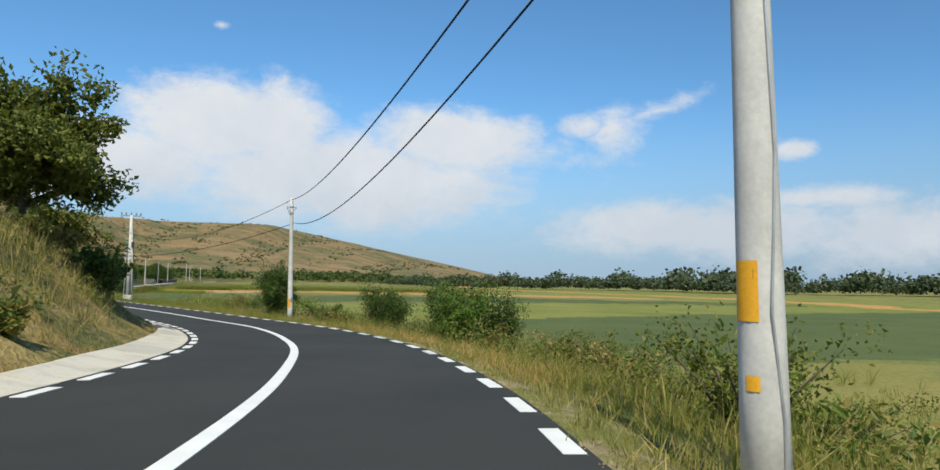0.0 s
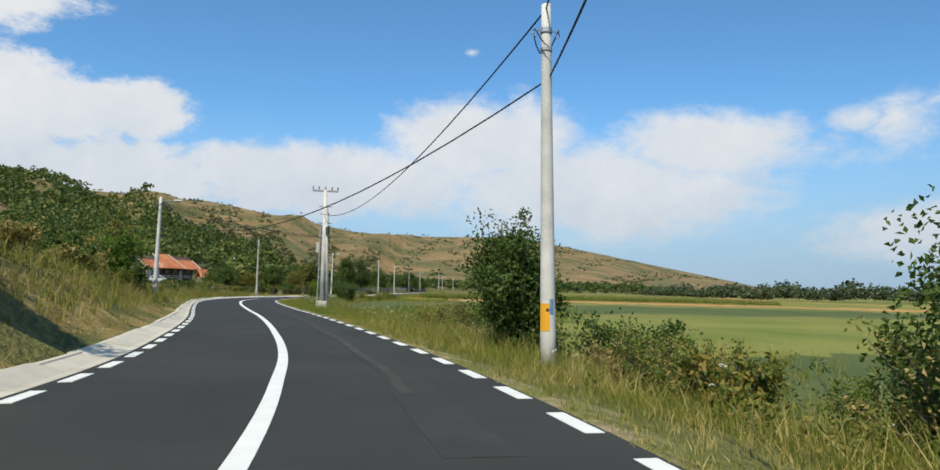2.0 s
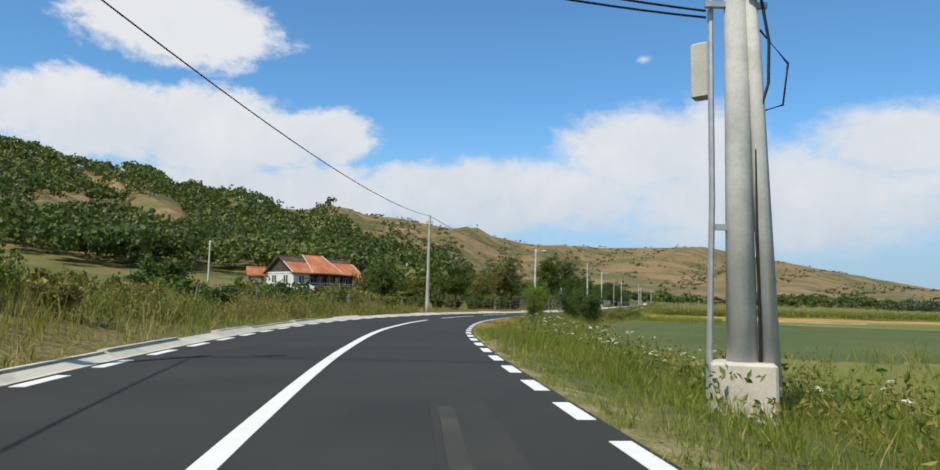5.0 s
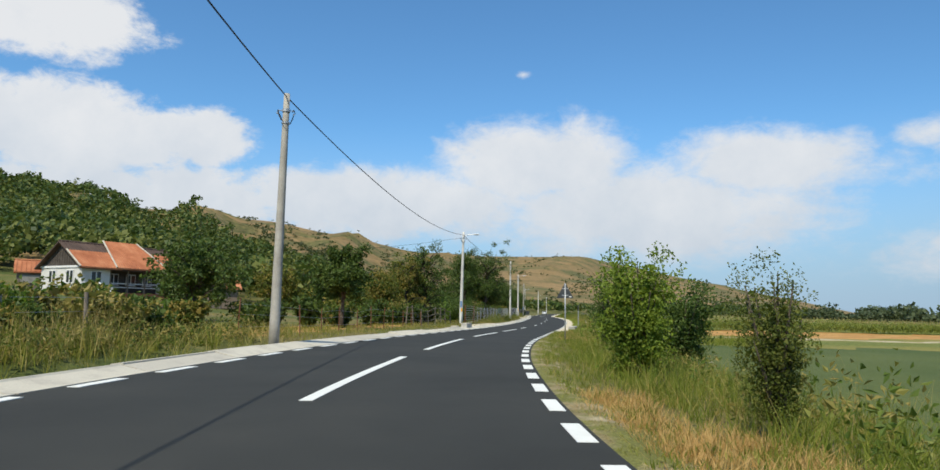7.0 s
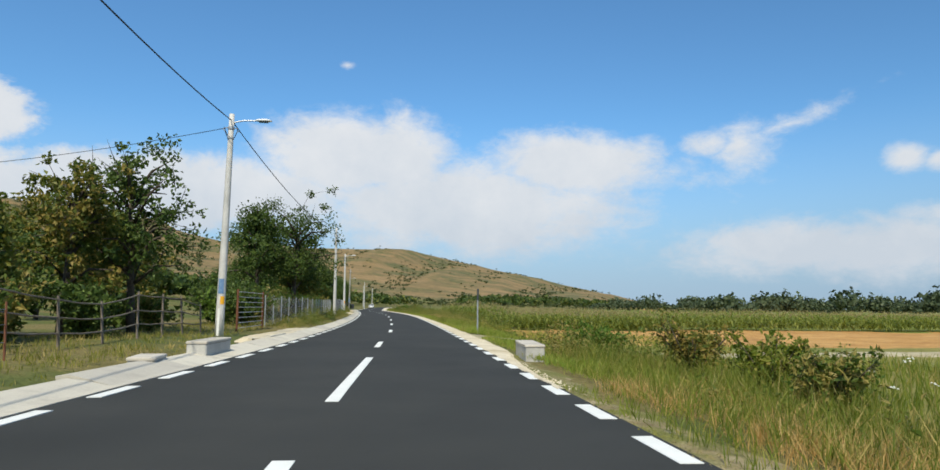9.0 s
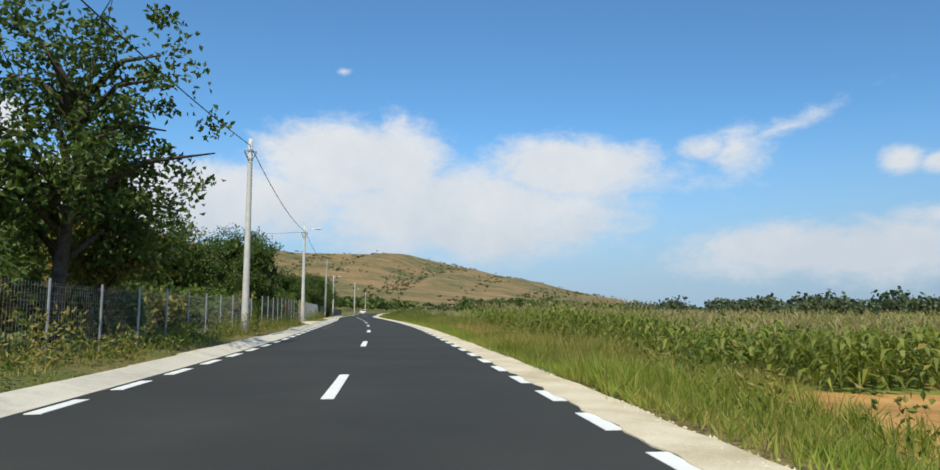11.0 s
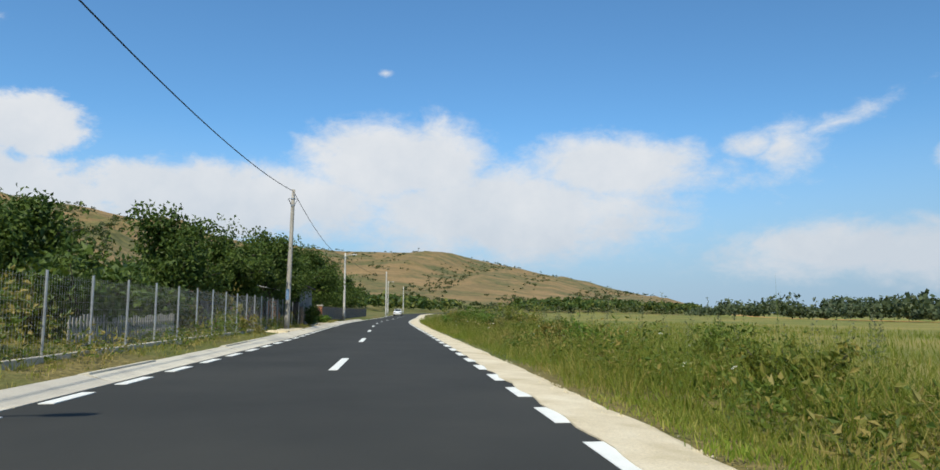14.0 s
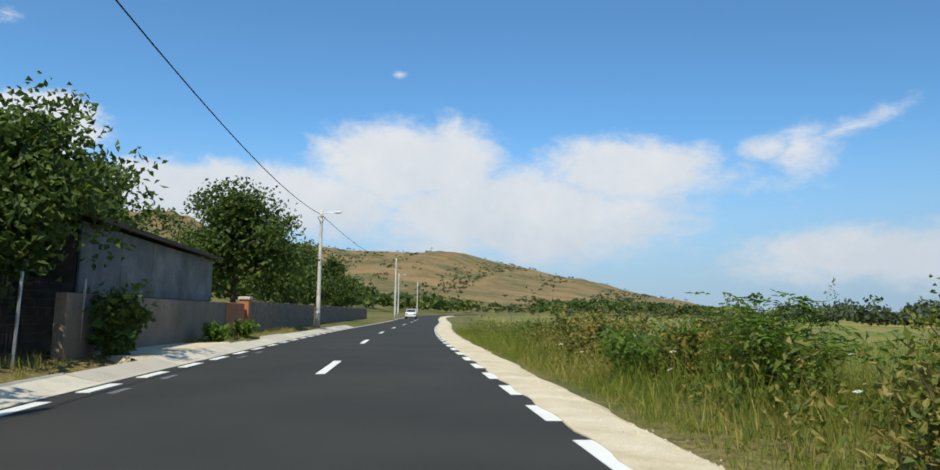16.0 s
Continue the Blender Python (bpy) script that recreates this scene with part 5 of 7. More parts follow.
    (286, -8.8, 2.2, 1.9, WEED, 2400, 0.17, "dense green garden shrub behind the fence"),
    (292, -9.6, 2.2, 1.9, LEAF_YELLOW, 2400, 0.17, "dense green garden shrub behind the fence"),
    (297, -9.4, 2.3, 2.0, LEAF_FRESH, 2400, 0.17, "dense green garden shrub behind the fence"),
    (303, -9.2, 2.4, 2.0, LEAF_YELLOW, 2400, 0.17, "dense green garden shrub behind the fence"),
    (71.5, 10.0, 2.2, 1.0, LEAF_YELLOW, 3000, 0.10, "twiggy half-dry roadside bush"),
    (67.7, 10.0, 2.2, 1.3, LEAF, 4000, 0.10, "twiggy half-dry roadside bush"),
    (292.5, 6.6, 1.33, 1.1, LEAF_FRESH, 6000, 0.14, "leafy elder bush beside the shoulder"),
    (295.5, 7.2, 1.40, 1.3, LEAF_FRESH, 6000, 0.14, "leafy elder bush beside the shoulder"),
    (307, 6.6, 1.25, 1.2, LEAF_FRESH, 5000, 0.14, "leafy elder bush beside the shoulder"),
    (246, -6.2, 1.0, 0.9, LEAF, 2500, 0.12, "dark shrub in front of the fence"),
)
for k, (s, l, h, w, mat, n, lf, lab) in enumerate(BUSHES):
    n, lf = (int(n * (0.95 if n > 6500 else 0.75)), lf * (0.78 if n > 6500 else 0.92)) if l > 0 else (int(n * 0.37), lf * 1.45)
    plant("bush", lab, "bush", s, l, h, w, mat, 300 + k, n // 9 if "elder" in lab else n, 0.30 if "elder" in lab else lf, 0.1, 16, True, 0.2, "roadside bushes", pinnate="elder" in lab, core=0.0 if 0 < l and s < 25 else 0.13)
rng = np.random.default_rng(77)
for k, (s, l, h) in enumerate(((166, 7.2, 1.1), (169, 8.0, 1.3), (171.5, 7.4, 1.5), (173.5, 8.4, 1.2), (163, 8.0, 1.0), (158, 7.6, 1.0), (154, 7.2, 1.1), (284, 7.4, 1.1), (286.5, 6.6, 1.2), (288.5, 8.2, 1.7), (291, 7.6, 1.6), (294, 8.4, 1.9), (297, 6.2, 1.1), (299.5, 8.8, 2.0), (303, 6.4, 1.2), (306, 8.4, 1.9), (309.5, 6.4, 1.2), (313, 7.0, 1.3), (318, 6.6, 1.2), (281, 8.2, 1.2), (277, 7.4, 1.0))):
    plant("roadside_scrub", "tall rank weeds gone half to seed on the verge", "scrub", s, l, h, h * 0.8, (WEED, GRASS, LEAF_YELLOW, WEED)[k % 4], 980 + k, 2200, 0.09, 0.1, 20, True, 0.18, "rough scrub on the verge")
for k, (s, l, h) in enumerate(((170, -10.2, 1.8), (173, -9.6, 1.6), (176, -10.4, 2.0), (179, -9.4, 1.8), (182, -10.6, 2.0), (185.5, -9.6, 1.7), (152, -10.8, 1.3), (156, -11.6, 1.5), (162, -10.2, 1.4), (166, -9.4, 1.2))):
    plant("hedge_shrub", "dark green shrub under the orchard trees", "shrub", s, l, h, h * 0.95, (LEAF, LEAF, WEED)[k % 3], 1010 + k, 1600, 0.18, 0.1, 14, True, 0.22, "garden shrubs behind the fence")
for k, s in enumerate(np.arange(103, 141, 2.1)):
    h = float(rng.uniform(0.85, 1.3))
    plant("bramble", "tangled bramble and nettles grown into the garden fence", "bramble", float(s), -8.1 + float(rng.normal()) * 0.45 - 1.0 * (s < 112), h, h * 0.95, (WEED, LEAF, LEAF_YELLOW, LEAF)[k % 4], 600 + k, 1800, 0.15, 0.1, 14, True, 0.2, "brambles along the fence")
for k, s in enumerate(np.arange(9, 72, 2.3)):
    h = float(rng.uniform(0.8, 1.5)) * (1.25 if s < 42 else 1.0)
    plant("roadside_scrub", "tangled half-dry weeds and young bramble on the verge", "scrub", float(s), 7.6 + float(rng.normal()) * 1.1, h, h * 1.05, (LEAF_YELLOW, WEED, TALL_GRASS, WEED)[k % 4], 800 + k, 2500, 0.07, 0.1, 16, True, 0.2, "rough scrub on the verge", core=0.05)
for k, s in enumerate(np.arange(6, 110, 3.4)):
    h = float(rng.uniform(0.6, 1.15))
    plant("bank_scrub", "dry brown and green weeds on the grassy bank", "scrub", float(s), -7.4 + float(rng.normal()) * 0.9, h, h * 1.1, (TALL_GRASS, LEAF_YELLOW, TALL_GRASS, WEED)[k % 4], 900 + k, 1300, 0.12, 0.1, 14, True, 0.2, "rough scrub on the bank")
for k, s in enumerate(np.arange(262, 330, 5.2)):
    h = float(rng.uniform(0.7, 1.2))
    plant("roadside_scrub", "rank green weeds in a clump on the verge", "scrub", float(s), 7.4 + float(rng.normal()) * 1.2, h, h * 1.1, (LEAF_YELLOW, WEED, LEAF_FRESH)[k % 3], 850 + k, 1900, 0.095, 0.1, 16, True, 0.2, "rough scrub on the verge")
for k, s in enumerate(np.arange(195, 303, 3.6)):
    h = float(rng.uniform(1.7, 2.7))
    plant("hedge_shrub", "dark green shrub filling the garden behind the fence", "shrub", float(s), -8.3 - 2.2 * (k % 2) + float(rng.normal()) * 0.3, h, h * 0.85, (LEAF, LEAF, WEED)[k % 3], 700 + k, 1400, 0.21, 0.1, 14, True, 0.22, "garden shrubs behind the fence")


# ---- woods on the slopes and along the horizon ----
def wood_mass(places, heights, widths, seed, per=46, fine=1.0):
    """Distant trees: loose clumps of broad leaves over a short stem, joined."""
    rng = np.random.default_rng(seed)
    k = len(places)
    n = per
    lobes = 5
    lob = unit(rng.normal(size=(k, lobes, 3))) * rng.uniform(0.25, 0.75, (k, lobes, 1))
    lob[..., 2] = np.abs(lob[..., 2]) * 0.8
    pick = rng.integers(0, lobes, (k, n))
    c = np.take_along_axis(lob, pick[..., None].repeat(3, -1), 1)
    q = c + unit(rng.normal(size=(k, n, 3))) * rng.uniform(0.2, 0.5, (k, n, 1))
    q[..., 2] = np.maximum(q[..., 2], -0.55)
    scale = np.stack([widths, widths, heights * 0.55], -1)[:, None, :]
    pos = (q * scale + places[:, None, :] + np.array([0, 0, 1.0]) * (heights * 0.5)[:, None, None]).reshape(-1, 3)
    size = (widths[:, None] * np.ones((k, n))).ravel()
    out = unit(((q - c * 0.6) * scale).reshape(-1, 3) + rng.normal(size=(k * n, 3)) * 0.35 * size[:, None])
    a = unit(np.cross(out, rng.normal(size=(k * n, 3))))
    b = np.cross(out, a)
    s = (size * fine * rng.uniform(0.15, 0.30, k * n))[:, None]
    v = np.stack([pos - a * s, pos + b * s * 0.8, pos + a * s, pos - b * s * 0.8], 1).reshape(-1, 3)
    return v, np.arange(4 * k * n).reshape(-1, 4)


def polar(a, r):
    x, y = HUB[0] - np.sin(np.radians(a)) * r, HUB[1] + np.cos(np.radians(a)) * r
    return np.stack([x, y, ground_z(x, y)], -1)


rng = np.random.default_rng(5)
# forest on the western slope
a, r = rng.uniform(34, 96, 6400), 1.0
foot = 75 + 3.0 * np.maximum(0, 62 - a) ** 1.25
far = np.interp(a, SKY_AZ, RIDGE)
u = rng.uniform(0, 1, 6400) ** 1.1
r = foot + 20 + u * (far - foot) * 1.02
x, y = HUB[0] - np.sin(np.radians(a)) * r, HUB[1] + np.cos(np.radians(a)) * r
clear = bumps(x, y, 90.0, 3.1) + 0.5 * bumps(x, y, 33.0, 1.2)
reach = np.interp(a, (34, 40, 44, 48, 52, 56, 60), (0.06, 0.14, 0.26, 0.42, 0.68, 0.92, 1.1)) + 0.12 * bumps(x, y, 60.0, 0.8)
open_slope = ((a - 71.0) / 4.6) ** 2 + ((u - 0.25) / 0.11) ** 2 < 1
keep = (clear < np.where(a > 58, 0.42, 0.15)) & (u < reach) & ~open_slope & ((a > 46) | (u > 0.03))
pl = polar(a[keep], r[keep])
hh = rng.uniform(3.5, 7.5, keep.sum()) * (1 + r[keep] / 900)
tiers = [((r[keep] >= lo) & (r[keep] < hi), per, fine) for lo, hi, per, fine in ((0, 190, 140, 0.50), (190, 420, 50, 0.74), (420, 9999, 20, 1.0))]
tagged(part("slope_forest", *joined([wood_mass(pl[k], hh[k], hh[k] * 0.55, 6, per, fine) for k, per, fine in tiers]), WOOD_FAR), "green mixed woodland covering the slope", "forest", kind="stuff")
# scrub at the hill's foot and thickets in its gullies
a = rng.uniform(0, 62, 9000)
far = np.interp(a, SKY_AZ, RIDGE)
foot = np.where(a > 30, 75 + 3.0 * np.maximum(0, 62 - a) ** 1.25, 520)
u = rng.uniform(0, 1, 9000) ** 1.2
r = foot + u * (far - foot) * 1.0
x, y = HUB[0] - np.sin(np.radians(a)) * r, HUB[1] + np.cos(np.radians(a)) * r
gul = np.sin(a * 1.1 + 0.004 * r) + 0.9 * bumps(x, y, 45.0, 1.9) + 0.5 * bumps(x, y, 17.0, 0.4)
spur = 1 - 2 * np.abs(np.sin(a * 0.36 + 0.0016 * r + 0.5 * np.sin(a * 0.21)))
keep = (gul < -1.0) | (rng.uniform(0, 1, 9000) < 0.02) | ((spur < -0.78) & (rng.uniform(0, 1, 9000) < 0.5) & (u < 0.85)) | (u < 0.05) | ((np.abs(a - 41 - 5 * u) < 3.2) & (u > 0.12) & (u < 0.6)) | ((u > 0.97) & (a > 24) & (rng.uniform(0, 1, 9000) < 0.3))
pl = polar(a[keep], r[keep])
hh = rng.uniform(1.6, 4.0, keep.sum()) * (1 + r[keep] / 2600)
tagged(part("hill_scrub", *wood_mass(pl, hh, hh * 0.8, 7, 15), SCRUB), "dark scrub in the gullies of the dry hill", "scrub", kind="stuff")
# belt of trees behind the gardens and along the hill's foot
a = rng.uniform(1, 58, 900)
r = np.interp(a, (1, 12, 22, 30, 45, 58), (640, 560, 430, 260, 120, 70)) * rng.uniform(0.9, 1.12, 900)
pl = polar(a, r)
sb, lb = road_coords(pl[:, 0], pl[:, 1])
keep = np.abs(lb) > 16
hh = rng.uniform(4.0, 8.5, 900) * np.interp(r, (60, 400), (0.75, 1.0))
tagged(part("tree_belt", *wood_mass(pl[keep], hh[keep], hh[keep] * 0.62, 8, 52), WOOD_FAR), "belt of dark trees along the foot of the hill", "trees", kind="stuff")
# far tree line beyond the fields
a = rng.uniform(-78, 3, 1000)
r = (410 + 40 * np.sin(a * 0.22) + rng.uniform(-25, 40, 1000))
pl = polar(a, r)
hh = np.where(rng.uniform(0, 1, 1000) < 0.4, 0.7, 1.0) * rng.uniform(11, 16.5, 1000) * (0.80 + 0.45 * (np.sin(a * 1.7) * np.sin(a * 0.53) + 0.3)) * np.interp(a, (-20, -8, 0, 3), (1.0, 0.8, 0.62, 0.5))
hh = np.clip(hh, 5.5, 23)
pl[:, 2] -= 0.12 * hh
tagged(part("far_tree_line", *wood_mass(pl, hh, np.clip(hh, 9.5, 20) * 0.62, 9, 78, 0.52), FAR_LINE_HAZED), "line of dark trees beyond the fields", "trees", kind="stuff")


# ---- grass, weeds, corn ----
def scatter(n, s0, s1, l0, l1, rng, bias=1.0):
    s, u = rng.uniform(s0, s1, n), rng.uniform(0, 1, n) ** bias
    l = l0 + u * (l1 - l0)
    p = at(s, l)
    p[:, 2] = ground_z(p[:, 0], p[:, 1], s, l) - 0.03
    return p, s, l


def tufts(n, s0, s1, l0, l1, rng, per=9, wide=0.07):
    """Blades gathered in tufts."""
    p, s, l = scatter(n // per, s0, s1, l0, l1, rng)
    p, s, l = np.repeat(p, per, 0), np.repeat(s, per), np.repeat(l, per)
    p[:, :2] += rng.normal(size=(len(p), 2)) * wide
    return p, s, l


rng = np.random.default_rng(21)
sets, dry_sets = [], []
for n, l0, l1, h, w in ((104000, 3.22, 5.0, 0.25, 0.012), (80000, 4.4, 9.0, 0.46, 0.013), (40000, 8.0, 20.0, 0.5, 0.022)):
    p, s, l = tufts(n, -4, 335, l0, l1, rng)
    track_s = 187.2 - 0.55 * np.minimum(l - 5, 9)
    keep = (np.abs(s - track_s) > 1.3 + 1.9 * np.exp(-(l - 3.7) / 1.0)) & ~((s > 112) & (s < 167) & (l > 8.8)) & ~((s > 166) & (l < 4.02 + 0.28 * ease(s, 290, 320) + wavy(s) * 0.5))
    keep &= ~((s > 189) & (s < 206) & (l > 6.4)) & (l > 3.30 + wavy(s) * 0.5)
    tall = h * (0.55 + 0.9 * ease(bumps(p[:, 0], p[:, 1], 5.0, 0.9), -0.5, 0.8)) * (0.6 + 0.55 * ease(l, 3.4, 5.4))
    tall = tall * (1 - 0.62 * ease(s, 172, 177) * (1 - ease(s, 188, 191))) * (1 - 0.35 * ease(s, 188, 191) * (1 - ease(s, 199, 204)))
    p[:, 2] += 0.10 * (1 - ease(l, 4.1, 5.2))
    for k in (keep & (s >= 74), keep & (s < 74)):
        (sets if s[k].min() > 73 else dry_sets).append(blades(p[k], tall[k], w, rng, 0.9))
for n, s0, s1, l0, l1, h in ((46000, 246, 335, 4.3, 9.5, 0.85), (24000, 100, 178, 4.5, 7.8, 0.62), (22000, 40, 100, 4.6, 11, 0.75), (20000, 205, 250, 4.4, 8.6, 0.8), (16000, 2, 40, 4.6, 10, 0.75)):
    p, s, l = tufts(n, s0, s1, l0, l1, rng, 11, 0.10)
    tall = h * (0.45 + 0.8 * ease(bumps(p[:, 0], p[:, 1], 3.2, 1.9), -0.6, 0.7)) * (0.5 + 0.5 * ease(l, 4.4, 5.8))
    for k in ((s >= 74) & (s0 != 205), (s < 74) | (s0 == 205)):
        if k.any():
            (sets if s[k].min() > 73 and s0 != 205 else dry_sets).append(blades(p[k], tall[k], 0.009, rng, 0.95))
tagged(part("verge_grass", *joined(sets), GRASS), "long green grass on the right verge", "grass", kind="stuff")
tagged(part("dry_verge_grass", *joined(dry_sets), MIXED_GRASS), "long half-dry yellow grass on the verge", "grass", kind="stuff")
sets, fresh_sets = [], []
for n, l0, l1, h, w in ((46000, -3.7, -6.5, 0.22, 0.016), (52000, -5.0, -11.0, 0.45, 0.020)):
    p, s, l = tufts(n, -4, 335, l0, l1, rng)
    drive = ((s > 180.5) & (s < 192.5)) | ((s > 251) & (s < 258.5)) | ((s > 289.5) & (s < 294.5)) | ((s > 307) & (s < 314))
    keep = (l < gut_out(s) - 0.06) & ~(drive & (l > -6))
    wild = 1.35 + 0.5 * ease(-l, 5.2, 6.4) * ease(s, 96, 104) * (1 - ease(s, 132, 138)) - 0.85 * ease(s, 136, 160)
    for k in (keep & (s < 52), keep & (s >= 52)):
        (sets if s[k].max() < 53 else fresh_sets).append(blades(p[k], (h * wild)[k], w, rng, 0.75))
tagged(part("bank_grass", *joined(sets), TALL_GRASS), "tall dry grass on the high bank", "grass", kind="stuff")
tagged(part("left_verge_grass", *joined(fresh_sets), MIXED_GRASS), "green and straw-coloured grass behind the gutter", "grass", kind="stuff")
# short lush grass along the shoulder and round the field track
sets = []
for n, sa, sb, la, lb, h in ((26000, 202, 262, 3.95, 5.3, 0.20), (30000, 168, 189, 4.0, 9.5, 0.19), (16000, 186, 206, 4.0, 6.6, 0.36), (9000, 175, 200, 6.0, 16.0, 0.34)):
    p, s, l = tufts(n, sa, sb, la, lb, rng, 10, 0.09)
    keep = (np.abs(s - 187.2 + 0.55 * np.minimum(l - 5, 9)) > 1.3 + 1.9 * np.exp(-(l - 3.7) / 1.0)) & (l > 4.0 + wavy(s) * 0.5)
    p[:, 2] += 0.08 * (1 - ease(l, 4.1, 5.2))
    sets.append(blades(p[keep], (h * (0.5 + 0.9 * ease(bumps(p[:, 0], p[:, 1], 2.1, 0.7), -0.5, 0.8)))[keep], 0.020, rng, 0.8))
tagged(part("short_grass", *joined(sets), SHORT_GRASS), "short bright green grass along the gravel shoulder", "grass", kind="stuff")
# scorched tufts in patches
sets = []
for n, sa, sb, la, lb, h in ((17000, 114, 130, 3.4, 5.2, 0.20), (7000, 152, 167, 4.0, 6.2, 0.30), (11000, 216, 236, 4.9, 7.4, 0.46), (6000, 12, 40, 3.6, 5.6, 0.34), (5000, 252, 286, 5.8, 9.8, 0.5)):
    p, s, l = tufts(n, sa, sb, la, lb, rng, 12, 0.10)
    keep = bumps(p[:, 0], p[:, 1], 1.6, 5.1) > (0.1 if sa == 216 else -0.1)
    sets.append(blades(p[keep], h, 0.010, rng, 1.3))
tagged(part("scorched_grass", *joined(sets), SCORCHED), "scorched orange-brown grass in patches on the verge", "grass", kind="stuff")
# tall stalks with seed heads
p, s, l = scatter(8000, -2, 330, 4.8, 11, rng)
grow_h = 0.75 + 0.45 * ease(bumps(p[:, 0], p[:, 1], 7.0, 2.9), -0.3, 0.8)
keep = ~((s > 168) & (s < 208)) & (l > 4.8 + 0.8 * (s < 120) + 1.2 * (s > 250)) & ~((s > 100) & (s < 124) & (l < 6.2))
tagged(part("tall_stalks", *blades(p[keep], grow_h[keep], 0.006, rng, 0.8), TALL_GRASS), "tall straw-coloured grass stalks", "grass", kind="stuff")
p, s, l = (np.concatenate(q) for q in zip(scatter(13000, 0, 112, -5.4, -11.5, rng), scatter(3000, 108, 136, -5.8, -7.6, rng)))
tagged(part("bank_stalks", *blades(p, 0.55 + 0.45 * ease(bumps(p[:, 0], p[:, 1], 3.0, 1.1), -0.4, 0.8), 0.011, rng, 0.5), TALL_GRASS), "tall straw-coloured stalks on the bank", "grass", kind="stuff")
# broad-leaved weeds on the right verge
p, s, l = scatter(1900, 2, 330, 5.2, 10.0, rng)
keep = ~((s > 178) & (s < 216)) & ~((s > 110) & (s < 168) & (l > 7.5)) & (bumps(p[:, 0], p[:, 1], 6.0, 4.4) > -0.15)
rank = np.concatenate([scatter(1000, 256, 335, 4.9, 10.5, rng)[0], scatter(260, 250, 286, 5.4, 10, rng)[0], scatter(120, 205, 250, 5.6, 8.4, rng)[0]])
low = np.concatenate([scatter(700, 4, 108, 6.2, 13, rng)[0], scatter(620, 4, 46, 4.9, 10, rng)[0]])
lush = np.concatenate([scatter(120, 174, 179.5, 4.7, 9, rng)[0], scatter(420, 195, 251, -4.9, -6.5, rng)[0], scatter(160, 262, 300, -4.9, -6.6, rng)[0], scatter(700, 104, 142, -5.7, -7.6, rng)[0], scatter(70, 112, 130, 5.2, 7.4, rng)[0], scatter(40, 190, 207, 5.2, 6.6, rng)[0]])
bank = scatter(700, 0, 112, -5.4, -13, rng)[0]
p = np.concatenate([p[keep], rank, low, bank, lush])
q = np.repeat(p, 25, 0)
hgt = np.repeat(rng.uniform(0.25, 1.15, len(p)) * (0.6 + 0.6 * ease(bumps(p[:, 0], p[:, 1], 4.0, 2.2), -0.5, 0.6)), 25)
q = q + np.stack([rng.normal(size=len(q)) * 0.16, rng.normal(size=len(q)) * 0.16, rng.uniform(0.05, 1, len(q)) * hgt], -1)
tagged(part("verge_weeds", *leaf_quads(q, 0.115, 0.055, rng, 0.4), WEED), "broad-leaved green weeds on the verge", "weeds", kind="stuff")
# white umbels on thin stems
p, s, l = (np.concatenate(q) for q in zip(scatter(260, 40, 330, 4.9, 9, rng), scatter(80, 98, 120, 5.6, 8.4, rng), scatter(60, 66, 84, 6, 10, rng)))
keep = ~((s > 168) & (s < 252))
p = p[keep]
stem, top = Geo(), []
heads = []
for c in p:
    h = float(rng.uniform(0.5, 1.0))
    t = Vector(c) + Vector((float(rng.normal()) * 0.08, float(rng.normal()) * 0.08, h))
    stem.tube([Vector(c), t], 0.004, 3, False)
    r = float(rng.uniform(0.022, 0.042))
    k = 6
    tip = Vector((float(rng.normal()) * 0.25, float(rng.normal()) * 0.25, 0))
    for j in range(k + 1):
        o = Vector((math.cos(2 * math.pi * j / k) * r, math.sin(2 * math.pi * j / k) * r, 0.0)) if j < k else Vector((0, 0, 0.012))
        o.z += o.dot(tip)
        q, w = t + o, r * float(rng.uniform(0.35, 0.6))
        heads.append((np.array([q + Vector((w, 0, 0)), q + Vector((-0.5 * w, 0.85 * w, 0)), q + Vector((-0.5 * w, -0.85 * w, 0)), q + Vector((0, 0, 0.6 * w))]), [(0, 1, 3), (1, 2, 3), (2, 0, 3), (2, 1, 0)]))
um = tagged(stem.put("white_umbels", WEED), "white wild-carrot flowers on thin stems", "wildflowers", kind="stuff")
part("flower_heads", *joined(heads), PETAL, um)


# feathery flowering spires above the rank weeds
p = np.concatenate([scatter(150, 284, 326, 6.2, 10.5, rng)[0], scatter(40, 258, 284, 7.0, 10.5, rng)[0], scatter(34, 60, 76, 7.5, 11, rng)[0]])
hgt = rng.uniform(1.15, 1.95, len(p))
lean = rng.normal(size=(len(p), 2)) * 0.10
u = rng.uniform(0.45, 1.03, (len(p), 60))
wide = 0.11 * (1.06 - u) / 0.6
ang = rng.uniform(0, 2 * np.pi, u.shape)
q = np.stack([p[:, :1] + lean[:, :1] * u + np.cos(ang) * wide, p[:, 1:2] + lean[:, 1:] * u + np.sin(ang) * wide, p[:, 2:3] + u * hgt[:, None]], -1).reshape(-1, 3)
spires = tagged(part("weed_spires", *leaf_quads(q, 0.055, 0.022, rng, 0.9), LEAF_GREY), "tall feathery weeds in flower above the verge", "weeds", kind="stuff")
part("stems", *blades(p, hgt * 1.0, 0.012, rng, 0.08), WEED, spires)


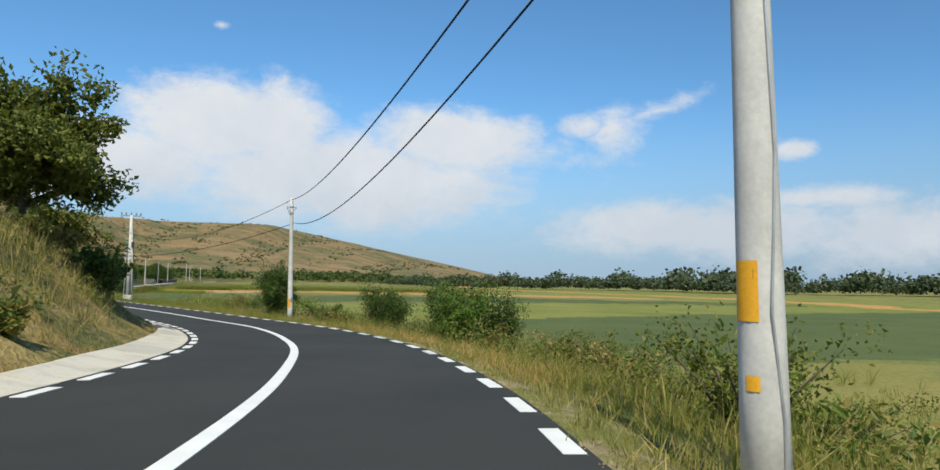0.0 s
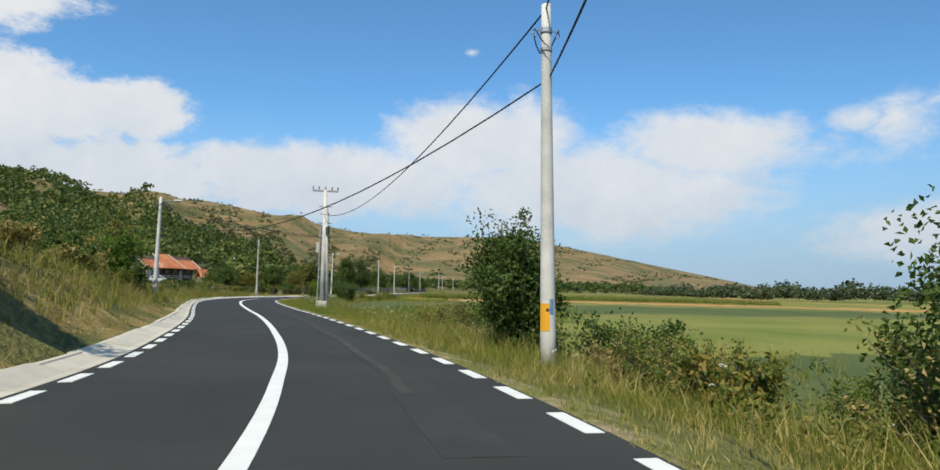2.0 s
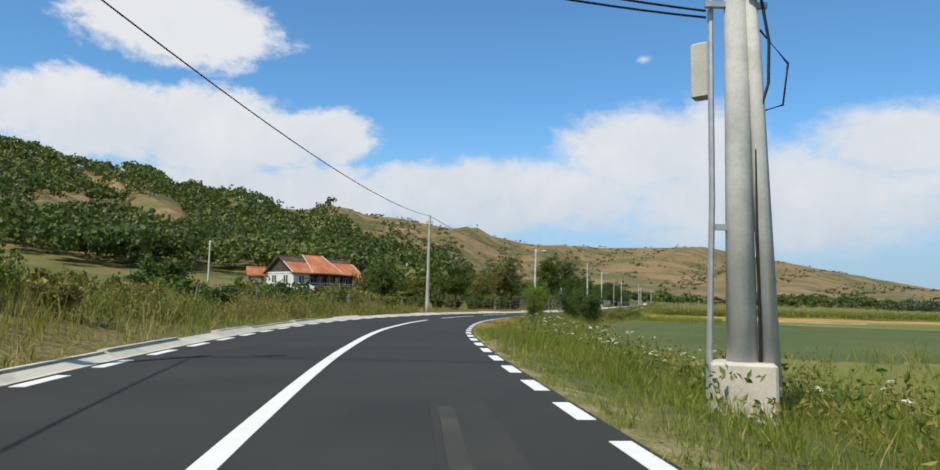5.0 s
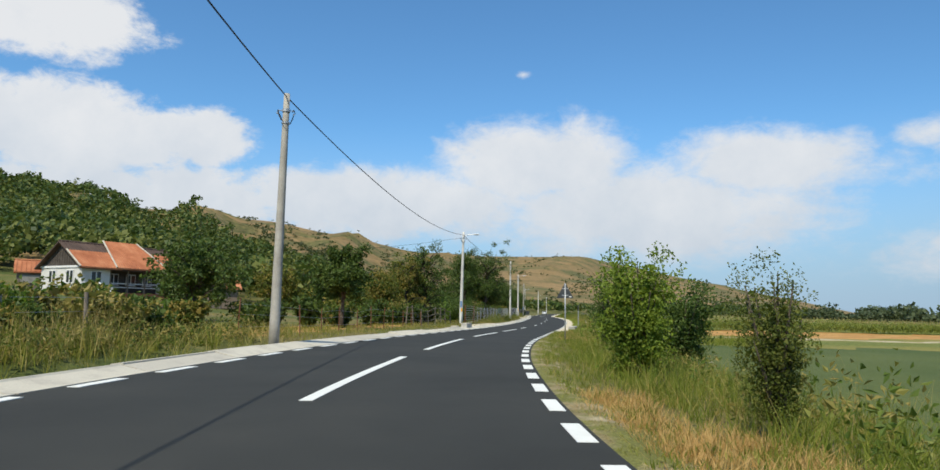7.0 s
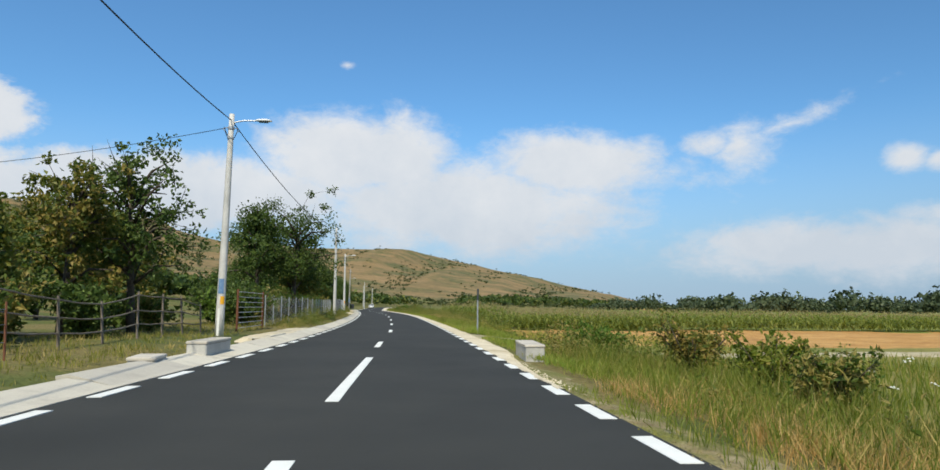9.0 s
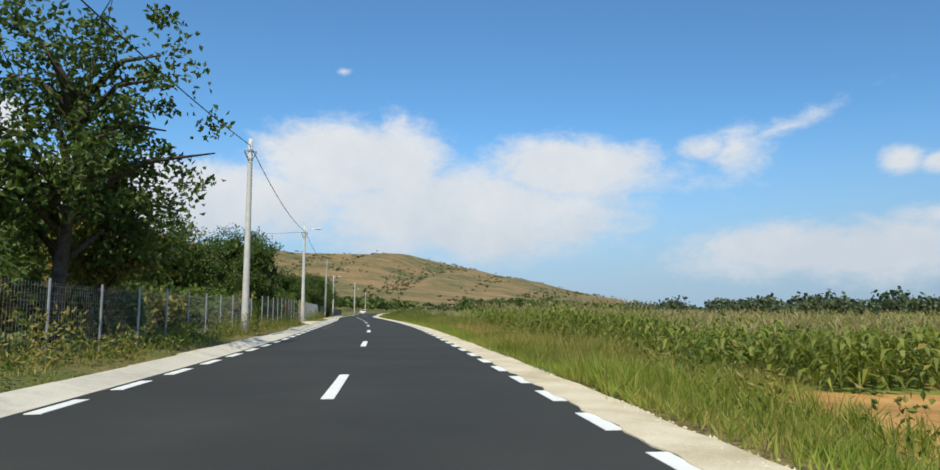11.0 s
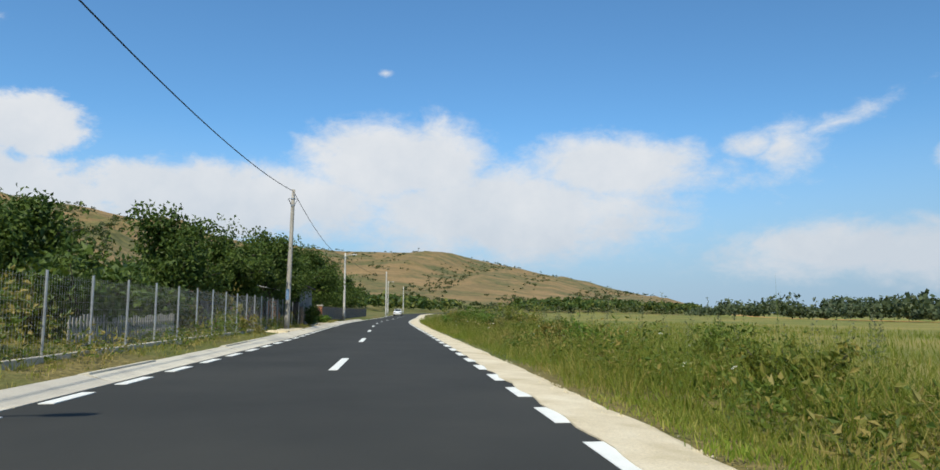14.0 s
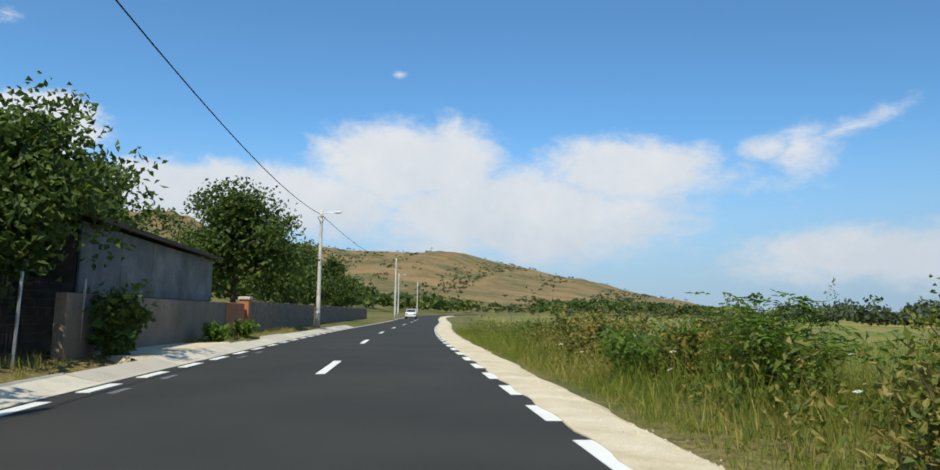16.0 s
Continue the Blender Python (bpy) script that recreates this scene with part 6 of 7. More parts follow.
def corn_plants(places, rng, h0=1.9):
    stalks, leaf, tass = [], [], []
    n = len(places)
    h = h0 * rng.uniform(0.8, 1.12, n)
    stalks.append(blades(places, h, 0.035, rng, 0.06))
    for k in range(9):
        z = (0.12 + 0.09 * k) * h
        ang = k * np.pi + rng.normal(size=n) * 0.7
        d = np.stack([np.cos(ang), np.sin(ang), 0 * ang], -1)
        w = np.stack([-np.sin(ang), np.cos(ang), 0 * ang], -1) * 0.052
        ln = (rng.uniform(0.5, 0.8, n) * (1 - 0.05 * k))[:, None]
        p0 = places + np.stack([0 * z, 0 * z, z], -1)
        up = np.array([0, 0, 1.0])
        p1, p2, p3 = p0 + d * ln * 0.35 + up * ln * 0.42, p0 + d * ln * 0.75 + up * ln * 0.36, p0 + d * ln * 1.05 - up * ln * rng.uniform(0.0, 0.3, (n, 1))
        v = np.stack([p0, p1 - w, p1 + w, p2 - w, p2 + w, p3], 1).reshape(-1, 3)
        i = np.arange(n)[:, None] * 6
        leaf.append((v, np.concatenate([i + [0, 1, 2], i + [1, 3, 4], i + [1, 4, 2], i + [3, 5, 4]], 0)))
    tops = places + np.stack([0 * h, 0 * h, h * 0.97], -1)
    tass.append(blades(np.repeat(tops, 8, 0), 0.25, 0.026, rng, 1.1))
    return joined(stalks + leaf), joined(tass)


rng = np.random.default_rng(33)
rows = []
for s0, s1, l0, l1, ds, dl in ((209, 249.5, 7.9, 21, 0.40, 0.70), (206.5, 209, 9.5, 90, 0.5, 0.45), (209, 250.5, 21, 80, 1.7, 1.4), (88, 99, 13, 26, 0.7, 0.8)):
    a, b = np.meshgrid(np.arange(s0, s1, ds), np.arange(l0, l1, dl))
    rows.append(np.stack([a.ravel() + rng.normal(size=a.size) * 0.08, b.ravel() + rng.normal(size=a.size) * 0.06], 1))
rows = np.concatenate(rows)
p = at(rows[:, 0], rows[:, 1])
p[:, 2] = ground_z(p[:, 0], p[:, 1]) - 0.03
stand_h = 1.22 + 0.42 * ease(rows[:, 0], 212, 224) * (1 - ease(rows[:, 1], 8.5, 15)) + 0.3 * ease(rows[:, 0], 214, 217) * (1 - ease(rows[:, 0], 223, 228)) * (1 - ease(rows[:, 1], 9, 12))
keep = (rows[:, 1] > 9.4) | (bumps(p[:, 0], p[:, 1], 3.4, 2.6) > -0.15)
body, tass = corn_plants(p[keep], rng, stand_h[keep])
co = tagged(part("corn_field", *body, CORN), "tall green corn plants in rows", "corn", kind="stuff")
part("tassels", *tass, TASSEL, co)
# lower crop texture in the fields further off
p, s, l = (np.concatenate(q) for q in zip(scatter(12000, 250, 330, 10, 40, rng), scatter(6000, 166, 187, 7.5, 18, rng)))
keep = ~((s > 179) & (s < 254))
tagged(part("meadow_grass", *blades(p[keep], 0.45, 0.034, rng, 0.5), GRASS), "rough meadow grass beside the fields", "grass", kind="stuff")
# ---- farmhouse ----
def facade_window(parent, m, w, h):
    win = Geo().box(-w / 2, -0.06, 0, w / 2, 0.02, h, m).put("window", WHITE_PAINT, parent)
    for sx in (-1, 1):
        Geo().box(sx * w / 4 - w / 5.2, -0.075, 0.08, sx * w / 4 + w / 5.2, -0.062, h - 0.08, m).put("pane", GLASS, win)
    Geo().box(-w / 2 - 0.08, -0.14, -0.06, w / 2 + 0.08, 0.0, 0.0, m).put("sill", CONCRETE, win)
    return win


def gable_roof(parent, x0, x1, y0, y1, eave, ridge, mat, over=0.45, name="roof"):
    ym = (y0 + y1) / 2
    sl = (ridge - eave) / (ym - y0)
    a, b, t = x0 - over, x1 + over, 0.14
    ye0, ye1, ze = y0 - over, y1 + over, eave - over * sl
    v = [(a, ye0, ze), (b, ye0, ze), (b, ym, ridge), (a, ym, ridge), (a, ye1, ze), (b, ye1, ze)]
    v += [(x, y, z + t) for x, y, z in v]
    f = [(6, 7, 8, 9), (9, 8, 11, 10), (3, 2, 1, 0), (4, 5, 2, 3), (0, 1, 7, 6), (5, 4, 10, 11), (1, 2, 8, 7), (2, 5, 11, 8), (3, 0, 6, 9), (4, 3, 9, 10)]
    roof = part(name, v, f, mat, parent)
    n = int((b - a) / 0.42)
    g = Geo()
    for i in range(n):
        x = a + (i + 0.5) * (b - a) / n
        g.tube([(x, ye0, ze + t + 0.01), (x, ym, ridge + t + 0.01)], 0.055, 5, False)
        g.tube([(x, ye1, ze + t + 0.01), (x, ym, ridge + t + 0.01)], 0.055, 5, False)
    g.put("tile_course", mat, roof)
    Geo().tube([(a, ym, ridge + t), (b, ym, ridge + t)], 0.12, 8).put("ridge_cap", mat, roof)
    return roof


def walls(parent, x0, x1, y0, y1, z0, z1, mat, name="wall", gable=None):
    t = 0.3
    g = Geo().box(x0, y0, z0, x1, y0 + t, z1).box(x0, y1 - t, z0, x1, y1, z1).box(x0, y0 + t, z0, x0 + t, y1 - t, z1).box(x1 - t, y0 + t, z0, x1, y1 - t, z1)
    if gable:
        ym = (y0 + y1) / 2
        for x in (x0, x1 - t):
            g.add([(x, y0, z1), (x, y1, z1), (x, ym, gable), (x + t, y0, z1), (x + t, y1, z1), (x + t, ym, gable)], [(0, 2, 1), (3, 4, 5), (0, 1, 4, 3), (1, 2, 5, 4), (2, 0, 3, 5)])
    return g.put(name, mat, parent)


FH = (-119.4, 159.4)                  # its near corner, between the plastered gable end and the veranda side
fz = float(ground_z(np.array([FH[0]]), np.array([FH[1]]))[0])
HB = max(fz, 1.75)
house = thing("farmhouse", "low farmhouse with orange tiled roof, plastered gable end and veranda", "house", pose(FH[0], FH[1], HB, 0, 0, 88))
HL, HW = 13.4, 7.0
Geo().box(-0.05, -0.12, -2.2, HL + 0.05, HW + 0.05, 0.42, None, 0.02).put("plinth", BRICK, house, "reddish rendered plinth")
walls(house, 0, 3.0, 0, HW, 0.4, 3.0, PLASTER, "plastered_end")
walls(house, 2.7, HL, 1.5, HW, 0.4, 3.0, DARK_WALL, "veranda_wall")
for x, name in ((0.0, "boarded_gable"), (HL - 0.25, "boarded_gable")):
    gb = part(name, [(x, 0, 3.0), (x, HW, 3.0), (x, HW / 2, 5.3), (x + 0.25, 0, 3.0), (x + 0.25, HW, 3.0), (x + 0.25, HW / 2, 5.3)], [(0, 2, 1), (3, 4, 5), (0, 1, 4, 3), (1, 2, 5, 4), (2, 0, 3, 5)], DARK_WALL, house, "dark boarded gable")
    for j, y in enumerate(np.arange(0.5, HW - 0.4, 0.42)):
        top = 3.0 + 2.3 * (1 - abs(y - HW / 2) / (HW / 2)) - 0.1
        Geo().box(x - 0.03 if x == 0 else x + 0.25, float(y), 3.02, x if x == 0 else x + 0.28, float(y) + 0.36, max(3.1, top)).put("board", DARK_WALL, gb)
Geo().box(-0.10, -0.05, 2.86, -0.005, HW + 0.05, 3.06).put("eave_band", WHITE_PAINT, house, "white painted band under the gable")
for y in (1.9, 4.9):
    win = Geo().box(-0.07, y - 0.62, 1.25, -0.005, y + 0.62, 2.65).put("window", WHITE_PAINT, house)
    for o in (-0.3, 0.3):
        Geo().box(-0.085, y + o - 0.22, 1.36, -0.072, y + o + 0.22, 2.54).put("pane", GLASS, win)
    Geo().box(-0.16, y - 0.70, 1.17, -0.005, y + 0.70, 1.24).put("sill", CONCRETE, win)
facade_window(house, pose(1.5, 0.0, 1.25), 1.1, 1.3)
for x in (4.4, 6.4, 8.4, 11.8):
    facade_window(house, pose(x, 1.5, 1.25), 1.1, 1.2)
Geo().box(9.6, 1.40, 0.42, 10.5, 1.495, 2.5).put("door", WHITE_PAINT, house, "white door on the veranda")
for x in (3.1, 5.1, 7.1, 9.2, 11.2, 13.2):
    Geo().box(x - 0.08, 0.02, 0.42, x + 0.08, 0.18, 2.95).put("veranda_post", TIMBER, house)
for z in (0.95, 1.35):
    Geo().box(3.1, 0.06, z, 13.2, 0.13, z + 0.09).put("veranda_rail", WHITE_PAINT, house)
Geo().box(2.9, 0.0, 2.82, HL, 0.16, 3.0).put("veranda_beam", TIMBER, house)
gable_roof(house, 0.0, HL, 0.0, HW, 3.05, 5.45, OLD_TILE, 0.5)


def tiled_slope(x0, x1, x2, x3, u0, u1, lift, mat, label):
    """A tiled panel on the front slope: x0..x1 along its lower edge, x2..x3 along its upper, u up the slope."""
    ze, zr, ye = 3.05 - 0.5 * 2.4 / 3.5 + 0.14, 5.45 + 0.14, -0.5
    at_ = lambda x, u, d: (x, ye + u * (HW / 2 + 0.5), ze + u * (zr - ze) + lift + d)
    v = [at_(x0, u0, 0.10), at_(x1, u0, 0.10), at_(x3, u1, 0.10), at_(x2, u1, 0.10), at_(x0, u0, -0.05), at_(x1, u0, -0.05), at_(x3, u1, -0.05), at_(x2, u1, -0.05)]
    slope = part("tiled_slope", v, [(0, 1, 2, 3), (7, 6, 5, 4), (0, 4, 5, 1), (1, 5, 6, 2), (2, 6, 7, 3), (3, 7, 4, 0)], mat, house, label)
    n = int((x1 - x0) / 0.3)
    g = Geo()
    for i in range(n + 1):
        f_ = i / n
        g.tube([at_(x0 + f_ * (x1 - x0), u0, 0.11), at_(x2 + f_ * (x3 - x2), u1, 0.11)], 0.05, 5, False)
    g.put("tile_course", mat, slope)
    for a_, b_ in ((x0, x2), (x1, x3)):
        Geo().tube([at_(a_, u0, 0.13), at_(b_, u1, 0.13)], 0.09, 6).put("hip_cap", CONCRETE, slope, "pale mortared hip")


tiled_slope(-0.5, 4.0, -0.5, 4.0, -0.01, 0.62, 0.0, TILE_ROOF, "faded orange tiles")
tiled_slope(3.3, 9.6, 4.4, 8.4, -0.04, 1.06, 0.16, TILE_ROOF, "newer bright orange tiles")
tiled_slope(9.2, 13.9, 9.0, 13.9, -0.01, 0.70, 0.0, TILE_ROOF, "faded orange tiles")
shed = thing("farm_shed", "small shed with an orange tiled roof beside the farmhouse", "shed", pose(-113.2, 170.4, float(ground_z(np.array([-113.2]), np.array([170.4]))[0]) - 0.1, 0, 0, 60))
walls(shed, -2.2, 2.2, -2, 2, 0, 2.3, TAN_WALL)
gable_roof(shed, -2.2, 2.2, -2, 2, 2.3, 3.7, TILE_ROOF, 0.35)
Geo().box(-0.5, -2.06, 0, 0.5, -1.98, 1.9).put("door", TIMBER, shed)
hut = thing("farm_hut", "small open hut with tiled gable roof", "shed", pose(-134.0, 163.0, float(ground_z(np.array([-134.0]), np.array([163.0]))[0]) - 0.1, 0, 0, 60))
walls(hut, -1.3, 1.3, -1.3, 1.3, 0, 2.1, TIMBER)
gable_roof(hut, -1.3, 1.3, -1.3, 1.3, 2.1, 3.2, TILE_ROOF, 0.3)
Geo().box(-0.9, -1.42, 0.7, 0.9, -1.30, 1.6).put("lattice_front", GREY_TIMBER, hut)


def parked_car(name, label, m):
    car = thing(name, label, "car", m)
    prof = [(-2.1, 0.35), (-2.15, 0.75), (-1.9, 0.92), (-1.0, 0.98), (-0.45, 1.42), (0.95, 1.45), (1.65, 1.0), (2.1, 0.92), (2.15, 0.4)]
    n = len(prof)
    v = [(-0.82 if z < 1.1 else -0.66, y, z) for y, z in prof] + [(0.82 if z < 1.1 else 0.66, y, z) for y, z in prof]
    part("body", v, [tuple(range(n)), tuple(range(2 * n - 1, n - 1, -1))] + [(i, (i + 1) % n, n + (i + 1) % n, n + i)[::-1] for i in range(n)], WHITE_PAINT, car)
    for sx in (-1, 1):
        part("side_window", [(sx * 0.835, -0.85, 1.0), (sx * 0.70, -0.40, 1.36), (sx * 0.70, 0.85, 1.38), (sx * 0.835, 1.45, 1.0)], [(0, 1, 2, 3)], GLASS, car)
        for y in (-1.35, 1.35):
            wh = Geo().tube([(sx * 0.66, y, 0.31), (sx * 0.86, y, 0.31)], 0.31, 16).put("wheel", RUBBER, car)
            Geo().tube([(sx * 0.84, y, 0.31), (sx * 0.875, y, 0.31)], 0.18, 12).put("rim", STEEL, wh)
        Geo().box(sx * 0.62 - 0.16, -2.17, 0.66, sx * 0.62 + 0.16, -2.10, 0.80).put("headlight", GLASS, car)
        Geo().box(sx * 0.66 - 0.12, 2.10, 0.66, sx * 0.66 + 0.12, 2.17, 0.82).put("tail_light", BRICK, car)
    part("windscreen", [(-0.74, -0.98, 1.0), (0.74, -0.98, 1.0), (0.62, -0.50, 1.40), (-0.62, -0.50, 1.40)], [(0, 1, 2, 3)], GLASS, car)
    part("rear_window", [(-0.62, 1.02, 1.44), (0.62, 1.02, 1.44), (0.74, 1.60, 1.04), (-0.74, 1.60, 1.04)], [(0, 1, 2, 3)], GLASS, car)
    return car


parked_car("parked_car", "white car parked in the farmyard", pose(-114.2, 156.6, float(ground_z(np.array([-114.2]), np.array([156.6]))[0]), 0, 0, -37))
p = at(402.0, -1.3, 0.02)
parked_car("distant_car", "white car far down the road", pose(float(p[0]), float(p[1]), float(p[2]), 0, 0, heading(402)))


# ---- fences, walls and gates on the left ----
def posts_and_wire(s0, s1, off, step, h, mat, label, wires=(0.35, 0.7, 1.0), r=0.055, seed=1, rails=False):
    rg = np.random.default_rng(seed)
    fence = thing("field_fence", label, "fence")
    ss_ = np.arange(s0, s1, step) + rg.normal(size=len(np.arange(s0, s1, step))) * 0.2 * step * 0.3
    tops = []
    for s in ss_:
        l = off(s) if callable(off) else off
        p = Vector(stand(float(s), float(l), 0.2)[0])
        d = Vector((float(rg.normal()) * 0.05, float(rg.normal()) * 0.05, 1)) * (h + 0.2) * float(rg.uniform(0.88, 1.1))
        Geo().tube([p, p + d * 0.5, p + d], [r, r * 0.95, r * 0.85], 7).put("post", mat, fence)
        tops.append((p, d))
    for w in wires:
        pts = [p + d * ((w + 0.2) / (h + 0.2)) for p, d in tops]
        if rails:
            for a, b in zip(pts[:-1], pts[1:]):
                Geo().tube([a, a.lerp(b, 0.5) - Vector((0, 0, 0.03)), b], 0.022, 6).put("rail", mat, fence)
        else:
            Geo().tube(pts, 0.006, 4).put("wire", STEEL, fence)
    return fence


posts_and_wire(112, 140, lambda s: -7.6, 3.4, 1.12, TIMBER, "old timber posts with wire along the garden", r=0.055, seed=3)
posts_and_wire(141, 170, lambda s: -6.1 - 0.6 * ease(s, 150, 170), 2.6, 1.15, RUST, "rusty steel posts with wire before the bare plot", r=0.025, seed=4)
posts_and_wire(169, 186, lambda s: -7.6, 2.4, 1.35, TIMBER, "timber rail fence before the orchard", (0.4, 0.8, 1.25), 0.038, 5, True)
gate = thing("timber_gate", "small grey slatted timber gate in the garden fence", "gate", pose(*stand(132.6, -7.8)[0], 0, 0, heading(132) + 90))
for z in (0.25, 0.5, 0.75, 1.0):
    Geo().box(-0.55, -0.02, z, 0.55, 0.02, z + 0.12).put("slat", GREY_TIMBER, gate)
for x in (-0.5, 0.5):
    Geo().box(x - 0.05, -0.045, 0.0, x + 0.05, -0.02, 1.2).put("stile", GREY_TIMBER, gate)


def bar_gate(s, l, w, h):
    p = stand(s, l)[0]
    g_ = thing("bar_gate", "wide gate of horizontal steel bars with rusty posts", "gate", pose(*p, 0, 0, heading(s) + 90))
    for x in (-w / 2, w / 2):
        Geo().tube([(x, 0, 0), (x, 0, h + 0.1)], 0.05, 8).put("gate_post", RUST, g_)
    for z in np.linspace(0.2, h, 8):
        Geo().tube([(-w / 2, 0, float(z)), (w / 2, 0, float(z))], 0.016, 6).put("bar", STEEL, g_)
    return g_


bar_gate(189.0, -6.3, 5.4, 1.75)


def mesh_fence(s0, s1, off, h, step, label, mat=DARK_METAL, wire=0.0022, base=True, lean=0.0):
    fence = thing("mesh_fence", label, "fence")
    k = max(1, int(round((s1 - s0) / step)))
    st = np.linspace(s0, s1, k + 1)
    pts = [Vector(stand(float(s), float(off(s) if callable(off) else off), 0.0)[0]) for s in st]
    for p in pts:
        Geo().tube([p - Vector((0, 0, 0.2)), p + Vector((lean * 0.3, 0, h + 0.08))], 0.028, 8).put("post", STEEL, fence)
    for a, b in zip(pts[:-1], pts[1:]):
        g = Geo()
        n = int((b - a).length / 0.11)
        for i in range(1, n):
            q = a.lerp(b, i / n)
            g.tube([q + Vector((0, 0, 0.06)), q + Vector((0, 0, h))], wire, 3, False)
        for z in np.arange(0.08, h + 0.01, 0.16):
            g.tube([a + Vector((0, 0, float(z))), b + Vector((0, 0, float(z)))], wire, 3, False)
        g.put("mesh_panel", mat, fence)
        if base:
            d = (b - a).normalized()
            m = Matrix.Translation(a) @ Matrix.Rotation(math.atan2(d.y, d.x), 4, "Z")
            Geo().box(0, -0.08, -0.25, (b - a).length - 0.01, 0.08, 0.10, m, 0.01).put("plinth", CONCRETE, fence)
    return fence


mesh_fence(194, 232, lambda s: -6.6 + 0.5 * ease(s, 196, 215), 1.6, 2.5, "grey wire-mesh fence with steel posts before the gardens", mat=STEEL, wire=0.0018, base=False)
mesh_fence(233, 251, lambda s: -5.7, 1.7, 2.4, "dark green wire-mesh garden fence", mat=DARK_METAL, base=False)
mesh_fence(256.5, 300, lambda s: -5.75 - 0.2 * ease(s, 285, 300), 1.75, 2.2, "tall grey wire-mesh fence on a low concrete plinth", mat=STEEL, wire=0.0018)
mesh_fence(300, 307, lambda s: -5.75 + 0.3 * ease(s, 300, 307), 1.6, 2.6, "rusty sagging wire-mesh fence before the garden wall", base=False, lean=0.2)
# panel gates beside the lamp pole
p = stand(253.6, -6.4)[0]
pg = thing("panel_gate", "grey sheet-metal garden gate with a lattice top", "gate", pose(*p, 0, 0, heading(254) + 78))
Geo().box(-0.65, -0.03, 0.1, 0.65, 0.03, 1.0).put("sheet", GREY_WALL, pg)
for z in np.linspace(1.06, 1.72, 7):
    Geo().box(-0.65, -0.02, float(z), 0.65, 0.02, float(z) + 0.05).put("slat", GREY_TIMBER, pg)
for x in (-0.68, 0.68):
    Geo().box(x - 0.05, -0.05, -0.2, x + 0.05, 0.05, 1.85).put("gate_post", DARK_METAL, pg)
p = stand(251.9, -6.3)[0]
rg_ = thing("slatted_gate", "red-brown slatted garden gate beside the fence", "gate", pose(*p, 0, 0, heading(252) + 88))
for z in np.linspace(0.25, 1.65, 9):
    Geo().box(-0.6, -0.02, float(z), 0.6, 0.02, float(z) + 0.06).put("slat", RUST, rg_)
for x in (-0.62, 0.62):
    Geo().box(x - 0.05, -0.05, -0.2, x + 0.05, 0.05, 1.8).put("gate_post", RUST, rg_)
# low white pickets behind the mesh fence
pk = thing("picket_fence", "low grey picket fence behind the mesh fence", "fence")
for s in np.arange(272, 281, 0.22):
    q = stand(float(s), -7.3, 0.05)[0]
    Geo().box(-0.045, -0.012, 0, 0.045, 0.012, 0.85 + 0.05 * math.sin(s * 5), pose(*q, 0, 0, heading(s) + 90)).put("picket", GREY_TIMBER, pk)
for z in (0.3, 0.62):
    Geo().tube([stand(float(s), -7.34, -z)[0] for s in (272, 275, 278, 281)], 0.025, 5).put("rail", GREY_TIMBER, pk)
# garden outbuilding with orange walls behind the fence
p = stand(299, -11.5)[0]
ob_ = thing("garden_house", "small garden house with orange walls half hidden by trees", "house", pose(*p, 0, 0, heading(285) + 90))
walls(ob_, -2.2, 2.2, -2.2, 2.2, 0, 2.5, ORANGE_WALL)
gable_roof(ob_, -2.2, 2.2, -2.2, 2.2, 2.5, 3.6, TILE_ROOF, 0.3)
Geo().box(-0.6, -2.26, 0.9, 0.6, -2.18, 1.9).put("window", GLASS, ob_)


def wall_along(name, label, s0, s1, l0, l1, h, t, mat, category="wall"):
    a, b = Vector(stand(s0, l0, 0)[0]), Vector(stand(s1, l1, 0)[0])
    d = b - a
    th = thing(name, label, category, Matrix.Translation(a) @ Matrix.Rotation(math.atan2(d.y, d.x), 4, "Z"))
    n = math.hypot(d.x, d.y)
    Geo().box(0, -t / 2, -0.3, n, t / 2, h, None, 0.02).put("wall_body", mat, th)
    return th, n


w1, n1 = wall_along("garden_wall", "dark plastered garden wall with orange patches", 286, 298, -7.6, -7.4, 1.45, 0.25, DARK_WALL)
for x, w, h in ((2.0, 1.5, 1.15), (4.6, 2.1, 1.2), (6.0, 0.5, 0.9), (9.2, 0.35, 1.0), (10.2, 0.45, 1.0)):
    k = 10
    arch = [(x, 0.12), (x + w, 0.12)] + [(x + w / 2 + w / 2 * math.cos(a), h * 0.65 + h * 0.35 * math.sin(a)) for a in np.linspace(0, math.pi, k)]
    v = [(u, yy, z) for yy in (-0.135, -0.10) for u, z in arch]
    m_ = len(arch)
    part("plaster_patch", v, [tuple(range(m_)), tuple(range(2 * m_ - 1, m_ - 1, -1))] + [(i, m_ + i, m_ + (i + 1) % m_, (i + 1) % m_) for i in range(m_)], ORANGE_WALL, w1, "bare orange brick showing through")
w2, n2 = wall_along("garden_wall", "tan plastered garden wall with a worn face", 306.2, 321.3, -5.5, -6.2, 1.35, 0.25, TAN_WALL)
w3, n3 = wall_along("garden_wall", "brick garden wall beside the gate pillar", 321.4, 324.3, -6.2, -6.15, 1.35, 0.25, BRICK)
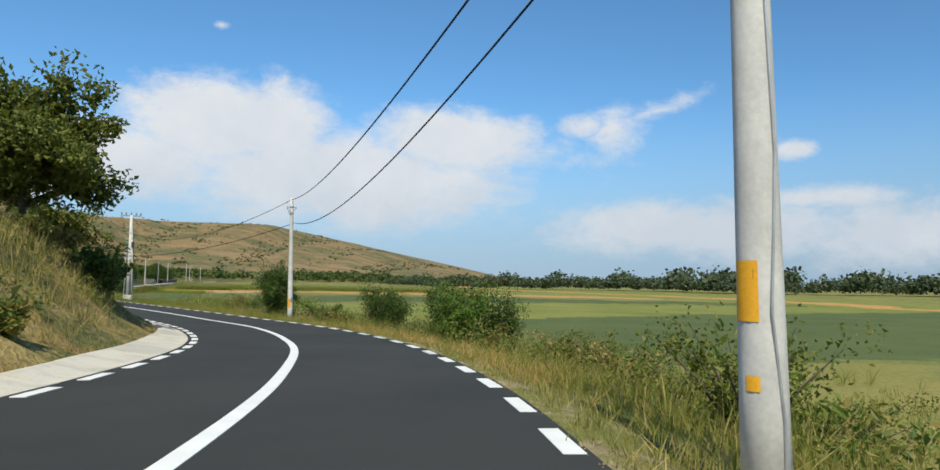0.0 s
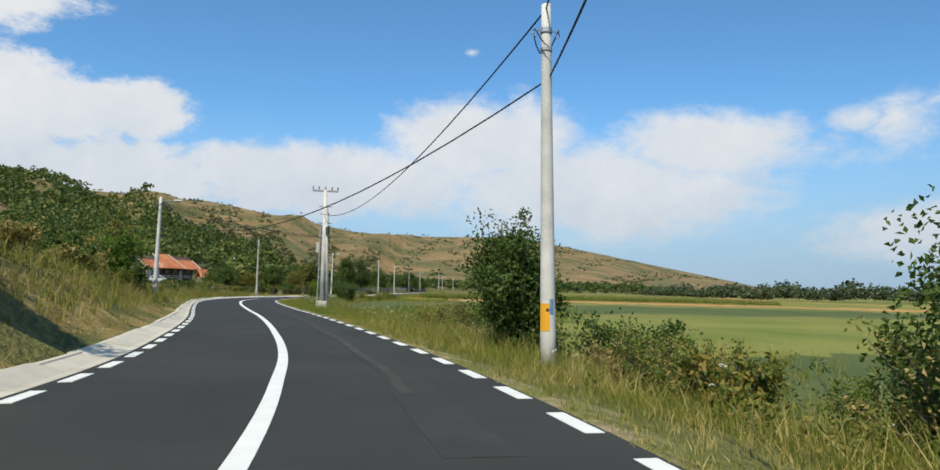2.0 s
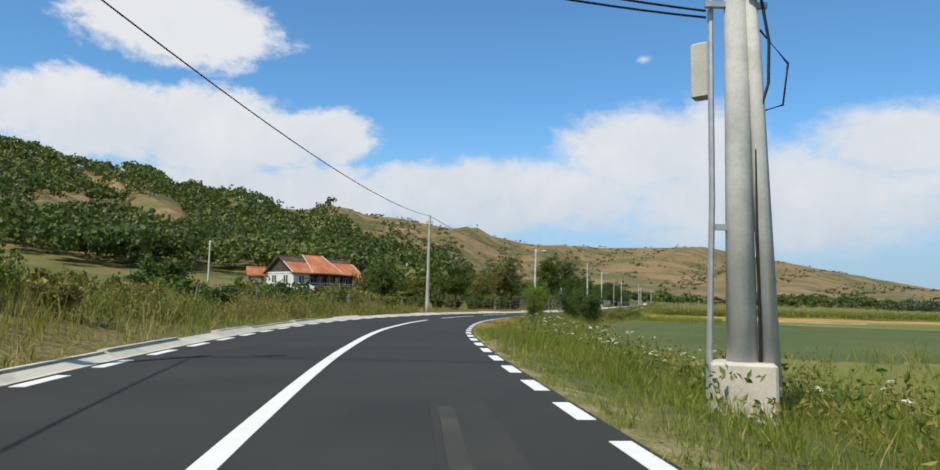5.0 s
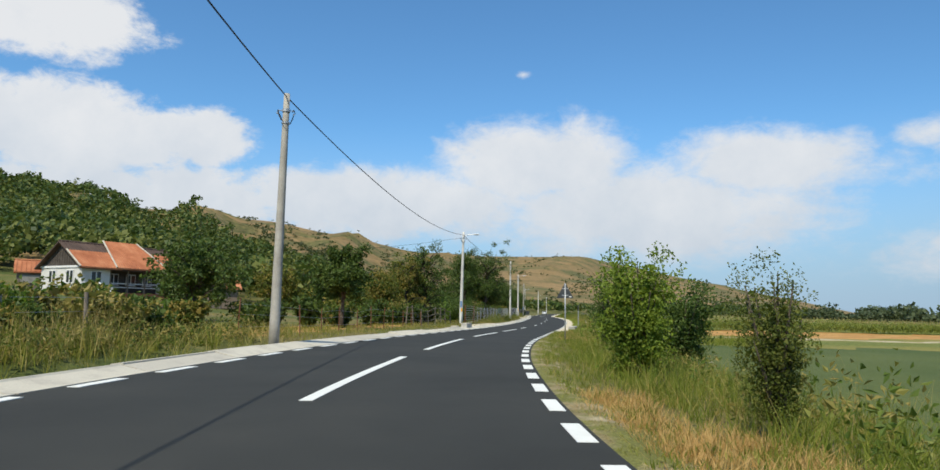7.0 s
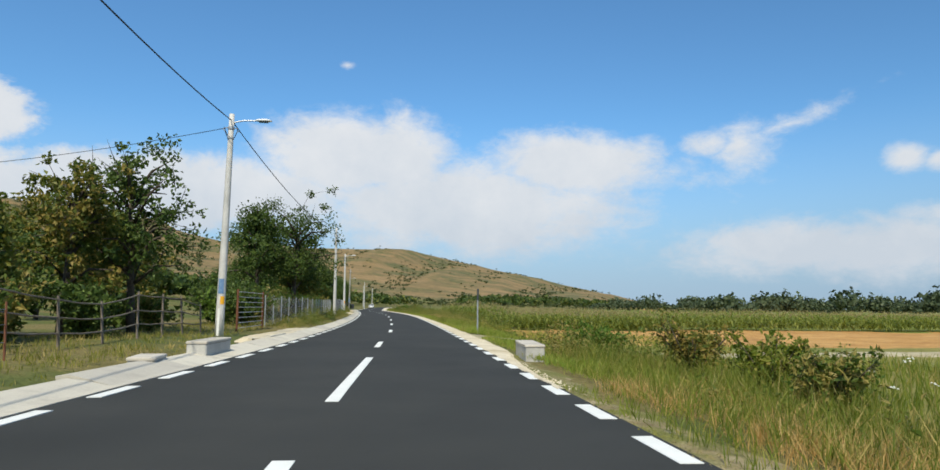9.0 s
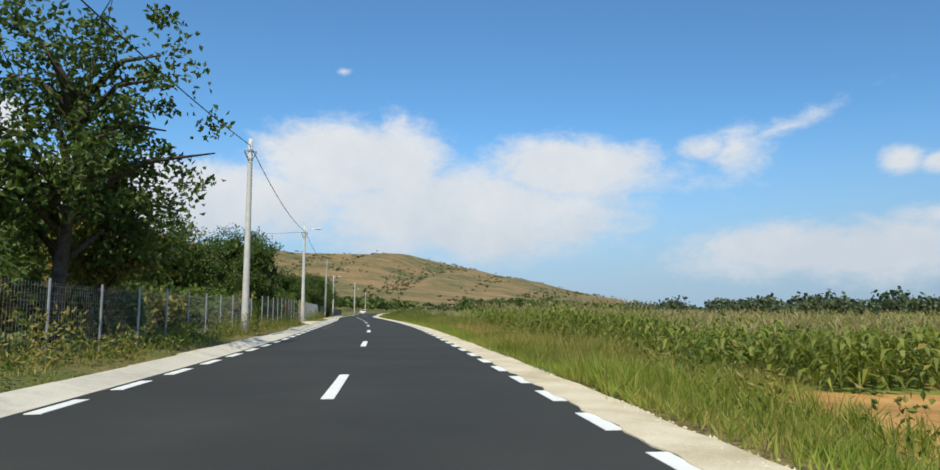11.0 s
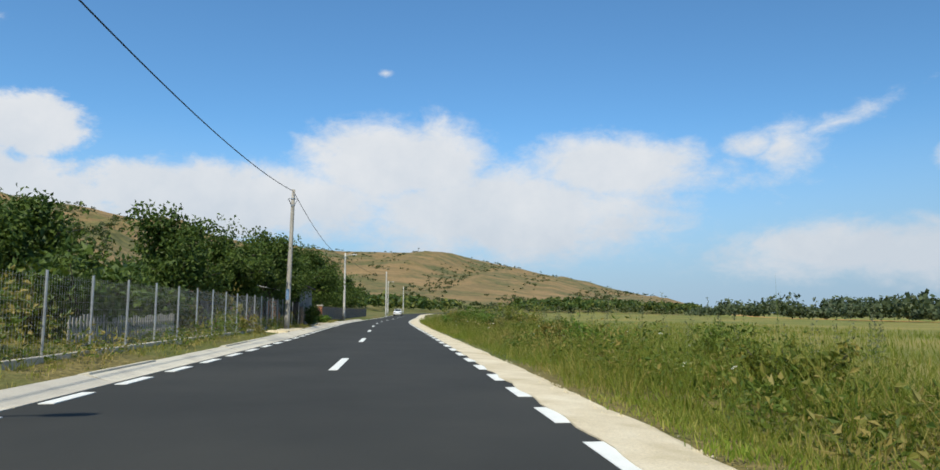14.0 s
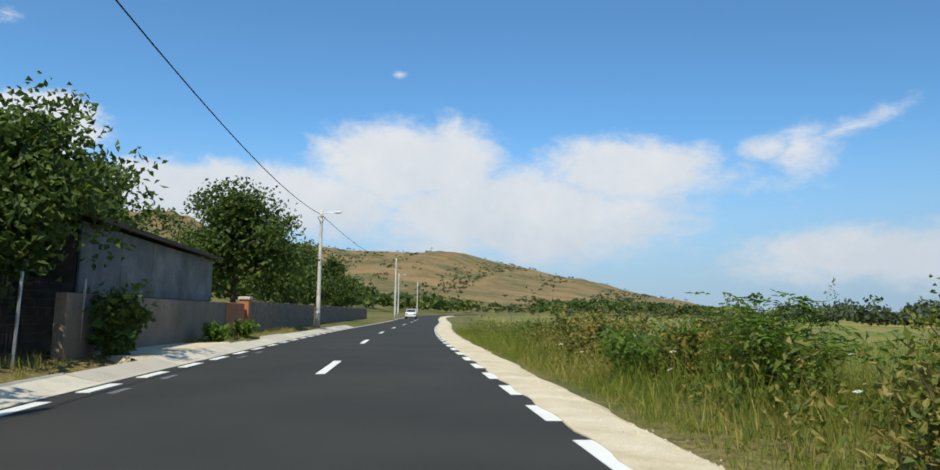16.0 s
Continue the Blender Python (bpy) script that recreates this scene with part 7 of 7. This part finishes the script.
# unfinished wall of hollow clay bricks
bw, nb = wall_along("brick_wall", "unfinished wall of orange hollow clay bricks on a tan plinth", 298.4, 305.4, -7.0, -7.0, 0.42, 0.28, TAN_WALL)
g = Geo().box(0, -0.12, 0, 0.40, 0.12, 0.20, None, 0.008)
one = mesh("brick", g.v, g.f, CLAY)
for c in range(6):
    for i in range(int(nb / 0.415)):
        x = i * 0.415 + (0.2 if c % 2 else 0.0)
        if (c > 1 and 2.3 < x + 0.2 < 3.5) or (c == 5 and (x < 0.9 or x > 4.6)) or (c == 4 and x > 5.2) or x + 0.4 > nb:
            continue
        b = new("brick", one)
        b.parent = bw
        b.location = (x, 0.012 * math.sin(7 * x + c), 0.422 + c * 0.212)
# corrugated roof on posts over the brick wall
a, b = Vector(stand(293.5, -6.75, 0)[0]), Vector(stand(306.0, -6.75, 0)[0])
d = b - a
n = math.hypot(d.x, d.y)
lean_to = thing("lean_to", "open lean-to with a light grey corrugated sheet roof on timber posts", "shed", Matrix.Translation(a) @ Matrix.Rotation(math.atan2(d.y, d.x), 4, "Z"))
for x in np.linspace(0.3, n - 0.3, 5):
    Geo().box(float(x) - 0.06, -0.05, -0.1, float(x) + 0.06, 0.07, 2.25).put("post", TIMBER, lean_to)
Geo().box(0.0, -0.06, 2.25, n, 0.06, 2.38).put("beam", TIMBER, lean_to)
k = int(n / 0.06)
xs = np.linspace(-0.3, n + 0.3, k)
wave = 0.022 * np.sin(np.arange(k) * math.pi / 2)
v = [(float(x), y, z + float(w) + o) for o in (0.0, -0.012) for y, z in ((-0.35, 2.40), (4.2, 3.35)) for x, w in zip(xs, wave)]
f = [(i, i + 1, k + i + 1, k + i) for i in range(k - 1)] + [(2 * k + i, 3 * k + i, 3 * k + i + 1, 2 * k + i + 1) for i in range(k - 1)] + [(i, 2 * k + i, 2 * k + i + 1, i + 1) for i in range(k - 1)]
part("sheet_roof", v, f, GREY_CONCRETE, lean_to, "light grey corrugated sheet")
# weathered shed standing over the wall
a, b = Vector(stand(307.6, -5.85, 0)[0]), Vector(stand(320.2, -6.4, 0)[0])
d = b - a
sh = thing("grey_shed", "weathered grey sheet-clad shed with a mossy lean-to roof above the wall", "shed", Matrix.Translation(a) @ Matrix.Rotation(math.atan2(d.y, d.x), 4, "Z"))
n = math.hypot(d.x, d.y)
for i in range(5):
    x = i * n / 5
    Geo().box(x + 0.01, -0.03, 1.38, x + n / 5 - 0.02, 0.03, 3.0, None, 0.01).put("cladding_sheet", GREY_WALL, sh)
Geo().box(0, 0.06, 0, n, 3.4, 2.98).put("shed_body", DARK_WALL, sh)
part("shed_roof", [(-0.3, -0.35, 3.03), (n + 0.3, -0.35, 3.03), (n + 0.3, 3.8, 3.9), (-0.3, 3.8, 3.9), (-0.3, -0.35, 3.14), (n + 0.3, -0.35, 3.14), (n + 0.3, 3.8, 4.02), (-0.3, 3.8, 4.02)],
     [(3, 2, 1, 0), (4, 5, 6, 7), (0, 1, 5, 4), (1, 2, 6, 5), (2, 3, 7, 6), (3, 0, 4, 7)], OLD_TILE, sh, "dark mossy roof edge")
p = stand(324.7, -6.1, 0.1)[0]
gp = thing("gate_pillar", "red brick gate pillar with a pale cap", "pillar", pose(*p, 0, 0, heading(327)))
Geo().box(-0.22, -0.22, 0, 0.22, 0.22, 1.65, None, 0.015).put("shaft", BRICK, gp)
Geo().box(-0.28, -0.28, 1.65, 0.28, 0.28, 1.78, None, 0.03).put("cap", CONCRETE, gp)
w4, n4 = wall_along("board_fence", "dark weathered board fence", 325.1, 345, -6.05, -6.3, 1.45, 0.06, TIMBER, "fence")
w5, n5 = wall_along("board_fence", "dark weathered board fence", 346, 384, -6.4, -6.6, 1.4, 0.06, TIMBER, "fence")
for w_, n_ in ((w4, n4), (w5, n5)):
    for x in np.arange(0.1, n_, 0.26):
        Geo().box(float(x), -0.055, 0.05, float(x) + 0.22, -0.032, 1.5 + 0.04 * math.sin(x * 7)).put("board", TIMBER, w_)


# haystack on the slope behind the bank
hp = stand(98, -17.5)[0]
hay = thing("haystack", "weathered brown haystack round a tall wooden stake", "haystack", Matrix.Translation(hp))
rg = np.random.default_rng(9)
rings = [(0.0, 1.1), (0.5, 1.25), (1.1, 1.1), (1.7, 0.75), (2.1, 0.35), (2.3, 0.08)]
v = [((r_ + 0.06 * float(rg.normal())) * math.cos(2 * math.pi * j / 18), (r_ + 0.06 * float(rg.normal())) * math.sin(2 * math.pi * j / 18), z_) for z_, r_ in rings for j in range(18)]
f = [(i * 18 + j, i * 18 + (j + 1) % 18, i * 18 + 18 + (j + 1) % 18, i * 18 + 18 + j) for i in range(5) for j in range(18)] + [tuple(90 + j for j in range(18))]
part("hay", v, f, BANK, hay, smooth=True)
Geo().tube([(0, 0, 0), (0.05, 0, 3.2)], 0.05, 7).put("stake", TIMBER, hay)
